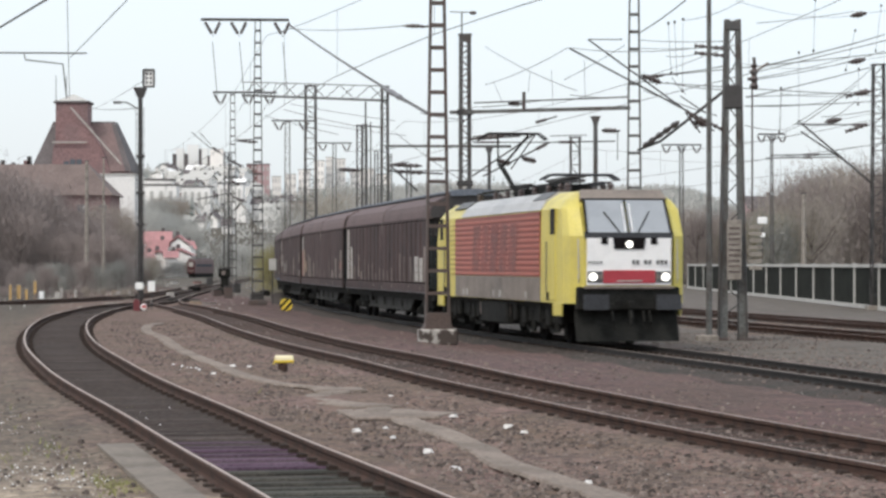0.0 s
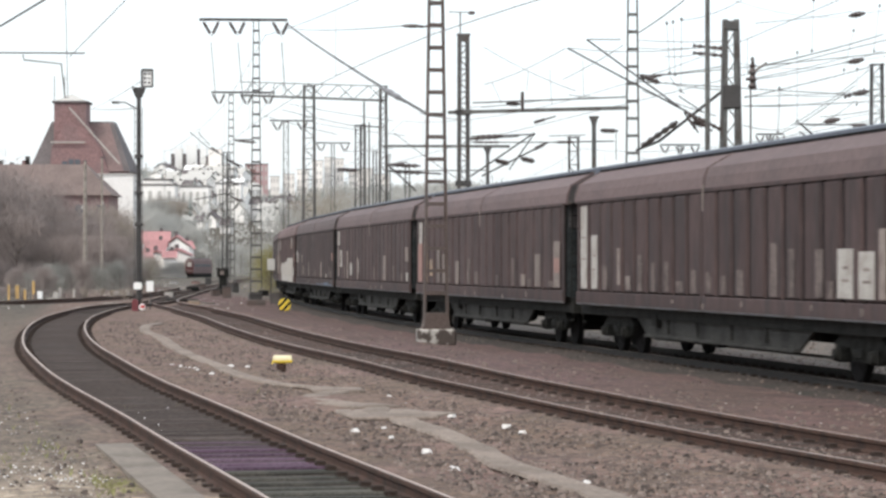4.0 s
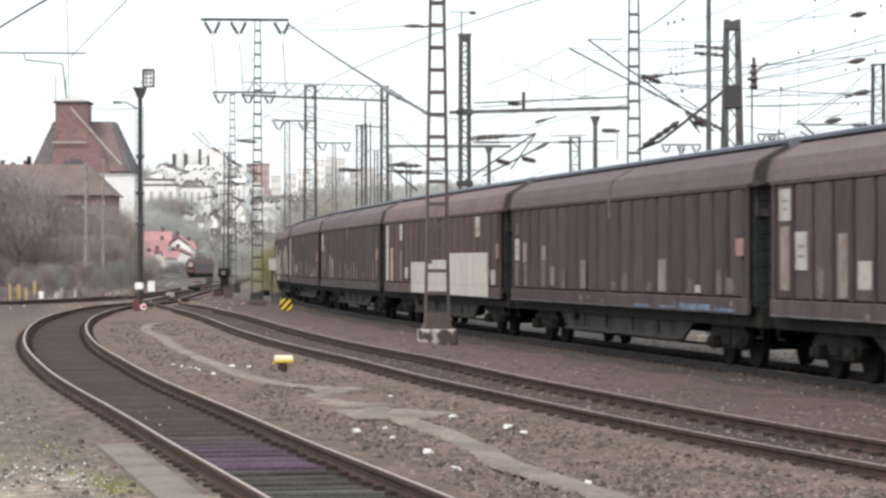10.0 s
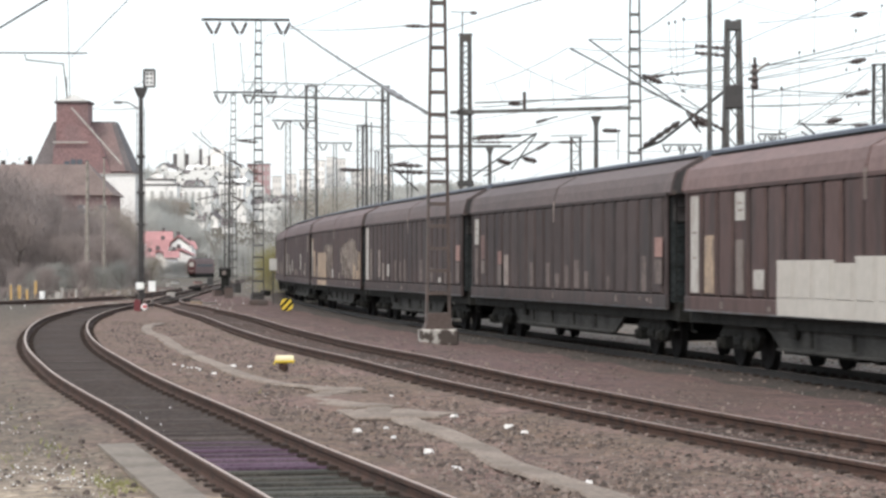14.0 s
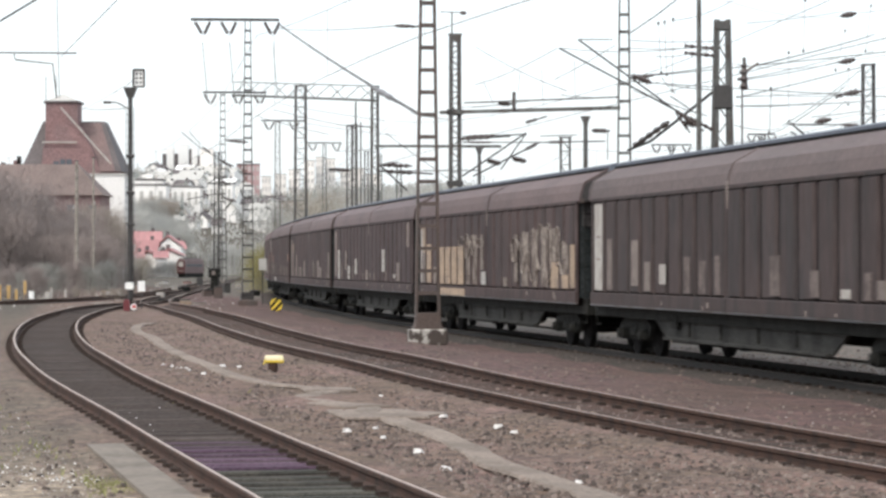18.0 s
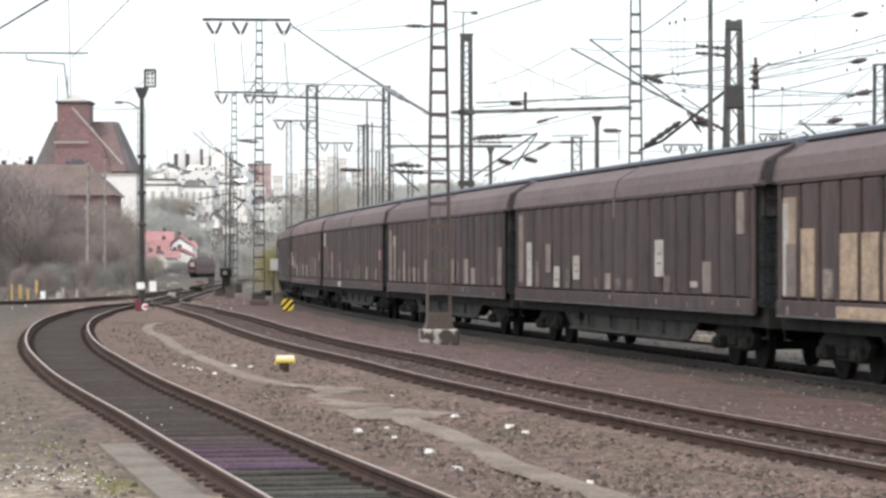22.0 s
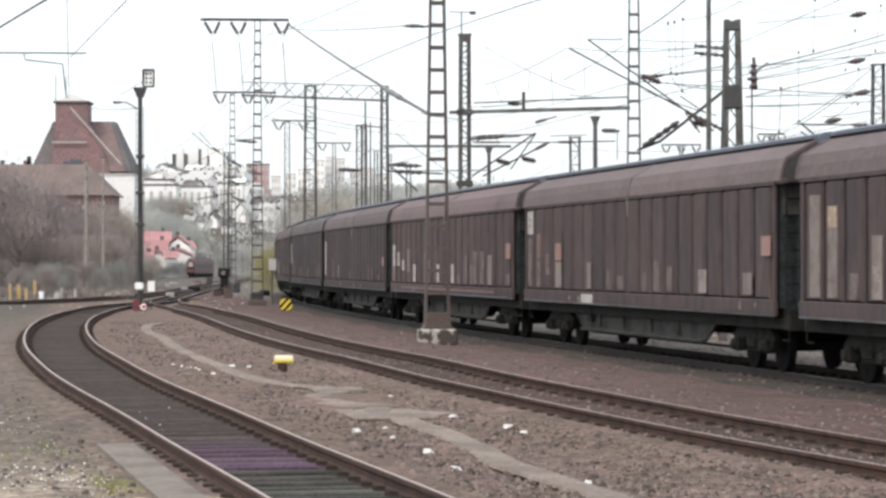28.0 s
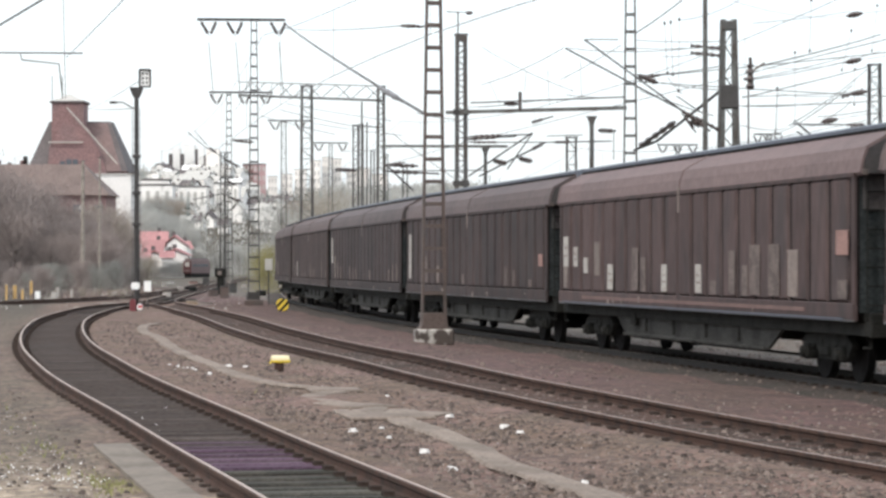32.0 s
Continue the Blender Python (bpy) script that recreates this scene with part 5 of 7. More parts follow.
def place_masts():
    # mast between the middle track and the main line
    m = ladder_mast(-0.13, 69, 12.2, .64, .28, 8, .42, "rusty", .58, "rust-brown lattice mast on a concrete foundation")
    # tall masts with yards along the far throat
    m = ladder_mast(-9.6, 138, 14.66, .62, .30, 4, .3, "darkmast", .62, "tall grey ladder mast carrying a yard with three insulators")
    cross_arm(m, 14.66 - gz(-9.6, 138), -2.95, 1.62, (-2.35, -1.0, 1.25))
    m = ladder_mast(-15.8, 200, 14.9, .62, .34, 4, .3, "steel", .62, "tall grey ladder mast carrying a yard with three insulators")
    cross_arm(m, 14.9 - gz(-15.8, 200), -1.5, 3.3, (-.95, 1.15, 2.75), .8)
    m = lattice_mast(-14.3, 245, 15.1, .6, .5, 4)
    cross_arm(m, 15.2 - gz(-14.3, 245), -1.5, 2.6, (-.8, 1.5), .8)
    m = lattice_mast(-11.8, 290, 15.2, .6, .4, 4)
    cross_arm(m, 15.2 - gz(-11.8, 290), -1.9, 1.9, (-1.3, 1.3), .8)
    # portal behind the train
    for x, y, top, w in ((-7.25, 146, 11.75, .80), (-3.0, 138, 11.2, .5)):
        lattice_mast(x, y, top, w, w * .8, 6, angle=.11)
    t = thing("portal_beam", Matrix(), "grey steel truss beam across the tracks", "beam", "portal beams")
    a, b = Vector((-11.3, 150, 11.5)), Vector((-2.97, 138, 10.46))
    g = Geo().beam(a, b, .09, .12)
    g.beam(a + Vector((0, 0, .75)), b + Vector((0, 0, .75)), .05)
    part("chord", g, M["mastgrey"], t)
    g = Geo()
    for k in range(10):
        p, q = a + (b - a) * (k / 10), a + (b - a) * ((k + 1) / 10)
        g.beam(p, q + Vector((0, 0, .75)) if k % 2 else q, .03)
        g.beam(p + Vector((0, 0, .75 * (k % 2))), q + Vector((0, 0, .75 * (1 - k % 2))), .03)
    part("web", g, M["steel"], t)
    # portal over the tracks beyond the train
    m = lattice_mast(0.85, 100, 10.6, .50, .44, 0, "steel", .42, "grey riveted lattice mast at a portal end", .15)
    h = 10.6 - gz(.85, 100)
    part("head_plate", Geo().box((0, -.23, h - .14), (.46, .03, .30)), M["steel"], m)
    part("top_pole", Geo().tube([(-.12, 0, h - .1), (-.12, 0, h + .86)], .03, 6), M["steel"], m)
    part("top_arm", Geo().tube([(-.55, 0, h + .86), (.30, 0, h + .84)], .02, 6), M["steel"], m)
    part("lamp", Geo().disc((.18, 0, h + .82), (1, 0, 0), [(0, .03), (.05, .07), (.2, .07), (.25, .03)], 8), M["insul"], m)
    for z in (7.68, 5.0):
        part("clamp", Geo().box((0, 0, z - gz(.85, 100)), (.62, .5, .2), bev=.03), M["darkmast"], m)
    ladder_mast(6.86, 95, 13.0, .58, .32, 0, .2, "mastgrey", .62, "grey ladder mast at a portal end")
    t = thing("portal_beam", Matrix(), "grey steel beam across the tracks on riveted masts", "beam", "portal beams")
    part("chord", Geo().beam((.3, 100.2, 7.68), (6.7, 95, 7.55), .10, .13), M["mastgrey"], t)
    part("top_tube", Geo().tube([(1.2, 99.5, 8.0), (6.7, 95.2, 7.95)], .03, 6), M["steel"], t)
    for x, y in ((3.0, 97.8),):
        part("hanger", Geo().tube([(x, y, 7.6), (x, y, 8.3)], .07, 6), M["insul"], t)
    t = thing("portal_beam", Matrix(), "grey steel beam across the tracks on riveted masts", "beam", "portal beams")
    part("chord", Geo().beam((-2.9, 137, 8.05), (3.2, 125, 7.5), .10, .13), M["mastgrey"], t)
    for x, y, zt, zb in ((5.65, 98, 7.5, 0), (2.15, 122, 7.4, 0)):
        z0 = gz(x, y)
        t = thing("support_post", Matrix(), "slim grey post with a forked head under a beam", "post", "support posts")
        part("shaft", Geo().tube([(x, y, z0), (x, y, zt - .5)], [.10, .08], 8), M["steel"], t)
        for s in (-1, 1):
            part("fork", Geo().loft([[(x + s * u, y + d, zz) for u, d in ((0, -.06), (w, -.06), (w, .06), (0, .06))] for w, zz in ((.06, zt - .55), (.10, zt - .30), (.20, zt - .08))]), M["steel"], t)
    lattice_mast(5.6, 112, 7.3, .5, .45, 0)
    # dark double mast, switch gear and board beyond the train
    m = double_mast(8.06, 73.8, 8.75)
    g = Geo().box((0, -.02, 6.80), (.46, .42, .66), bev=.03)
    part("platform_box", g, M["darkmast"], m)
    g = Geo().box((0, 0, 8.78), (.44, .38, .26), bev=.02)
    part("mast_head", g, M["steel"], m)
    g = Geo().box((.0, -.46, 2.55), (.40, .04, 1.66), bev=.01)
    b = part("notice_board", g, M["concrete"], m, "weathered pale board")
    for k in range(9):
        part("board_line", Geo().box((.0, -.49, 1.95 + k * .15), (.3, .012, .045)), M["labelg"], b)
    for k in range(7):
        part("slat", Geo().box((.62, -.2, 2.05 + k * .19), (.36, .04, .10)), M["concrete"], m)
    g = Geo().tube([(.42, 0, 7.3), (.62, 0, 7.3), (.66, 0, 7.0), (.6, 0, 7.9)], .05, 6).tube([(.62, 0, 7.5), (1.0, 0, 7.75)], .04, 6)
    g.disc((.60, 0, 7.0), (0, 0, 1), [(0, .06), (.1, .13), (.2, .06), (.3, .13), (.4, .06), (.5, .13), (.6, .06), (.7, .1)], 8)
    g.tube([(.55, 0, 7.0), (.55, 0, 3.6)], .025, 5)
    part("switch_gear", g, M["insul"], m)
    for z in (8.15, 7.95):
        g = Geo()
        n = 9
        g.tube([(-.25 - .1 * k, 0, z + .01 * k) for k in range(n)], [.03 if k % 2 else .07 for k in range(n)], 6)
        part("insulator", g, M["insul"], m)
    x, y = 7.35, 73.2
    t = thing("tube_mast", pose(x, y, gz(x, y)), "tall grey tubular steel mast", "mast", "catenary masts")
    part("shaft", Geo().tube([(0, 0, 0), (0, 0, 11.5)], [.085, .06], 10), M["mastgrey"], t)
    part("foot_plate", Geo().box((-.05, 0, .1), (.6, .4, .2), bev=.03), M["concrete"], t)
    # mast at the barrier and far masts
    m = lattice_mast(20.2, 123, 11.2, .75, .55, 0, "darkmast")
    for k, zz in ((0, 10.2), (1, 8.6)):
        part("insulator", Geo().tube([(-.6 - .12 * i, -.3, zz - .04 * i) for i in range(9)], [.05 if i % 2 else .12 for i in range(9)], 6), M["insul"], m)
    for x, y, top, w, yard in ((22.5, 250, 13.2, .5, 1.9), (31.0, 250, 14.2, .35, 1.3), (-7.0, 240, 14.6, .6, 0), (-4.9, 250, 12.3, .4, 0), (-24.8, 310, 14.8, .6, 0), (-2.4, 190, 8.9, .5, 0)):
        m = lattice_mast(x, y, top, w, w * .7, 0)
        if yard:
            cross_arm(m, top - gz(x, y), -yard, yard, (-yard * .75, 0, yard * .75), .7)


def bracket(pts, r=.035, ins=None, label="slim tubular bracket arm on a mast"):
    """A raking tube; ins: the stretch of it, as shares of its length, that is a ribbed insulator."""
    t = thing("bracket_arm", Matrix(), label, "bracket", "catenary brackets")
    p = [Vector(q) for q in pts]
    part("tube", Geo().tube(p, r, 6), M["darkmast"], t)
    if ins:
        a, q = p[0] + (p[-1] - p[0]) * ins[0], p[0] + (p[-1] - p[0]) * ins[1]
        part("insulator", Geo().tube([a + (q - a) * (k / 9) for k in range(10)], [r * 1.2 if k % 2 else r * 2.4 for k in range(10)], 8), M["insul"], t)
    return t


def place_wires():
    catenary(lambda s: main_line(s), 5.75, 7.2, [(-315, -255), (-255, -195), (-195, -135), (-135, -75), (-75, -15), (-15, 45), (45, 105), (105, 165), (165, 225), (225, 300)], "overhead line above the main track")
    catenary(lambda s: main_line(s, 9.6), 5.3, 6.9, [(-60, 0), (0, 60), (60, 120), (120, 180), (180, 260)], "overhead line above the track beyond")
    catenary(lambda s: main_line(s, 14.2), 5.3, 6.9, [(-60, 10), (10, 70), (70, 130), (130, 190), (190, 260)], "overhead line above the outer track")
    at = lambda line: (lambda s: (np.interp(s, [p.y for p in line], [p.x for p in line]), s))
    catenary(at(LINE_B), 5.8, 7.9, [(10, 69), (69, 138), (138, 185)], "overhead line above the middle track")
    # strain wire from the tall yard to the mast by the main line, with its insulator
    wire("span_wire", [(-7.95, 138, 14.4), (-0.35, 69, 5.85)], .035, "thick strain wire from a yard to a mast", .1)
    insulator((-2.0, 84, 7.62), (-.9, 74.3, 6.45), .10)
    wire("span_wire", [(-.3, 69, 8.15), (-.55, 70, 8.2)], .02)
    insulator((-1.05, 69, 8.15), (-.45, 69, 8.14), .06)
    wire("strain_wire", [(-1.0, 69, 8.15), (-7.9, 138, 14.2)], .010, sag=.1)
    # strut with insulators between two masts beyond the train
    bracket([(6.85, 93, 5.95), (7.23, 88, 6.03), (7.7, 84, 6.47), (8.02, 74.5, 6.91)], .045, (.1, .5), "dark insulated strut between two masts")
    insulator((7.05, 95, 8.6), (7.95, 95, 8.72), .09)
    wire("strain_wire", [(7.95, 95, 8.72), (20, 95, 10.0)], .012, sag=.05)
    wire("strain_wire", [(7.0, 95, 8.5), (20, 98, 8.0)], .012, sag=.05)
    def aim(u, v, y):
        return ((u - 784) * y / 4700, y, 1.95 + (468 - v) * y / 4700)
    # wires between the masts beyond the main line: two ends as bearings from the eye, depth, radius
    for u0, v0, y0, u1, v1, y1, r in ((1132, 59, 95, 1215, 0, 80, .018), (1132, 71, 95, 1283, 73, 75, .009), (1132, 85, 95, 1254, 84, 75, .008), (1168, 132, 95, 1283, 117, 76, .012), (1180, 146, 95, 1278, 159, 76, .011), (1341, 41, 76, 1512, 20, 100, .008), (1361, 115, 76, 1567, 61, 110, .016), (1337, 139, 76, 1505, 101, 100, .009), (1322, 173, 76, 1567, 112, 110, .013), (1322, 171, 76, 1537, 161, 120, .009), (1322, 188, 76, 1567, 178, 120, .013), (1517, 151, 110, 1420, 220, 110, .012), (1420, 220, 110, 1370, 240, 110, .009), (1454, 207, 123, 1549, 195, 123, .012), (1429, 222, 123, 1546, 217, 123, .010), (1000, 141, 100, 1107, 80, 96, .010), (1010, 168, 100, 1102, 173, 96, .010), (1140, 160, 95, 1270, 205, 80, .012), (1190, 137, 90, 1215, 166, 84, .012), (1320, 222, 80, 1372, 230, 110, .010), (1372, 230, 110, 1400, 226, 123, .010)):
        wire("feeder_wire", [aim(u0, v0, y0), aim(u1, v1, y1)], r, sag=.04)
    for u0, v0, u1, v1, y in ((1184, 41, 1189, 129, 88), (1195, 39, 1199, 132, 88), (1210, 34, 1209, 161, 88), (1444, 0, 1441, 90, 92), (1561, 10, 1551, 90, 108), (1415, 93, 1415, 215, 100), (1383, 156, 1380, 234, 100), (1521, 122, 1520, 185, 115), (1515, 54, 1498, 124, 106)):
        g = Geo().tube([aim(u0, v0, y), aim(u1, v1, y)], .007, 4)
        for q in (0, 1):
            p = Vector(aim((u0, u1)[q], (v0, v1)[q], y))
            g.disc(p - Vector((0, 0, .06)), (0, 0, 1), [(0, .01), (.03, .045), (.09, .045), (.12, .01)], 6)
        solid("dropper_wire", g, M["wire"], "thin dropper wire with small dark clamps", "wire", "overhead wires")
    # thin wires and droppers over the tracks beyond, and lines from the works to the signal
    for u0, v0, y0, u1, v1, y1, r in ((860, 83, 110, 1022, 161, 96, .010), (860, 150, 110, 1005, 85, 90, .010), (1012, 85, 90, 1235, 85, 76, .008), (1211, 36, 88, 1317, 0, 80, .008), (1331, 142, 76, 1567, 90, 112, .010), (1385, 166, 100, 1515, 166, 120, .008), (1403, 223, 115, 1543, 123, 123, .014), (1464, 212, 120, 1516, 178, 122, .012), (160, 191, 300, 243, 192, 109, .014), (165, 193, 300, 256, 142, 109, .012), (1180, 100, 90, 1283, 80, 76, .008)):
        wire("feeder_wire", [aim(u0, v0, y0), aim(u1, v1, y1)], r, sag=.12)
    for u0, v0, u1, v1, y in ((874, 145, 892, 184, 99), (939, 125, 936, 163, 98), (977, 124, 980, 184, 97), (1035, 106, 1037, 177, 95), (1385, 154, 1382, 230, 110)):
        solid("dropper_wire", Geo().tube([aim(u0, v0, y), aim(u1, v1, y)], .008, 4), M["wire"], "thin dropper wire between overhead lines", "wire", "overhead wires")
    x, yy, zt = aim(402, 270, 225)
    m = lattice_mast(x, yy, zt, .55, .4, 0, "darkmast")
    for k, (w, zz) in enumerate(((1.5, zt - 1.0), (1.2, zt - 2.6), (1.7, zt - 4.0))):
        arm = part("insulated_arm", Geo().tube([(-w * (k - .5), -.2, zz - gz(x, yy)), (0, -.2, zz + .5 - gz(x, yy)), (w, -.2, zz - .2 - gz(x, yy))], .05, 6), M["darkmast"], m)
        part("insulator", Geo().tube([(w * (.35 + .06 * i), -.2, zz + .2 - .05 * i - gz(x, yy)) for i in range(9)], [.06 if i % 2 else .13 for i in range(9)], 6), M["insul"], arm)
    # wires over the far portals
    for u0, v0, y0, u1, v1, y1, r in ((502, 194, 150, 646, 226, 140, .012), (515, 184, 150, 700, 214, 138, .010), (560, 218, 150, 720, 240, 138, .010), (702, 236, 137, 818, 320, 120, .016), (470, 205, 160, 600, 238, 150, .012), (745, 200, 137, 822, 212, 102, .012), (610, 268, 200, 700, 262, 150, .012), (830, 190, 100, 960, 178, 98, .008)):
        wire("feeder_wire", [aim(u0, v0, y0), aim(u1, v1, y1)], r, sag=.05)
    for a, q, y, r, ins in (((692, 292), (748, 294), 137, .05, (.1, .9)), ((692, 303), (785, 308), 137, .05, (.1, .6)), ((690, 292), (740, 338), 137, .05, None), ((634, 222), (683, 226), 150, .04, None), ((838, 242), (950, 238), 99, .03, (.1, .5)), ((838, 252), (1000, 252), 99, .022, (.05, .3)), ((950, 236), (905, 300), 98, .03, None), ((600, 300), (640, 302), 150, .06, (.1, .9)), ((1066, 231), (1098, 232), 110, .05, (.1, .8)), ((1094, 232), (1094, 283), 110, .02, None), ((949, 217), (987, 206), 99, .03, (.0, .5)), ((975, 241), (1040, 239), 105, .02, None), ((985, 252), (1090, 250), 105, .03, (.05, .3)), ((880, 284), (905, 290), 98, .05, (.1, .9)), ((925, 280), (950, 286), 98, .05, (.1, .9)), ((855, 190), (930, 184), 100, .012, None), ((900, 183), (925, 184), 99, .05, (.2, .8)), ((1205, 170), (1250, 200), 80, .02, None), ((1215, 200), (1240, 235), 80, .025, (.2, .8)), ((1230, 215), (1250, 222), 80, .05, (.1, .9)), ((1356, 280), (1488, 278), 123, .03, (.5, .62)), ((1136, 133), (1172, 147), 93, .05, (.1, .9))):
        bracket([aim(*a, y), aim(*q, y)], r, ins, "slim tubular bracket with a dark insulator")
    for u, v0, v1, y, r in ((648, 180, 372, 150, .06), (657, 216, 372, 150, .05)):
        x, yy, zt = aim(u, v0, y)
        t = thing("tube_mast", pose(x, yy, gz(x, yy)), "slim grey tubular mast behind the train", "mast", "catenary masts")
        part("shaft", Geo().tube([(0, 0, 0), (0, 0, zt - gz(x, yy))], [r, r * .8], 8), M["steel"], t)
        part("foot_plate", Geo().box((0, 0, .08), (.5, .4, .16), bev=.03), M["concrete"], t)
    for u, v, y, w in ((637, 222, 170, .42), (667, 268, 190, .34)):
        x, yy, zt = aim(u, v, y)
        lattice_mast(x, yy, zt, w, w * .9, 0, "darkmast")
    for x0, z0, x1, z1 in ((-9.8, 11.6, -15.5, 13.4), (-8.6, 11.4, -14, 13.0)):
        wire("feeder_wire", [(x0, 138, z0), (x1, 200, z1)], .012, sag=.3)
    for x in (-11.95, -10.55, -8.3):
        wire("hanger_wire", [(x, 138, 13.5), (x + .25, 138, 10.6)], .014)
    # bracket arms
    bracket([(3.52, 73.8, 7.96), (7.95, 73.8, 5.60)], .026, (.82, .97))
    bracket([(4.05, 73.8, 8.20), (7.55, 73.8, 5.65)], .026, (.78, .95))
    bracket([(4.05, 73.8, 8.20), (5.0, 73.8, 8.2)], .016)
    bracket([(1.1, 98, 5.2), (3.45, 98, 6.8)], .035)
    bracket([(1.5, 98, 5.2), (3.95, 98, 6.45)], .035, (.8, .95))
    bracket([(1.0, 99, 6.62), (2.9, 99, 6.72)], .03, (.05, .6))
    bracket([(-2.8, 137, 7.05), (-1.7, 134, 7.1)], .03, (.1, .8))
    bracket([(-2.8, 137, 6.75), (2.4, 134, 6.7)], .03)
    bracket([(16.6, 123, 8.5), (19.3, 123, 6.2), (20.0, 123, 5.6)], .05)
    bracket([(16.6, 123, 8.1), (19.0, 123, 6.5)], .04)
    bracket([(16.4, 123, 8.45), (19.8, 123, 8.4)], .03, (.75, .95))
    bracket([(15.2, 123, 7.0), (18.4, 123, 7.05)], .03, (.5, .7))
    bracket([(-18.9, 200, 11.9), (-17.6, 200, 10.8), (-16.2, 200, 10.0)], .035, (.6, .8))
    bracket([(-18.3, 200, 11.9), (-17.4, 200, 10.9)], .03)
    bracket([(-15.6, 200, 11.3), (-14.3, 200, 11.35), (-13.9, 200, 11.1)], .05, (.1, .9))
    # insulated wires above the barrier
    for x, y, z in ((15.35, 100, 11.3), (15.3, 100, 9.55), (15.5, 100, 8.35), (14.4, 100, 7.3)):
        insulator((x, y, z), (x + .65, y, z + .12), .13)
        wire("feeder_wire", [(x + .7, y, z + .12), (x + 14, y + 20, z + 3.2)], .006)
        wire("feeder_wire", [(x, y, z), (8.3, 75, z - 1.9)], .005, sag=.2)
    # wires over the far left
    wire("siding_cross_wire", [(-22, 100, 9.95), (-13.4, 100, 9.9)], .022)
    wire("siding_wire", [(-17.3, 100, 10.5), (-11.19, 78, 10.0)], .03)
    wire("siding_wire", [(-14.05, 100, 8.2), (-14.15, 100, 12.5)], .010)
    t = thing("wire_bracket", Matrix(), "slim bracket hanging on a cross wire", "bracket")
    part("arm", Geo().tube([(-15.75, 100, 9.85), (-15.7, 100, 9.65), (-14.3, 100, 9.5), (-14.15, 100, 8.2)], .03, 6), M["wire"], t)
    wire("siding_wire", [(-14.0, 100, 9.75), (-9.02, 76, 9.52)], .014)


place_masts()
place_wires()


# ---- yard furniture ----
def signal_mast():
    x, y = -12.4, 109
    z0 = gz(x, y)
    t = thing("railway_signal", pose(x, y, z0), "tall dark signal mast with an outlined board on top", "signal")
    part("mast", Geo().tube([(0, 0, 0), (0, 0, 9.0)], [.12, .09], 10), M["darkmast"], t)
    part("base", Geo().box((0, 0, .25), (.5, .5, .5), bev=.05), M["rusty"], t)
    g = Geo().loft([[(s * w, d, z) for s, d in ((-1, -.12), (1, -.12), (1, .12), (-1, .12))] for w, z in ((.12, 8.8), (.26, 9.15), (.26, 9.22))])
    part("head_bracket", g, M["darkmast"], t)
    g = Geo()
    for a, b in (((.12, 9.25), (.12, 9.95)), ((.56, 9.25), (.56, 9.95)), ((.12, 9.95), (.56, 9.95)), ((.12, 9.25), (.56, 9.25))):
        g.beam((a[0], 0, a[1]), (b[0], 0, b[1]), .075, .07)
    part("signal_frame", g, M["darkmast"], t)
    part("signal_plate", Geo().box((.34, .04, 9.6), (.38, .02, .64)), M["signwhite"], t)
    for x, z in ((.26, 9.78), (.42, 9.78), (.26, 9.6), (.42, 9.6), (.26, 9.42), (.42, 9.42)):
        part("lamp_dot", Geo().disc((x, .03, z), (0, -1, 0), [(0, .05), (.02, .045)], 8), M["darkmast"], t)
    g = Geo().tube([(-.1, 0, 8.35), (-.55, 0, 8.6), (-1.0, 0, 8.62)], .03, 6).box((-.95, 0, 8.6), (.3, .12, .1))
    part("lamp_arm", g, M["darkmast"], t)
    g = Geo()
    for k in range(26):
        g.tube([(-.16, -.14, .6 + .3 * k), (.16, -.14, .6 + .3 * k)], .012, 4)
    for s in (-.16, .16):
        g.tube([(s, -.14, .4), (s, -.14, 8.4)], .012, 4)
    part("ladder", g, M["darkmast"], t)
    part("cream_plate", Geo().box((-.02, -.2, 1.08), (.36, .06, .30), bev=.06), M["signwhite"], t, "cream-white rounded plate")
    for z in (3.6, 4.9, 6.4):
        part("clamp", Geo().box((0, 0, z), (.34, .34, .12), bev=.02), M["darkmast"], t)
    t = thing("shunting_sign", pose(-11.77, 107.5, gz(-11.77, 107.5)), "small white square board on a short post", "sign")
    part("post", Geo().tube([(0, 0, 0), (0, 0, .95)], .025, 6), M["darkmast"], t)
    part("board", Geo().box((0, -.04, 1.06), (.29, .03, .42), bev=.01), M["signwhite"], t)
    t = thing("fouling_marker", pose(-11.85, 103, gz(-11.85, 103) + .02), "low dark red marker with a white round disc", "marker post")
    part("body", Geo().loft([[(sx * w, sy * .1, z) for sx, sy in ((-1, -1), (1, -1), (1, 1), (-1, 1))] for w, z in ((.17, 0), (.12, .1), (.12, .48), (.06, .56))]), M["redstock"], t)
    part("disc", Geo().disc((.28, -.12, .26), (0, -1, 0), [(0, .13), (.04, .12)], 16), M["signwhite"], t, "white round disc")
    part("disc_mark", Geo().box((.30, -.17, .28), (.16, .01, .1)), M["signred"], t)
    part("arm", Geo().beam((0, -.05, .26), (.28, -.1, .26), .05), M["black"], t)
    x, y = -11.9, 104.5
    t = thing("switch_stand", pose(x, y, gz(x, y)), "dark point switch stand on the ballast", "switch stand")
    part("base", Geo().box((0, 0, .05), (.7, .5, .12), bev=.03), M["black"], t)
    part("stem", Geo().tube([(0, 0, .1), (0, 0, .55)], .08, 8), M["black"], t)

signal_mast()


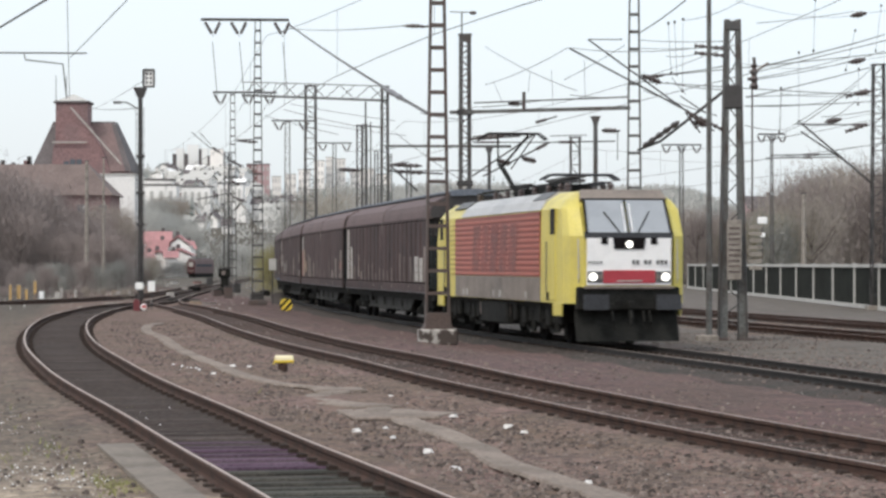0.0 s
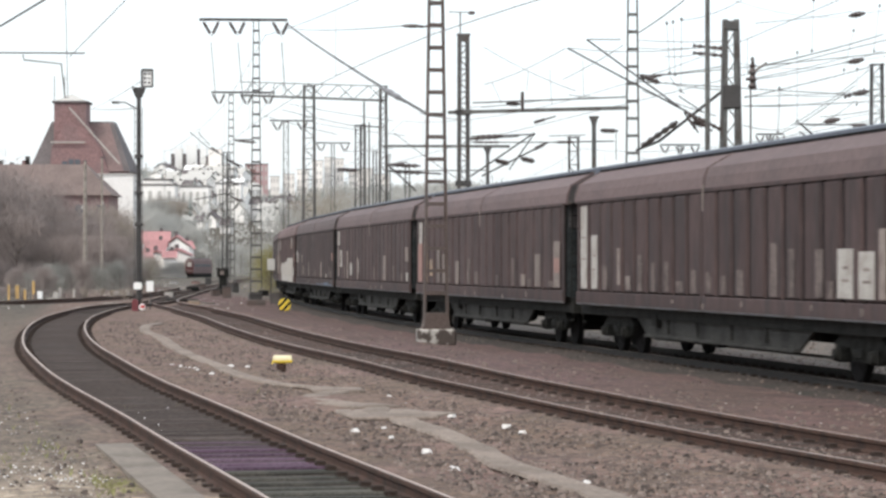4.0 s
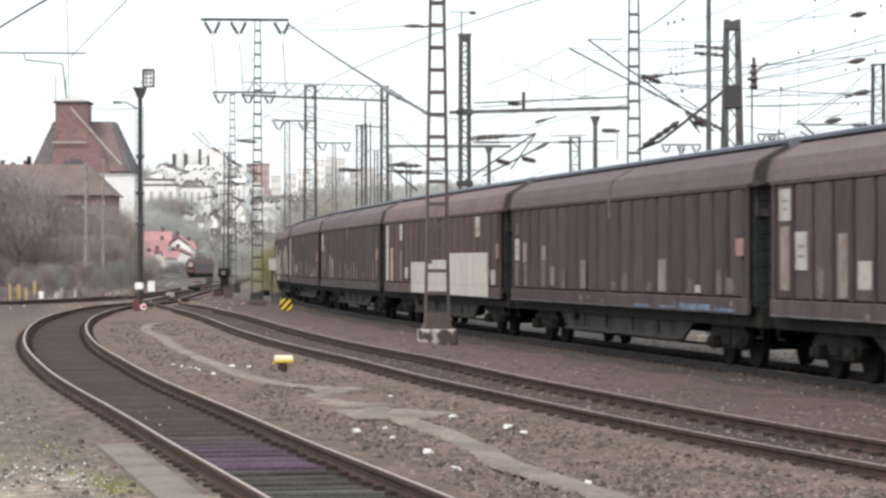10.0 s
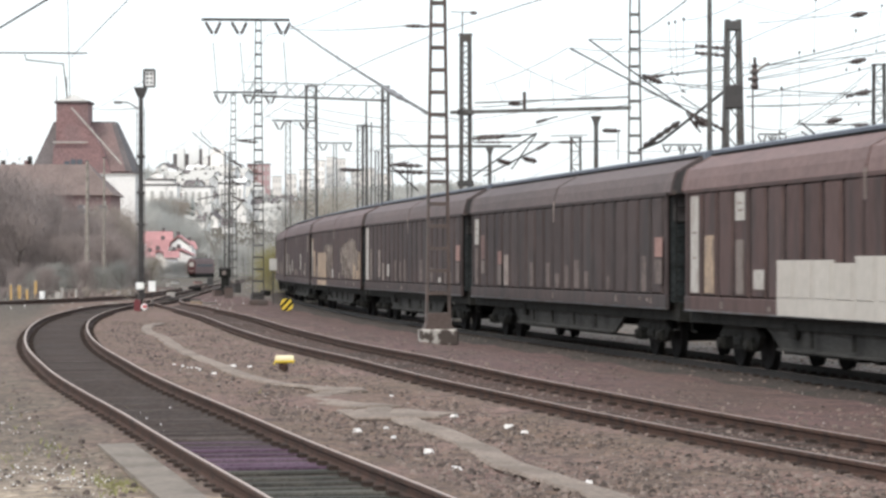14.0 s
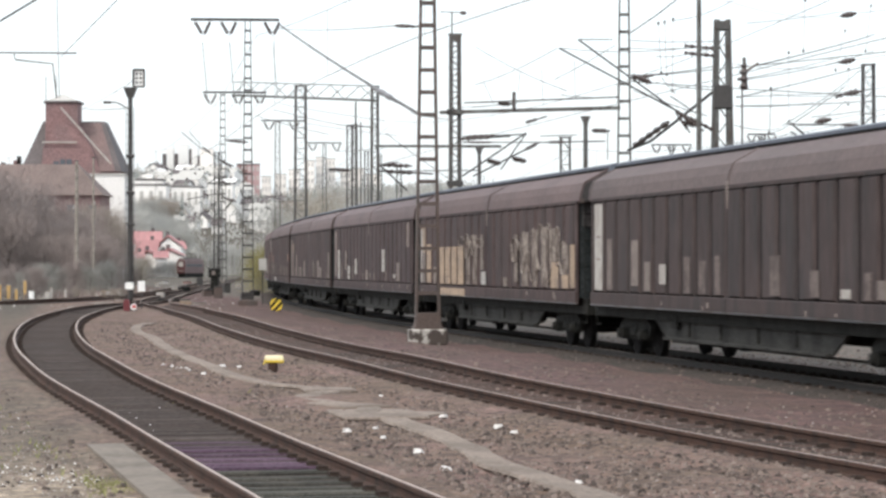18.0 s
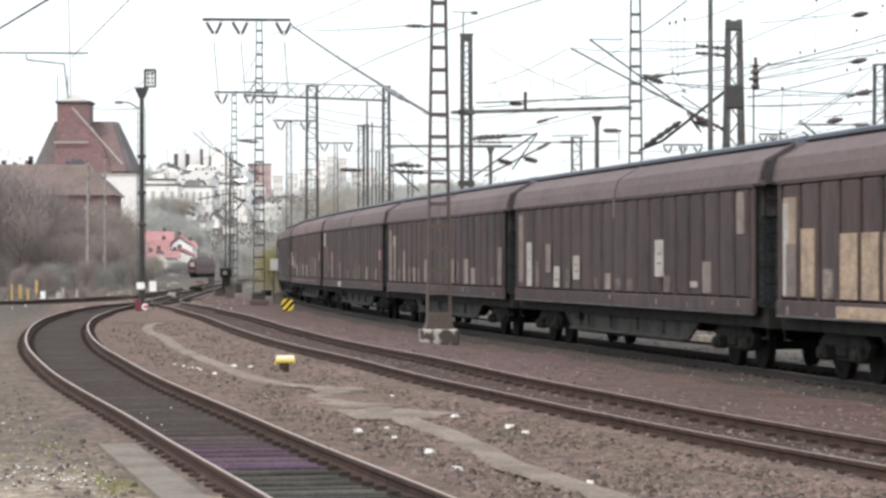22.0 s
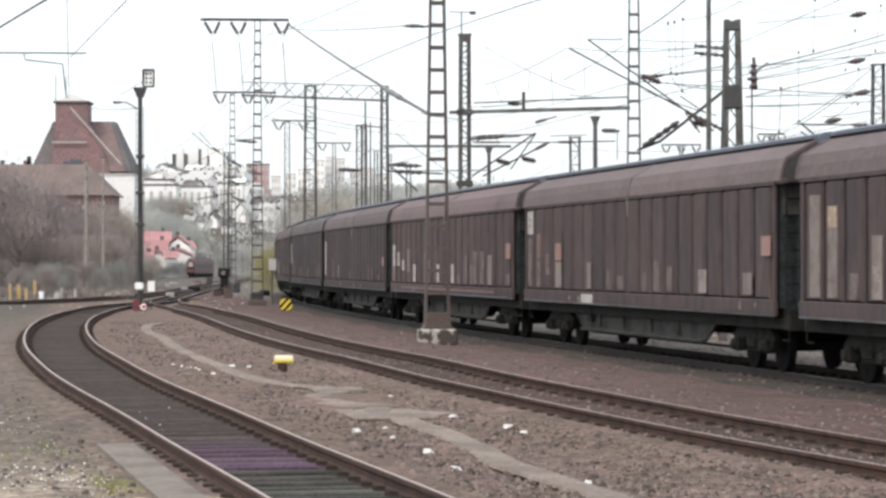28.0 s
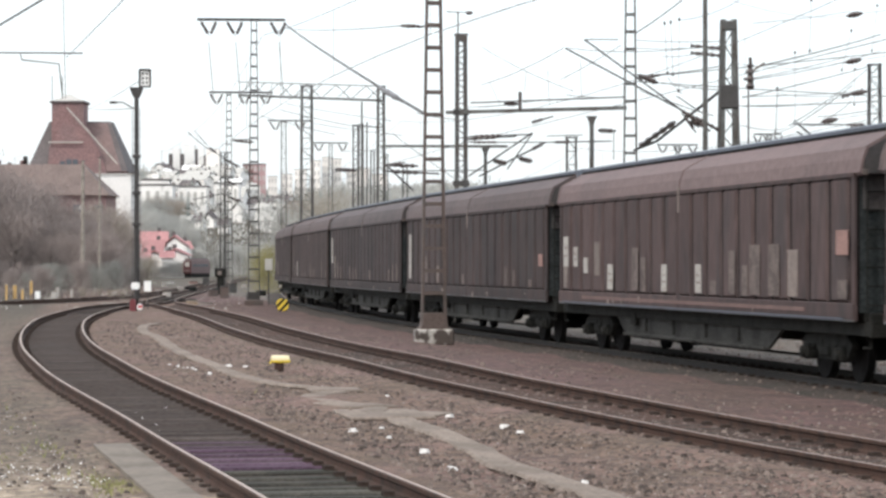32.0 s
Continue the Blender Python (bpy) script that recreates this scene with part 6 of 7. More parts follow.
def yellow_marker():
    x, y = -2.78, 46.6
    t = thing("point_lever", pose(x, y, gz(x, y), 0, 0, 8), "yellow and white point lever weight on a dark stand", "point lever")
    part("stand", Geo().box((-.02, 0, .08), (.16, .2, .17), bev=.03), M["rail"], t)
    part("weight_lower", Geo().loft([[(sx * w, sy * d, z) for sx, sy in ((-1, -1), (1, -1), (1, 1), (-1, 1))] for w, d, z in ((.14, .10, .16), (.165, .12, .175), (.165, .12, .205))]), M["signyellow"], t)
    part("weight_upper", Geo().loft([[(sx * w, sy * d, z) for sx, sy in ((-1, -1), (1, -1), (1, 1), (-1, 1))] for w, d, z in ((.158, .115, .207), (.158, .115, .25), (.145, .09, .29))]), M["paleyellow"], t)
    part("lever", Geo().tube([(-.19, -.09, .14), (-.13, -.1, .25)], .014, 6), M["signyellow"], t)
    x, y = -7.0, 119
    t = thing("striped_buffer_disc", pose(x, y, gz(x, y) + .02), "round yellow and black striped warning disc on the ground", "warning disc")
    part("foot", Geo().box((0, .05, .08), (.4, .2, .16), bev=.02), M["black"], t)
    for k in range(5):
        g = Geo()
        a, b = -.29 + .116 * k, -.29 + .116 * (k + 1)
        ring = []
        for u in (a, b):
            hh = math.sqrt(max(0, .295 ** 2 - u * u))
            ring.append((u, hh))
        c, s = math.cos(-.75), math.sin(-.75)
        q = [(ring[0][0], -ring[0][1]), (ring[1][0], -ring[1][1]), (ring[1][0], ring[1][1]), (ring[0][0], ring[0][1])]
        g.loft([[(u * c - v * s, d, .32 + u * s + v * c) for u, v in q] for d in (-.06, .04)])
        part("stripe", g, M["signyellow"] if k % 2 == 0 else M["black"], t)


yellow_marker()


def posts_left():
    for x, y, h, w, m in ((-26.0, 163, 1.2, .22, "ochre"), (-25.3, 165, 1.55, .16, "ochre"), (-27.3, 160, .75, .16, "signwhite"), (-23.8, 166, .7, .18, "labelw"), (-23.2, 168, .55, .16, "labelw"), (-21.0, 172, .4, .3, "labelw"), (-20.3, 172, .5, .25, "labelw"), (-28.6, 165, .6, .2, "ochre"), (-25.7, 158, 1.3, .12, "ochre"), (-24.9, 159, .9, .14, "ochre"), (-26.6, 157, 1.0, .13, "ochre"), (-24.6, 163, .5, .3, "signwhite"), (-14.9, 132, .35, .3, "signwhite"), (-15.6, 126, .25, .8, "labelw"), (-22.5, 155, .18, 1.0, "labelw"), (-22.3, 154, .55, .3, "labelw"), (-17.4, 170, .35, .5, "labelw"), (-13.0, 140, .25, .6, "labely")):
        z0 = gz(x, y)
        h = h * .72 if m == "ochre" else h
        t = thing("marker_post", pose(x, y, z0), "short weathered yellow yard post" if m == "ochre" else "low pale concrete marker in the yard", "post", "yard marker posts")
        part("shaft", Geo().box((0, 0, h / 2), (w, min(w, .3), h), bev=min(.02, w / 6)), M[m], t)
        part("cap", Geo().box((0, 0, h + .02), (w * 1.1, min(w, .3) * 1.1, .04)), M["labelw"] if m == "ochre" else M["concrete"], t)
    for x, y, top, r in ((-28.4, 212, 10.4, .17), (-26.8, 210, 10.6, .11)):
        t = thing("lamp_post", pose(x, y, gz(x, y)), "slender grey concrete yard pole", "pole", "yard poles")
        part("shaft", Geo().tube([(0, 0, 0), (0, 0, top)], [r, r * .7], 8), M["concrete"], t)
        part("cap", Geo().box((0, 0, top), (.3, .2, .1)), M["darkmast"], t)
    # clutter about the far points: bearing, bearing of the foot, paint, width, height
    for u, v, m, w, h in ((230, 522, "labelw", .7, .2), (290, 514, "labelw", .55, .22), (327, 510, "labelw", .6, .3), (340, 531, "black", .9, .28), (370, 534, "labelw", .8, .12), (312, 529, "black", .8, .25), (440, 506, "labelw", .5, .3), (385, 521, "rusty", .6, .5), (405, 524, "rusty", .55, .8), (345, 513, "black", .9, .4), (455, 530, "darkmast", .7, .5), (420, 515, "darkmast", .5, .7), (362, 508, "rusty", .7, .4), (298, 505, "labelw", .4, .5), (310, 500, "barpost", .8, .3), (350, 500, "labelp", .9, .3), (372, 503, "darkmast", .6, .8), (470, 520, "black", .6, .4), (180, 512, "labelw", .3, .4), (205, 516, "labely", .5, .3), (212, 510, "labelw", .25, .5)):
        y = 1.98 * 4700 / (v - 468)
        x = (u - 784) * y / 4700
        t = thing("point_motor", pose(x, y, gz(x, y), 0, 0, u % 40), "low weathered equipment box beside the far points", "equipment box", "yard equipment boxes")
        part("case", Geo().box((0, 0, h * .45), (w, .4, h * .9), bev=.03), M[m], t)
        part("lid", Geo().box((0, 0, h * .95), (w * 1.06, .46, h * .1)), M["darkmast" if m != "labelw" else "concrete"], t)
    # dark point machine group near the throat
    x, y = -15.1, 184
    t = thing("switch_cabinet", pose(x, y, gz(x, y)), "dark switch cabinet beside the far points", "cabinet")
    part("base", Geo().box((0, 0, .25), (1.0, .5, .5), bev=.05), M["black"], t)
    part("stem", Geo().box((0, 0, .9), (.52, .34, .9), bev=.03), M["black"], t)
    part("case", Geo().box((0, 0, 1.55), (.80, .5, .56), bev=.04), M["black"], t)
    part("lid", Geo().box((0, 0, 1.86), (.92, .6, .08), bev=.02), M["darkmast"], t)
    part("pane", Geo().box((-.05, -.26, 1.56), (.26, .02, .28)), M["label"], t, "pale glass pane")
    x, y = -8.95, 140
    t = thing("track_sign", pose(x, y, gz(x, y)), "pale grey board on a short post beside the bend", "sign")
    part("post", Geo().tube([(0, 0, 0), (0, 0, 2.05)], .035, 6), M["darkmast"], t)
    part("board", Geo().box((0, -.05, 2.14), (.40, .03, .62), bev=.01), M["barpost"], t)


posts_left()


def cable_trough():
    """Pale concrete trough covers winding between the siding and the middle track."""
    t = thing("cable_trough", Matrix(), "pale concrete cable trough covers half sunk in gravel", "cable trough", kind="structure")
    for pts, w0 in (([(-8.7, 82.5), (-8.75, 79), (-8.0, 72.1), (-6.95, 66), (-5.55, 56.5), (-3.82, 46.9), (-3.0, 43.4), (-2.5, 42.1), (-1.92, 41.5), (-1.46, 40.8)], .15), ([(-6.9, 66.2), (-6.3, 66.6)], .13), ([(-1.5, 40.6), (-1.86, 39.4), (-1.4, 38.0), (-.85, 37.0), (-.9, 36.2), (-.64, 35.4), (-.17, 33.5), (.32, 31.1), (.69, 27.9), (1.19, 25.6), (1.6, 23.5), (2.3, 20)], .19)):
        line = spline(pts, .3)
        rings = []
        for i, p in enumerate(line):
            d = (line[min(i + 1, len(line) - 1)] - line[max(0, i - 1)]).normalized()
            z = ground_z(p.x, p.y) + .030 + .012 * noise.noise((p.x * .9, p.y * .9, 2.2))
            l, q = (w0 * (1 + .35 * noise.noise((p.x * 1.7, p.y * 1.1, e))) for e in (4.0, 9.0))
            rings.append([(p.x - d.y * l, p.y + d.x * l, z - .03), (p.x - d.y * l * .86, p.y + d.x * l * .86, z), (p.x + d.y * q * .86, p.y - d.x * q * .86, z), (p.x + d.y * q, p.y - d.x * q, z - .03)])
        n = 4
        part("cover_run", Geo().add([v for r in rings for v in r], [(i * n + k, i * n + k + 1, i * n + n + k + 1, i * n + n + k) for i in range(len(rings) - 1) for k in range(3)]), M["path"], t)
    # trodden concrete slabs
    for x, y, w, l, rz in ((-1.6, 40.9, .8, .9, 8), (-1.2, 37.6, .75, 1.2, 30), (-.75, 35.9, 1.15, 1.9, 10), (-.25, 35.7, .6, 1.2, -20)):
        g = Geo().box((0, 0, 0), (w, l, .06), bev=.02)
        s = solid("concrete_slab", g, M["path"], "worn concrete slab sunk into the gravel", "slab", "slabs")
        s.matrix_basis = pose(x, y, ground_z(x, y) + .004, 0, 0, rz)
    g = Geo().beam((-3.76, 30.5, -.165), (-1.95, 21.8, -.165), .42, .12)
    solid("concrete_edge", g, M["edging"], "grey concrete edging beside the siding", "kerb")


cable_trough()


def barrier():
    t = thing("noise_barrier", Matrix(), "dark panelled noise barrier with pale posts and rail", "barrier", kind="structure")
    n = 15
    a, b = Vector((20.05, 114.5)), Vector((21.7, 234.5))
    for k in range(n + 1):
        p = a + (b - a) * (k / n)
        z = -.17
        part("post", Geo().box((p.x, p.y, z + 1.07), (.13, .24, 2.2), bev=.02), M["barpost"], t)
        if k < n:
            q = a + (b - a) * ((k + 1) / n)
            g = Geo().beam((p.x + .06, p.y, z + 1.08), (q.x + .06, q.y, z + 1.08), .10, 1.75)
            part("panel", g, M["barrier"], t)
            part("rail", Geo().beam((p.x, p.y, z + 2.05), (q.x, q.y, z + 2.05), .18, .15), M["barpost"], t)
            part("sill", Geo().beam((p.x, p.y, z + .1), (q.x, q.y, z + .1), .22, .18), M["barpost"], t)


barrier()


def beyond_barrier():
    x, y = 28.9, 240
    t = thing("sign_pole", pose(x, y, gz(x, y)), "slim pole with two small white boxes behind the barrier", "pole")
    part("shaft", Geo().tube([(0, 0, 0), (0, 0, 6.6)], [.07, .05], 8), M["steel"], t)
    part("white_box", Geo().box((0, -.1, 6.1), (.86, .3, .6), bev=.04), M["signwhite"], t, "white box")
    part("white_box", Geo().box((.05, -.1, 4.8), (.4, .25, .4), bev=.04), M["signwhite"], t, "small white box")
    x, y = 31.3, 230
    t = thing("lamp_post", pose(x, y, gz(x, y)), "slender grey concrete yard pole", "pole", "yard poles")
    part("shaft", Geo().tube([(0, 0, 0), (0, 0, 8.3)], [.2, .15], 8), M["concrete"], t)
    part("cap", Geo().box((0, 0, 8.3), (.4, .3, .1)), M["darkmast"], t)


beyond_barrier()


# ---- trees and scrub ----
def bare_tree_geo(seed, h, spread, n):
    """Trunk, forking limbs and a cloud of thin twigs."""
    r = random.Random(seed)
    wood, tw = Geo(), Geo()
    wood.tube([(0, 0, 0), (r.uniform(-.2, .2), 0, h * .3), (r.uniform(-.3, .3), r.uniform(-.3, .3), h * .75)], [h * .012, h * .009, h * .003], 5)
    tips = []
    for k in range(12):
        z = h * r.uniform(.15, .6)
        a = r.uniform(0, 6.28)
        l = spread * r.uniform(.5, 1) * (1.1 - z / h)
        p0 = Vector((0, 0, z))
        p1 = p0 + Vector((math.cos(a) * l * .5, math.sin(a) * l * .5, l * .5))
        p2 = p0 + Vector((math.cos(a) * l, math.sin(a) * l, l * .9 + h * .12))
        wood.tube([p0, p1, p2], [h * .007, h * .005, h * .002], 4)
        tips += [p1, p2, (p1 + p2) / 2]
    for k in range(n):
        c = r.choice(tips) if r.random() < .45 else Vector((r.gauss(0, spread * .42), r.gauss(0, spread * .42), h * r.uniform(.03, .9)))
        c = c + Vector((r.gauss(0, spread * .18), r.gauss(0, spread * .18), r.gauss(0, h * .08)))
        if c.z < .1:
            c.z = r.uniform(.1, h * .3)
        d = Vector((r.gauss(0, .6), r.gauss(0, .6), 1)).normalized() * r.uniform(.25, .7) * h / 7
        s = d.cross(Vector((r.random(), r.random(), .2))).normalized() * r.uniform(.008, .020) * h / 7
        tw.add([c - s, c + s, c + d], [(0, 1, 2)])
    return wood, tw


TREES = {}


def tree(x, y, h, kind, seed, label, name="bare_tree"):
    key = (kind, seed)
    if key not in TREES:
        w, tw = bare_tree_geo(seed * 7 + 3, 7.0, 3.0, 8500 if kind == "twig" else 5200)
        TREES[key] = (w.mesh("trunk", M["bark"]), tw.mesh("twigs", M[kind]))
    k = h / 7.0
    t = thing(name, Matrix.LocRotScale((x, y, gz(x, y)), Euler((0, 0, seed * 1.7 + x)), (k, k, k)), label, "tree" if name != "shrub" else "shrub", "trees and shrubs")
    part("trunk", TREES[key][0], None, t)
    part("crown", TREES[key][1], None, t)
    return t


def plant():
    r = random.Random(21)
    for k in range(70):
        u = k / 69
        y = 222 + r.uniform(0, 40)
        x = min(-46 + 20 * u + r.uniform(-1, 1), -.117 * y - 2.2)
        tree(x, y, r.uniform(6.6, 9.7) * (1.18 - .45 * sm((u - .29) / .2) - .22 * sm((u - .6) / .3)), "twig", k % 5, "bare brown-grey tree in a dense scrub belt")
    for k in range(9):
        tree(-36 + k * 1.1 + r.uniform(-.5, .5), 420 + r.uniform(0, 50), r.uniform(4, 7), "farwood", k % 5, "grey leafless tree beside the yard")
    for k in range(30):
        y = r.uniform(255, 360)
        tree(r.uniform(-.118, -.108) * y, y, r.uniform(1.6, 3.2), ("budding", "twig", "farwood")[k % 3], k % 5, "low bare scrub bush beside the far tracks", "shrub")
    for k in range(26):
        u = k / 25
        tree(-17 + 26 * u + r.uniform(-1, 1), 300 + r.uniform(-15, 35), r.uniform(7.5, 11), "budding" if k % 3 else "farwood", k % 5, "grey-green budding tree behind the railway")
    for k in range(26):
        u = k / 25
        tree(27 + 24 * u + r.uniform(-1, 1), 255 + r.uniform(0, 45), r.uniform(5.5, 7.5) + 5.5 * sm((u - .15) / .45), ("palewood", "palewood", "budding", "twig")[k % 4], k % 5, "bare brown tree behind the noise barrier")
    for x, y, h in ((-12.1, 188, 3.5), (-12.9, 196, 3.2)):
        tree(x, y, h, "olive", 2, "olive-yellow blossoming shrub beside the track", "shrub")
    for k in range(6):
        y = r.uniform(250, 262)
        tree(r.uniform(.124, .134) * y, y, r.uniform(5.5, 7.5), "olive" if k % 2 else "greywood", k % 5, "olive-green budding tree behind the barrier")
    for k in range(11):
        y = r.uniform(262, 290)
        tree((.083 + .0042 * k) * y, y, r.uniform(7.0, 9.0), ("palewood", "twig")[k % 2], k % 5, "bare brown tree behind the noise barrier")
    # trees before the white annex, behind the red roofed houses and on the slope of the town
    for k in range(12):
        y, u = r.uniform(330, 380), k / 11
        tree((-.1275 + .0085 * u) * y, y, r.uniform(9.0, 11.0) - 2.5 * u, ("palewood", "twig")[k % 2], k % 5, "bare brown tree before a white annex")
    for k in range(20):
        y, u = r.uniform(505, 560), k / 19
        tree((-.119 + .027 * u) * y, y, r.uniform(10.5, 12.5) - 5.0 * u, "farwood", k % 5, "grey leafless tree below the town")
    for k in range(16):
        y = r.uniform(570, 640)
        tree(r.uniform(-.060, -.032) * y, y, r.uniform(7, 10), ("palewood", "farwood", "palewood")[k % 3], k % 5, "pale brown leafless tree on the slope of the town")
    for k in range(14):
        y, u = r.uniform(600, 632), 256 + 6 * k
        tree((u - 784) * y / 4700, y, 1.95 + (468 - r.uniform(346, 364)) * y / 4700 - gz((u - 784) * y / 4700, y), ("farwood", "palewood")[k % 2], k % 5, "grey leafless tree before the white halls")
    for k in range(16):
        y = r.uniform(424, 436)
        tree((-.1145 + .0013 * k) * y, y, r.uniform(1.6, 2.9), ("farwood", "palewood")[k % 2], k % 5, "low bare scrub bush before the houses", "shrub")
    for k in range(40):
        y = r.uniform(150, 184)
        tree(r.uniform(-.172, -.116) * y, y, r.uniform(.3, .8), ("twig", "palewood")[k % 2], k % 5, "low dry brown scrub tuft in the yard", "shrub")
    for k in range(34):
        y = r.uniform(186, 219)
        tree(r.uniform(-.170, -.118) * y, y, r.uniform(.8, 2.6), ("twig", "greywood")[k % 2], k % 5, "low brown scrub bush at the yard's edge", "shrub")


plant()


# ---- buildings ----
def house(name, x, y, w, d, h, roof, wall, tile, label, rows=2, cols=3, turn=0, group="", z=None, flat=False, win=True):
    z0 = (ground_z(x, y) if z is None else z) - .5
    t = thing(name, pose(x, y, z0, 0, 0, turn), label, "house" if name == "house" else "building", group)
    part("wall", Geo().box((0, 0, h / 2), (w, d, h)), M[wall], t)
    o = .35
    if flat:
        part("roof", Geo().box((0, 0, h + .2), (w + .3, d + .3, .5), bev=.05), M[tile], t)
    else:
        g = Geo().loft([[(s * (w / 2 + o), -d / 2 - o, h - .1), (s * (w / 2 + o), 0, h + roof), (s * (w / 2 + o), d / 2 + o, h - .1), (s * (w / 2 + o), 0, h + roof - .3)] for s in (-1, 1)])
        part("roof", g, M[tile], t)
        g = Geo().loft([[(s * (w / 2 - .02), -d / 2 + .3, h - .05), (s * (w / 2 - .02), d / 2 - .3, h - .05), (s * (w / 2 - .02), 0, h + roof - .5)] for s in (-1, 1)])
        part("gable", g, M[wall], t)
        part("chimney", Geo().box((w * .2, d * .1, h + roof), (.6, .6, 1.3)), M["slate"], t)
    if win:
        mesh = Geo().box((0, 0, 0), (w / cols * .42, .16, h / rows * .48)).mesh("window", M["hazepane"])
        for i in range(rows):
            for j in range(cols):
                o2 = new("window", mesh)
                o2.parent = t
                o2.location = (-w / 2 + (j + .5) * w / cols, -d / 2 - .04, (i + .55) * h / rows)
    return t


def red_brick_works():
    """Red brick building with a tower above a hipped roof, a lower wing and a white annex."""
    y = 420
    zb = 2.5
    t = thing("brick_works_building", pose(-56.2, y, zb), "red brick building with a square tower over a steep hipped roof", "building")
    part("wall", Geo().box((0, 0, 7), (15.2, 14, 14)), M["brick"], t)
    g = Geo().loft([[(-7.9, -7.3, 13.9), (7.9, -7.3, 13.9), (7.9, 7.3, 13.9), (-7.9, 7.3, 13.9)], [(-5.0, -2.4, 21.9), (4.6, -2.4, 21.9), (4.6, 2.4, 21.9), (-5.0, 2.4, 21.9)]])
    part("roof", g, M["slate"], t, "dark steep hipped roof")
    g = Geo().loft([[(-4.6, -7.6, 13.0), (4.9, -7.6, 13.0), (4.9, -2, 13.0), (-4.6, -2, 13.0)], [(-4.3, -7.3, 17.6), (3.2, -7.3, 17.6), (3.2, -2, 17.6), (-4.3, -2, 17.6)], [(-2.4, -7.0, 21.0), (1.2, -7.0, 21.0), (1.2, -2, 21.0), (-2.4, -2, 21.0)]])
    part("brick_gable", g, M["brick"], t)
    g = Geo().loft([[(-4.8, -7.45, 13.9), (6.9, -7.45, 13.9), (4.1, -2.62, 21.6), (-3.4, -2.62, 21.6)], [(-4.8, -7.25, 13.9), (6.9, -7.25, 13.9), (4.1, -2.42, 21.6), (-3.4, -2.42, 21.6)]])
    part("roof_front", g, M["browntile"], t, "red-brown front slope of the roof")
    tower = part("tower", Geo().box((-1.6, -3.6, 18), (5.0, 5.0, 13.4)), M["brick"], t, "red brick tower")
    part("cornice", Geo().box((-1.6, -3.6, 24.75), (5.6, 5.6, .4), bev=.1), M["slate"], tower)
    part("tower_roof", Geo().loft([[(-4.1, -6.1, 24.95), (.9, -6.1, 24.95), (.9, -1.1, 24.95), (-4.1, -1.1, 24.95)], [(-1.75, -3.7, 26.1), (-1.45, -3.7, 26.1), (-1.45, -3.5, 26.1), (-1.75, -3.5, 26.1)]]), M["barpost"], tower)
    part("stair_pipe", Geo().beam((-1.5, -7.9, 23.8), (6.4, -8.4, 15.0), .20, .24), M["labelw"], t, "pale sloping conveyor housing")
    part("band", Geo().box((-1.7, -7.7, 18.4), (5.4, .2, .24)), M["labelw"], t)
    for x, z in ((-1.2, 15.2), (-.2, 15.2), (-2.2, 14.9)):
        part("window", Geo().box((x, -7.72, z), (.8, .2, 1.1)), M["pane"], t)
    for x in (-.2, .2):
        part("antenna", Geo().tube([(-3.6 + 4 * x, -3.6, 25), (-3.6 + 4 * x, -3.6, 29)], .06, 5), M["darkmast"], tower)
    t = thing("brick_wing_building", pose(-61.5, 385, zb - .6), "brick wing with a broad brown tiled hip roof", "building")
    part("wall", Geo().box((0, 0, 5), (28, 12, 10)), M["brick"], t)
    g = Geo().loft([[(-14.6, -6.6, 9.9), (14.6, -6.6, 9.9), (14.6, 6.6, 9.9), (-14.6, 6.6, 9.9)], [(-10, -1, 14.5), (10.2, -1, 14.5), (10.2, 1, 14.5), (-10, 1, 14.5)]])
    part("roof", g, M["tile"], t)
    for x in (-13, -9, -5, -1, 3, 6.5, 10, 13):
        part("window", Geo().box((x, -6.05, 7.6), (1.2, .2, 1.9)), M["pane"], t)
    for x in (-12.6, -9.4):
        part("dormer", Geo().box((x, -4.6, 11.5), (2.0, 2.0, 1.0), bev=.2), M["tile"], t)
    for x, h, m in ((-2.3, .9, "darkmast"), (-.7, .6, "slate"), (1.3, .9, "brick"), (1.6, 1.5, "darkmast")):
        part("chimney", Geo().box((x, 0, 14.2 + h / 2), (.55 + .4 * (m == "brick"), .8, h)), M[m], t)
    part("skylight", Geo().box((-8, -4.4, 11.9), (1.4, .2, .5)), M["signwhite"], t)
    for x, z, w, h in ((6.3, 8.9, .8, 1.7), (7.2, 7.6, 1.4, .5), (10.5, 8.2, .7, .7), (11.6, 7.4, 1.5, .6), (13.2, 8.4, .5, 1.6)):
        part("light_window", Geo().box((x, -6.1, z), (w * .8, .2, h * .8)), M["barpost"], t)
    t = thing("white_annex", pose(-50.4, 406, zb), "white rendered annex with a flat roof edge", "building")
    part("wall", Geo().box((0, 0, 6.5), (7.4, 6, 13.0)), M["plaster"], t)
    part("roof", Geo().box((0, 0, 13.1), (7.7, 6.3, .25)), M["barpost"], t)
    for x, y, w, h in ((-68.5, 640, 9.5, 8.5), (-60, 650, 7, 7.5), (-52, 655, 6, 8.0), (-76, 655, 10, 7)):
        z = ground_z(x, y)
        t = thing("white_hall", pose(x, y, z - 1), "white rendered hall with a flat grey roof on the slope", "building", "white halls")
        part("wall", Geo().box((0, 0, h / 2 + .5), (w, 8, h + 1)), M["plaster"], t)
        part("roof", Geo().box((0, 0, h + 1.1), (w + .5, 8.4, .3)), M["slate"], t)
        for k in range(4):
            part("window", Geo().box((-w * .36 + k * w * .24, -4.05, h * .62 + 1), (w * .09, .2, h * .42)), M["barpost"], t, "tall grey window bay")


red_brick_works()


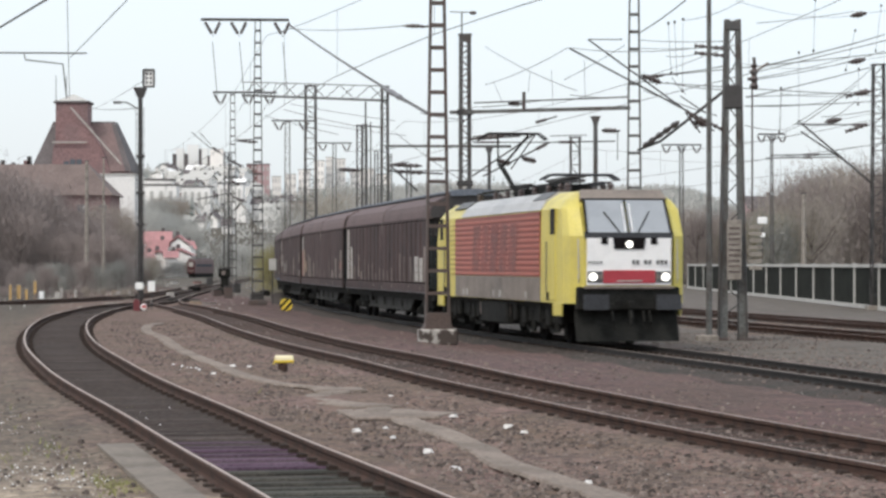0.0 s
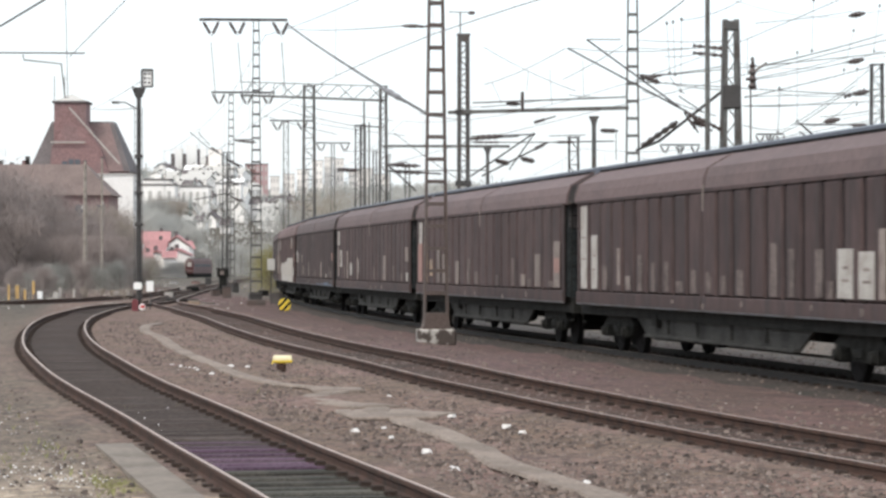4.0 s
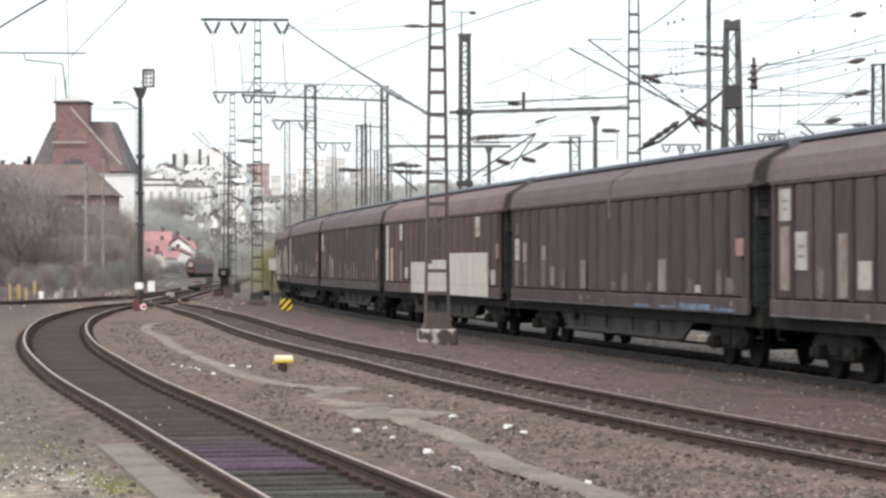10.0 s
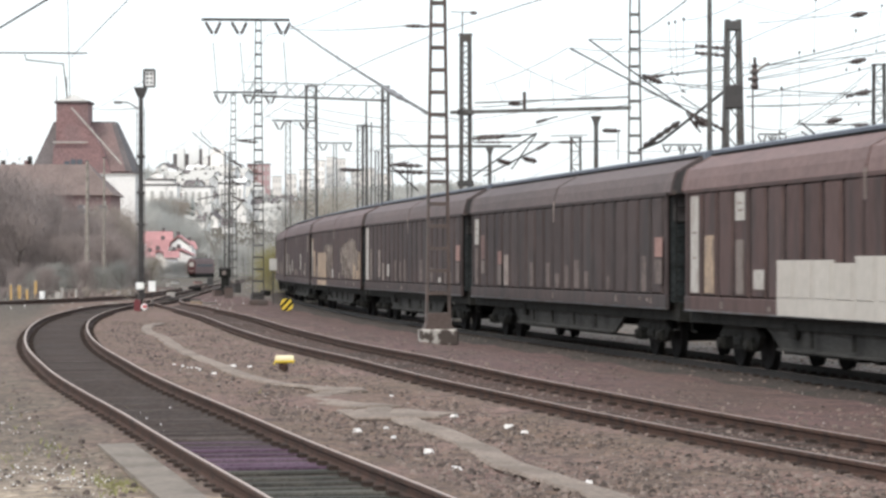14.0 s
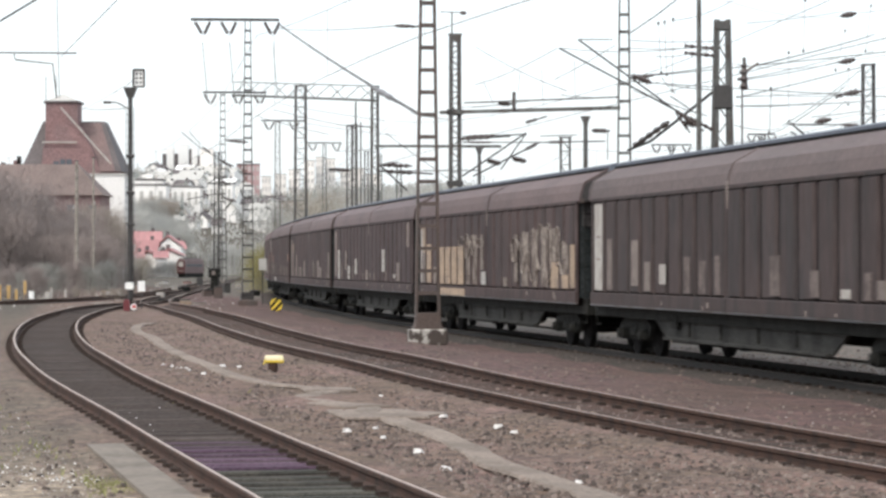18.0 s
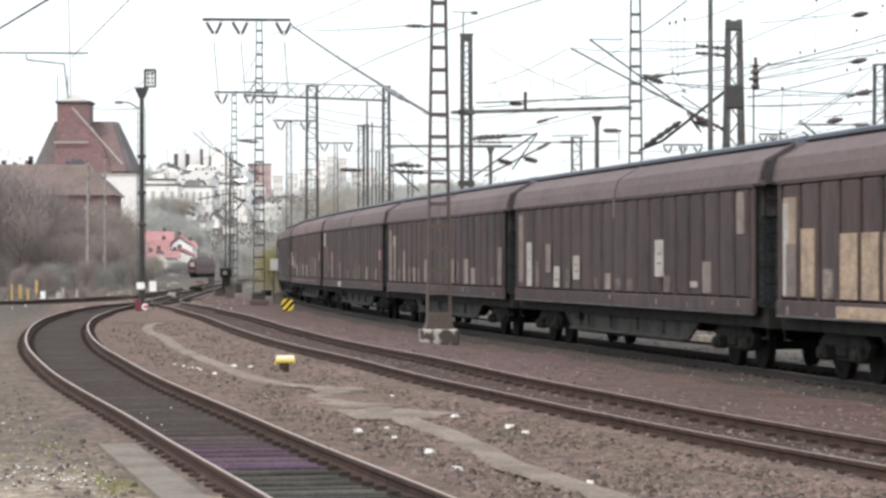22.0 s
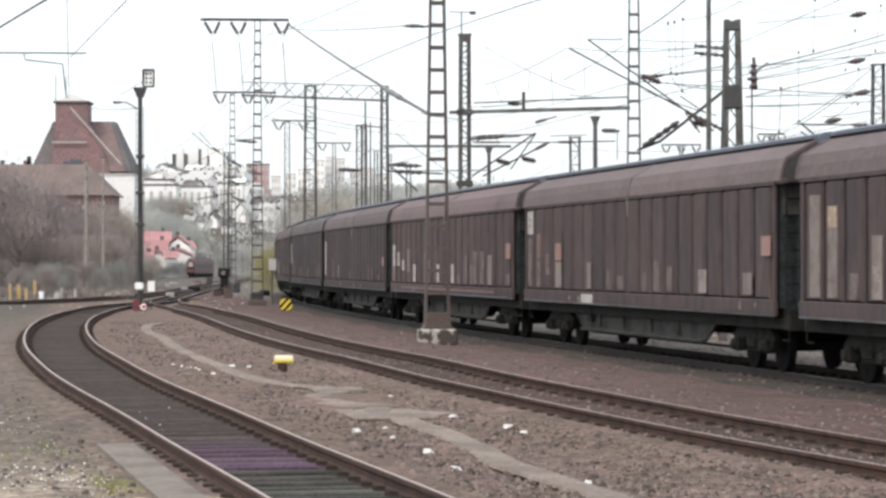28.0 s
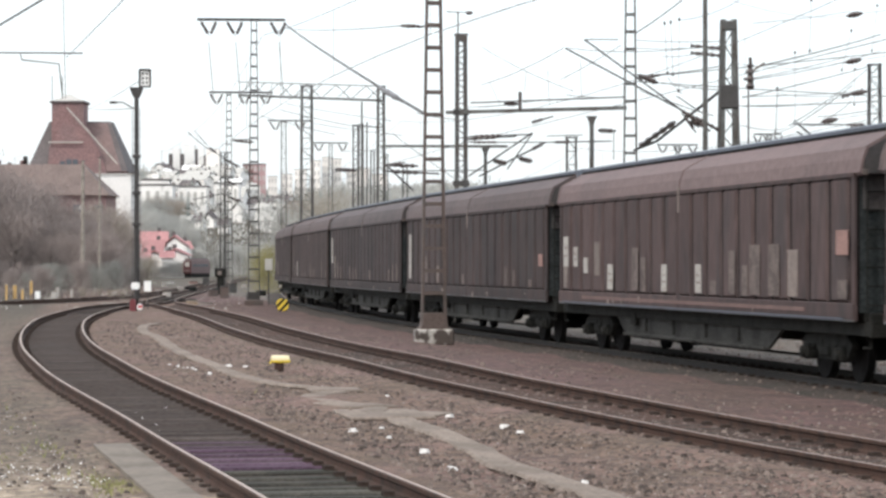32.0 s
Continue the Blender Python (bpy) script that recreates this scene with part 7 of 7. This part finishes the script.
def hillside():
    r = random.Random(5)
    def spot(u, y):
        return (u - 784) * y / 4700
    # slab towers and blocks along the crest: bearing, bearing width, depth, bearing of the top
    for u, w, y, top in ((320, 15, 1900, 263), (343, 20, 1900, 257), (364, 11, 1880, 263), (385, 23, 1850, 264), (402, 16, 1900, 290)):
        x = spot(u, y)
        h = 1.95 + (468 - top) * y / 4700 - ground_z(x, y)
        house("tower_block", x, y, w * y / 4700, 12, h, 0, "signwhite" if u != 385 else "plasterc", "signwhite", "tall white tower block on the hill crest", 8, 3, 0, "tower blocks", None, True, False)
    # Dark slate slabs added to stand for the shaded sides of the towers.
    for u, w, y, top in ((310, 4.6, 1880, 272), (330.5, 4.6, 1880, 272), (356.5, 5, 1880, 264), (371.5, 4, 1870, 276)):
        x = spot(u, y)
        h, wd = 1.95 + (468 - top) * y / 4700 - ground_z(x, y), w * y / 4700
        t = thing("stair_tower", pose(x, y - 1, ground_z(x, y) - .5), "dark slab added as the shaded side of a white tower block", "building", "tower blocks")
        part("wall", Geo().box((0, 0, h / 2), (wd, 10, h)), M["slate"], t)
        part("roof", Geo().box((0, 0, h + .1), (wd + .2, 10.2, .3)), M["barpost"], t)
    for u, w, y, top in ((285, 48, 700, 317), (262, 20, 690, 330), (335, 26, 880, 318), (358, 22, 900, 312), (380, 18, 920, 322), (398, 24, 940, 310), (425, 30, 960, 322), (415, 14, 1000, 300), (455, 26, 1010, 330), (490, 16, 1180, 312), (515, 20, 1190, 308), (540, 18, 1200, 300), (566, 18, 1210, 284), (585, 12, 1220, 278), (603, 18, 1230, 281), (630, 18, 1240, 302), (652, 22, 1240, 298), (680, 26, 1250, 308)):
        x = spot(u, y)
        h = max(4.0, (468 - top) * y / 4700 + 1.95 - ground_z(x, y))
        house("apartment_block", x, y, w * y / 4700, 8, h, 0, "plaster" if u < 480 else "plasterc", "slate" if w == 48 else "barpost", "pale apartment block with a flat roof on the slope", max(2, int(h / 3.2)), max(3, int(w / 6)), r.uniform(-6, 6), "apartment blocks", None, True)
    for u, w, wall, dy, label in ((467, 5.4, "plasterp", 0, "pink tower block on the hill crest"), (447, 4.6, "brick", 4, "red-brown tower block on the hill crest")):
        x = spot(u, 1140 + dy)
        h = 1.95 + (468 - 292) * (1140 + dy) / 4700 - ground_z(x, 1140 + dy) + .5
        house("apartment_block", x, 1140 + dy, w, 6, h, 0, wall, "slate", label, 4, 3, 4, "apartment blocks", None, True)
    # gabled houses on the slope: bearing, bearing width, depth, bearings of eave and ridge, turn
    for u, w, y, eave, ridge, tn in ((347, 15, 620, 374, 362, 74), (338, 16, 600, 386, 380, -12), (360, 20, 600, 388, 380, -18), (381, 22, 610, 384, 374, 72), (394, 12, 640, 372, 363, 76), (431, 20, 640, 366, 355, 72), (456, 16, 660, 358, 350, -14), (476, 26, 650, 366, 359, -8), (375, 18, 700, 355, 347, -20), (352, 16, 720, 352, 345, -20), (500, 18, 680, 358, 350, 70), (322, 14, 760, 352, 346, -10), (405, 18, 590, 396, 388, -16), (520, 20, 660, 366, 357, 75)):
        x = spot(u, y)
        h = max(2.5, (468 - eave) * y / 4700 + 1.95 - ground_z(x, y))
        house("house", x, y, w * y / 4700, w * y / 4700 * .9, h, (eave - ridge) * y / 4700 + .3, "plaster", ("slate", "tile", "barpost")[u % 3], "white gabled house on the hillside", 2, 3, tn, "houses on the hill", None)
    for k in range(30):
        y = 640 + 440 * r.random()
        x = r.uniform(-.122, -.055) * y
        w = r.uniform(5, 8)
        house("house", x, y, w, w * .8, r.uniform(3, 5), r.uniform(1.6, 2.6), "plaster" if r.random() < .9 else "plasterp", r.choice(["tile", "slate", "barpost", "barpost"]), "pale house with a pitched roof on the hillside", 2, 3, r.uniform(-35, 35), "houses on the hill", None)
    for k in range(34):
        y = r.uniform(860, 1250)
        x = r.uniform(-.107, -.076) * y
        w = r.uniform(6, 11)
        house("house", x, y, w, w * .7, r.uniform(4, 7), r.uniform(1.4, 2.6), "plaster" if k % 5 else "plasterc", ("barpost", "barpost", "signwhite", "barpost", "slate")[k % 5], "white house below the tower blocks", 2, 3, (-14, 74, -20)[k % 3], "houses on the hill", None)
    for u, w, y, eave, ridge, tn in ((280, 46, 490, 432, 413, 4), (281, 34, 468, 448, 428, -3), (319, 22, 470, 436, 420, 84), (294, 50, 455, 462, 452, 0), (333, 16, 480, 440, 430, 20), (283, 22, 446, 455, 446, 84), (304, 20, 444, 456, 448, 5), (320, 16, 448, 452, 443, 78), (262, 18, 442, 458, 450, 10)):
        x = spot(u, y)
        house("house", x, y, w * y / 4700, 4.5, (468 - eave) * y / 4700 + 2.6, (eave - ridge) * y / 4700 + .3, "plaster", "redroof" if w != 50 else "barpost", "low white house with a red tiled roof by the yard", 1, 3, tn, "houses by the yard", -.1)
    for k in range(3):
        y = r.uniform(560, 640)
        x = r.uniform(.122, .145) * y
        house("house", x, y, 11, 9, 6, 3.2, "plaster", r.choice(["tile", "slate"]), "pale house with a pitched roof on the hillside", 2, 3, r.uniform(-30, 30), "houses on the hill", None)

    house("house", spot(1350, 480), 480, 6.2, 6, 12.2, 2.4, "plasterp", "slate", "dark roofed house among bare trees", 3, 3, 6, "houses on the hill", 0.2)


hillside()


def far_woods():
    """Leafless woods over the hills: one mass of small clumps with ragged outlines."""
    r = random.Random(8)
    g = Geo()
    for k in range(6500):
        y = 515 + 1050 * r.random() ** .9
        x = r.uniform(-.20, .20) * y
        if (y < 560 and x < -.125 * y) or (y < 1000 and -.118 < x / y < -.05 and r.random() < .62) or (y >= 880 and -.108 < x / y < -.074 and r.random() < .85):
            continue
        z = ground_z(x, y)
        h = r.uniform(3.0, 6.5)
        for c in range(16):
            q = r.gauss(0, 1)
            cx, cy, cz = x + h * .22 * q, y + r.gauss(0, 1.2), z + h * r.uniform(.05, 1 - .18 * min(4, q * q))
            s, l = r.uniform(.10, .32), r.uniform(.7, 1.7)
            a = r.gauss(0, .45)
            g.add([(cx - s, cy, cz), (cx + s, cy + r.uniform(-.3, .3), cz + .1), (cx + a * l, cy, cz + l)], [(0, 1, 2)])
    solid("woodland", g, M["farwood"], "leafless woods on the hillside, greyed for haze", "woodland", kind="stuff")
    g = Geo()
    for k in range(150):
        y = 520 + 900 * r.random()
        x = r.uniform(-.13, .18) * y
        z = ground_z(x, y)
        h = r.uniform(5, 9)
        for c in range(70):
            v = r.random()
            w = h * .2 * (1 - v)
            a = r.uniform(0, 6.28)
            cx, cy, cz = x + w * math.cos(a), y + w * math.sin(a), z + h * v
            g.add([(x, y, cz + .3), (cx - .25 * math.sin(a), cy, cz - .15), (cx + .25 * math.sin(a), cy + .2, cz - .2)], [(0, 1, 2)])
    solid("fir_wood", g, M["fir"], "fir trees on the hillside, paled for haze", "woodland", kind="stuff")


far_woods()


def red_train():
    """Red railcar standing in the distance."""
    t = thing("rail_vehicle", Matrix.LocRotScale((-35.0, 385, -.1), Euler((0, 0, radians(76))), (.36, .44, .74)), "low rail vehicle with a dark red front standing far off", "rail vehicle")
    g = Geo().loft([[(x, yy, zz) for yy, zz in ((-1.4, 1.0), (1.4, 1.0), (1.42, 2.6), (1.2, 3.5), (.7, 3.9), (-.7, 3.9), (-1.2, 3.5), (-1.42, 2.6))] for x in (-12, 10.6)] + [[(12, yy * .8, zz if zz < 3 else zz - .5) for yy, zz in ((-1.4, 1.0), (1.4, 1.0), (1.42, 2.6), (1.2, 3.5), (.7, 3.9), (-.7, 3.9), (-1.2, 3.5), (-1.42, 2.6))]])
    part("body", g, M["dullred"], t)
    part("front", Geo().box((-12.02, 0, 2.2), (.3, 2.7, 2.5), bev=.12), M["darkred"], t, "dark red front")
    part("underframe", Geo().box((0, 0, .6), (22, 2.4, .8)), M["black"], t)
    for s in (-1, 1):
        part("window_band", Geo().box((-1, s * 1.43, 2.55), (19, .04, .45)), M["pane"], t)
    part("roof", Geo().box((-1, 0, 3.92), (21, 1.6, .15), bev=.05), M["slate"], t)
    # White paint on the windscreen replaces a reflection of the sky.
    part("windscreen", Geo().box((-12.2, 0, 2.75), (.06, 1.5, .85), bev=.02), M["labelw"], t, "windscreen painted white for the mirrored sky")
    part("white_band", Geo().box((-12.2, 0, 1.5), (.05, 2.0, .2)), M["label"], t)
    for s in (-.9, .9):
        part("buffer", Geo().disc((-12.15, s, 1.05), (-1, 0, 0), [(0, .1), (.4, .1), (.4, .22), (.46, .22)], 10), M["black"], t)


red_train()

# ---- scattered small things on the ground ----
def scatter():
    r = random.Random(33)
    g = Geo()
    for k in range(46000):
        y = 19 + 66 * r.random() ** 1.5
        x = r.uniform(-.19, .20) * y
        on = min(abs(x - lineA_x(y)), abs(x - lineB_x(y)), abs(x - main_x(y)))
        if abs(x - lineA_x(y)) < .72 or (abs(x - lineA_x(y)) < 1.4 and r.random() < .7):
            continue
        if lineB_x(y) + 1 < x < main_x(y) - 1 and r.random() < .85:
            continue
        if x < lineA_x(y) - 1.0 and r.random() < .8:
            continue
        s = r.uniform(.011, .034) * (1 + .6 * (r.random() < .12))
        z = ground_z(x, y) if on > 2.0 else (-.14 if on > .85 else -.165) + swell(y) * (x < main_x(y) - 2)
        q = r.uniform(0, 6.28)
        vs = [(x + s * r.uniform(.7, 1.3) * math.cos(q + a), y + s * r.uniform(.7, 1.3) * math.sin(q + a), z - .004) for a in (0, 1.6, 3.1, 4.7)]
        top = [(x + .55 * (vx - x), y + .55 * (vy - y), z + s * r.uniform(.35, .8)) for vx, vy, _ in vs]
        g.add(vs + top, [(0, 1, 5, 4), (1, 2, 6, 5), (2, 3, 7, 6), (3, 0, 4, 7), (4, 5, 6, 7)])
    solid("loose_ballast", g, M["stone"], "loose brown and grey ballast stones", "gravel", kind="stuff")
    g = Geo()
    for k in range(3600):
        y = 21.5 + 40 * r.random() ** 1.5
        x = lineA_x(y) - r.uniform(.95, 5.2) * (y / 26)
        s = r.uniform(.006, .016) * y / 26
        q = r.uniform(0, 6.28)
        z = ground_z(x, y)
        g.add([(x + s * math.cos(q), y + s * math.sin(q), z), (x + s * math.cos(q + 2), y + s * math.sin(q + 2), z), (x + s * math.cos(q + 4.2), y + s * math.sin(q + 4.2), z), (x, y, z + s * .8)], [(0, 1, 3), (1, 2, 3), (2, 0, 3)])
    for k in range(420):
        y = 24 + 22 * r.random() ** 1.4
        x = r.uniform(-.17, .175) * y
        if abs(x - lineA_x(y)) < 1.0 or abs(x - lineB_x(y)) < 1.0 or abs(x - main_x(y)) < 1.5 or (x > lineB_x(y) and k % 3):
            continue
        s = r.uniform(.008, .018) * y / 30
        q = r.uniform(0, 6.28)
        z = ground_z(x, y) + .01
        g.add([(x + s * math.cos(q), y + s * math.sin(q), z), (x + s * math.cos(q + 2), y + s * math.sin(q + 2), z), (x + s * math.cos(q + 4.2), y + s * math.sin(q + 4.2), z), (x, y, z + s * .9)], [(0, 1, 3), (1, 2, 3), (2, 0, 3)])
    for k in range(220):
        y = 112 + 80 * r.random()
        x = r.uniform(-.165, -.07) * y
        s = r.uniform(.03, .07) * (1 + (r.random() < .1))
        q = r.uniform(0, 6.28)
        z = ground_z(x, y)
        g.add([(x + s * math.cos(q), y + s * math.sin(q), z), (x + s * math.cos(q + 2), y + s * math.sin(q + 2), z), (x + s * math.cos(q + 4.2), y + s * math.sin(q + 4.2), z), (x, y, z + s * .9)], [(0, 1, 3), (1, 2, 3), (2, 0, 3)])
    solid("pale_grit", g, M["grit"], "pale grit and litter crumbs on the gravel", "gravel", kind="stuff")
    g = Geo()
    for cx, cy, n, sp in ((-2.95, 25.5, 420, .11), (-2.78, 24.8, 300, .11), (-3.3, 26.6, 40, .2), (-4.4, 30, 60, .6), (-4.6, 37, 70, .7)):
        for k in range(n):
            x, y = r.gauss(cx, sp), r.gauss(cy, sp * 2)
            z = ground_z(x, y) - .01
            for b in range(3):
                a, l = r.uniform(0, 6.28), r.uniform(.04, .12)
                g.add([(x - .006, y, z), (x + .006, y, z), (x + math.cos(a) * l * .6, y + math.sin(a) * l * .6, z + l)], [(0, 1, 2)])
    gp = Geo()
    for k in range(150):
        if k < 34:
            x, y, s = r.gauss(-4.05, .28), r.gauss(33.4, 1.3), r.uniform(.018, .058)
        elif k < 110:
            x, y, s = r.gauss(-3.6, .45), r.gauss(26.2, .8), r.uniform(.008, .022)
        else:
            y = 23 + 14 * r.random() ** 1.3
            x, s = lineA_x(y) - r.uniform(1.2, 3.8), r.uniform(.008, .020)
        q = r.uniform(0, 6.28)
        z = ground_z(x, y) + .035
        gp.add([(x + s * math.cos(q), y + s * math.sin(q), z), (x + s * math.cos(q + 2), y + s * math.sin(q + 2), z), (x + s * math.cos(q + 4.2), y + s * math.sin(q + 4.2), z), (x, y, z + s)], [(0, 1, 3), (1, 2, 3), (2, 0, 3)])
    solid("litter_scraps", gp, M["palestone"], "white litter scraps strewn beside the siding", "litter", kind="stuff")
    solid("thin_grass", g, M["grass"], "thin dry grass tufts on the gravel", "grass", kind="stuff")
    mesh = []
    for k in range(5):
        vs = [(r.uniform(.03, .07) * math.cos(a), r.uniform(.025, .06) * math.sin(a), -.02) for a in (0, 1.1, 2.2, 3.1, 4.2, 5.2)]
        top = [(x * r.uniform(.5, .8), y * r.uniform(.5, .8), r.uniform(.012, .03)) for x, y, _ in vs]
        mesh.append(Geo().loft([vs, top]).mesh("pale_stone", M["palestone"]))
    def lying(u, v):
        """The spot on the ground at a bearing from the eye."""
        y = 40.0
        for _ in range(12):
            y = (1.95 - ground_z((u - 784) * y / 4700, y)) * 4700 / (v - 468)
        return (u - 784) * y / 4700, y
    spots = [(804, 739, 1.3), (900, 758, 1.7), (928, 768, 1.2), (963, 764, 1.3), (632, 765, 1.3), (696, 777, 1.0), (759, 802, 1.7), (807, 833, 1.4), (684, 760, .8), (693, 703, .9), (710, 640, 1.2), (567, 605, 1.2),
             (520, 617, 2.0), (987, 757, .9), (999, 743, .9), (888, 736, .8), (907, 724, .8), (1043, 857, 1.1), (412, 650, 1.5), (442, 651, 1.1), (379, 663, 1.0), (241, 676, 1.5), (507, 804, .8)]
    spots += [(1238, 662, 1.0), (1270, 660, .9), (1292, 662, .8), (1306, 660, .9), (1333, 661, 1.0), (1103, 758, 1.1), (1367, 827, 1.0), (1290, 824, .8)]
    heap = random.Random(12)
    spots += [(heap.gauss(322, 13), heap.gauss(650, 4), heap.uniform(.5, .9)) for _ in range(11)]
    for u, v, s in spots:
        x, y = lying(u, v)
        o = new("pale_stone", mesh[int(abs(x * 37)) % 5])
        o.matrix_basis = Matrix.LocRotScale((x, y, ground_z(x, y) + .022), Euler((0, 0, x * 7)), (s * .9, s * 1.1, s * .7))
        tagged(o, "white litter stone lying on brown gravel", "stone", "pale stones")


scatter()

# ---- the train runs ----
S_COEF = (-6.08298929e-06, 5.05944870e-04, -1.31678062e-02, 1.63939579e-01, -1.10545552e+01, 2.91172245e+01)


def rear_of_loco(t):
    """Place of the coupling behind the locomotive along the main line at t seconds."""
    v = 0.0
    for c in S_COEF:
        v = v * t + c
    return v


def ride(s, pivot):
    """Pose of a vehicle whose middle is at s, with its bogies at +-pivot on the rails."""
    ax, ay, _ = main_line(s - pivot)
    bx, by, _ = main_line(s + pivot)
    return pose((ax + bx) / 2, (ay + by) / 2, 0, 0, 0, math.degrees(math.atan2(ay - by, ax - bx)))


loco = make_loco()
first = make_wagon()
TRAIN = [first] + [copy_thing(first, Matrix()) for _ in range(len(MARKS) - 1)]
# each wagon's paint has faded in its own way
FADE = {0: (.87, .86, .86), 2: (.96, .98, .98), 3: (.86, .90, .90), 4: (1.06, 1.0, .97), 5: (.80, .87, .87), 6: (.80, .86, .86), 7: (1.0, 1.02, 1.02), 8: (.90, .94, .96), 9: (.94, .98, .99), 10: (.96, 1.0, 1.0), 12: (.78, .84, .85), 13: (.72, .80, .82), 14: (.80, .84, .84), 15: (.75, .80, .80)}
for k, w in enumerate(TRAIN):
    for o in w.children_recursive:
        o.color = (*FADE.get(k, (1, 1, 1)), 1)
    add_labels(w, k)
tagged(TRAIN[4], "brown bogie freight wagon with a large cream repainted field")
tagged(TRAIN[7], "brown bogie freight wagon with ochre patches and chalky scrawls")


def motions():
    times = [0.5 * k for k in range(65)]
    steps = [k / 30 for k in range(180)] + [6 + k / 15 for k in range(391)]
    for vehicle, r in [(loco, .60)] + [(w, .46) for w in TRAIN]:
        for o in vehicle.children_recursive:
            if o.name.startswith("wheelset"):
                x = o.location.x
                walk(o, [(t, pose(x, 0, r, 0, math.degrees((rear_of_loco(0) - rear_of_loco(t)) / r), 0)) for t in steps])
    walk(loco, [(t, ride(rear_of_loco(t) - 10.0, 4.95)) for t in times])
    for k, w in enumerate(TRAIN):
        walk(w, [(t, ride(rear_of_loco(t) + PITCH * (k + 0.5), 8.15)) for t in times])


motions()
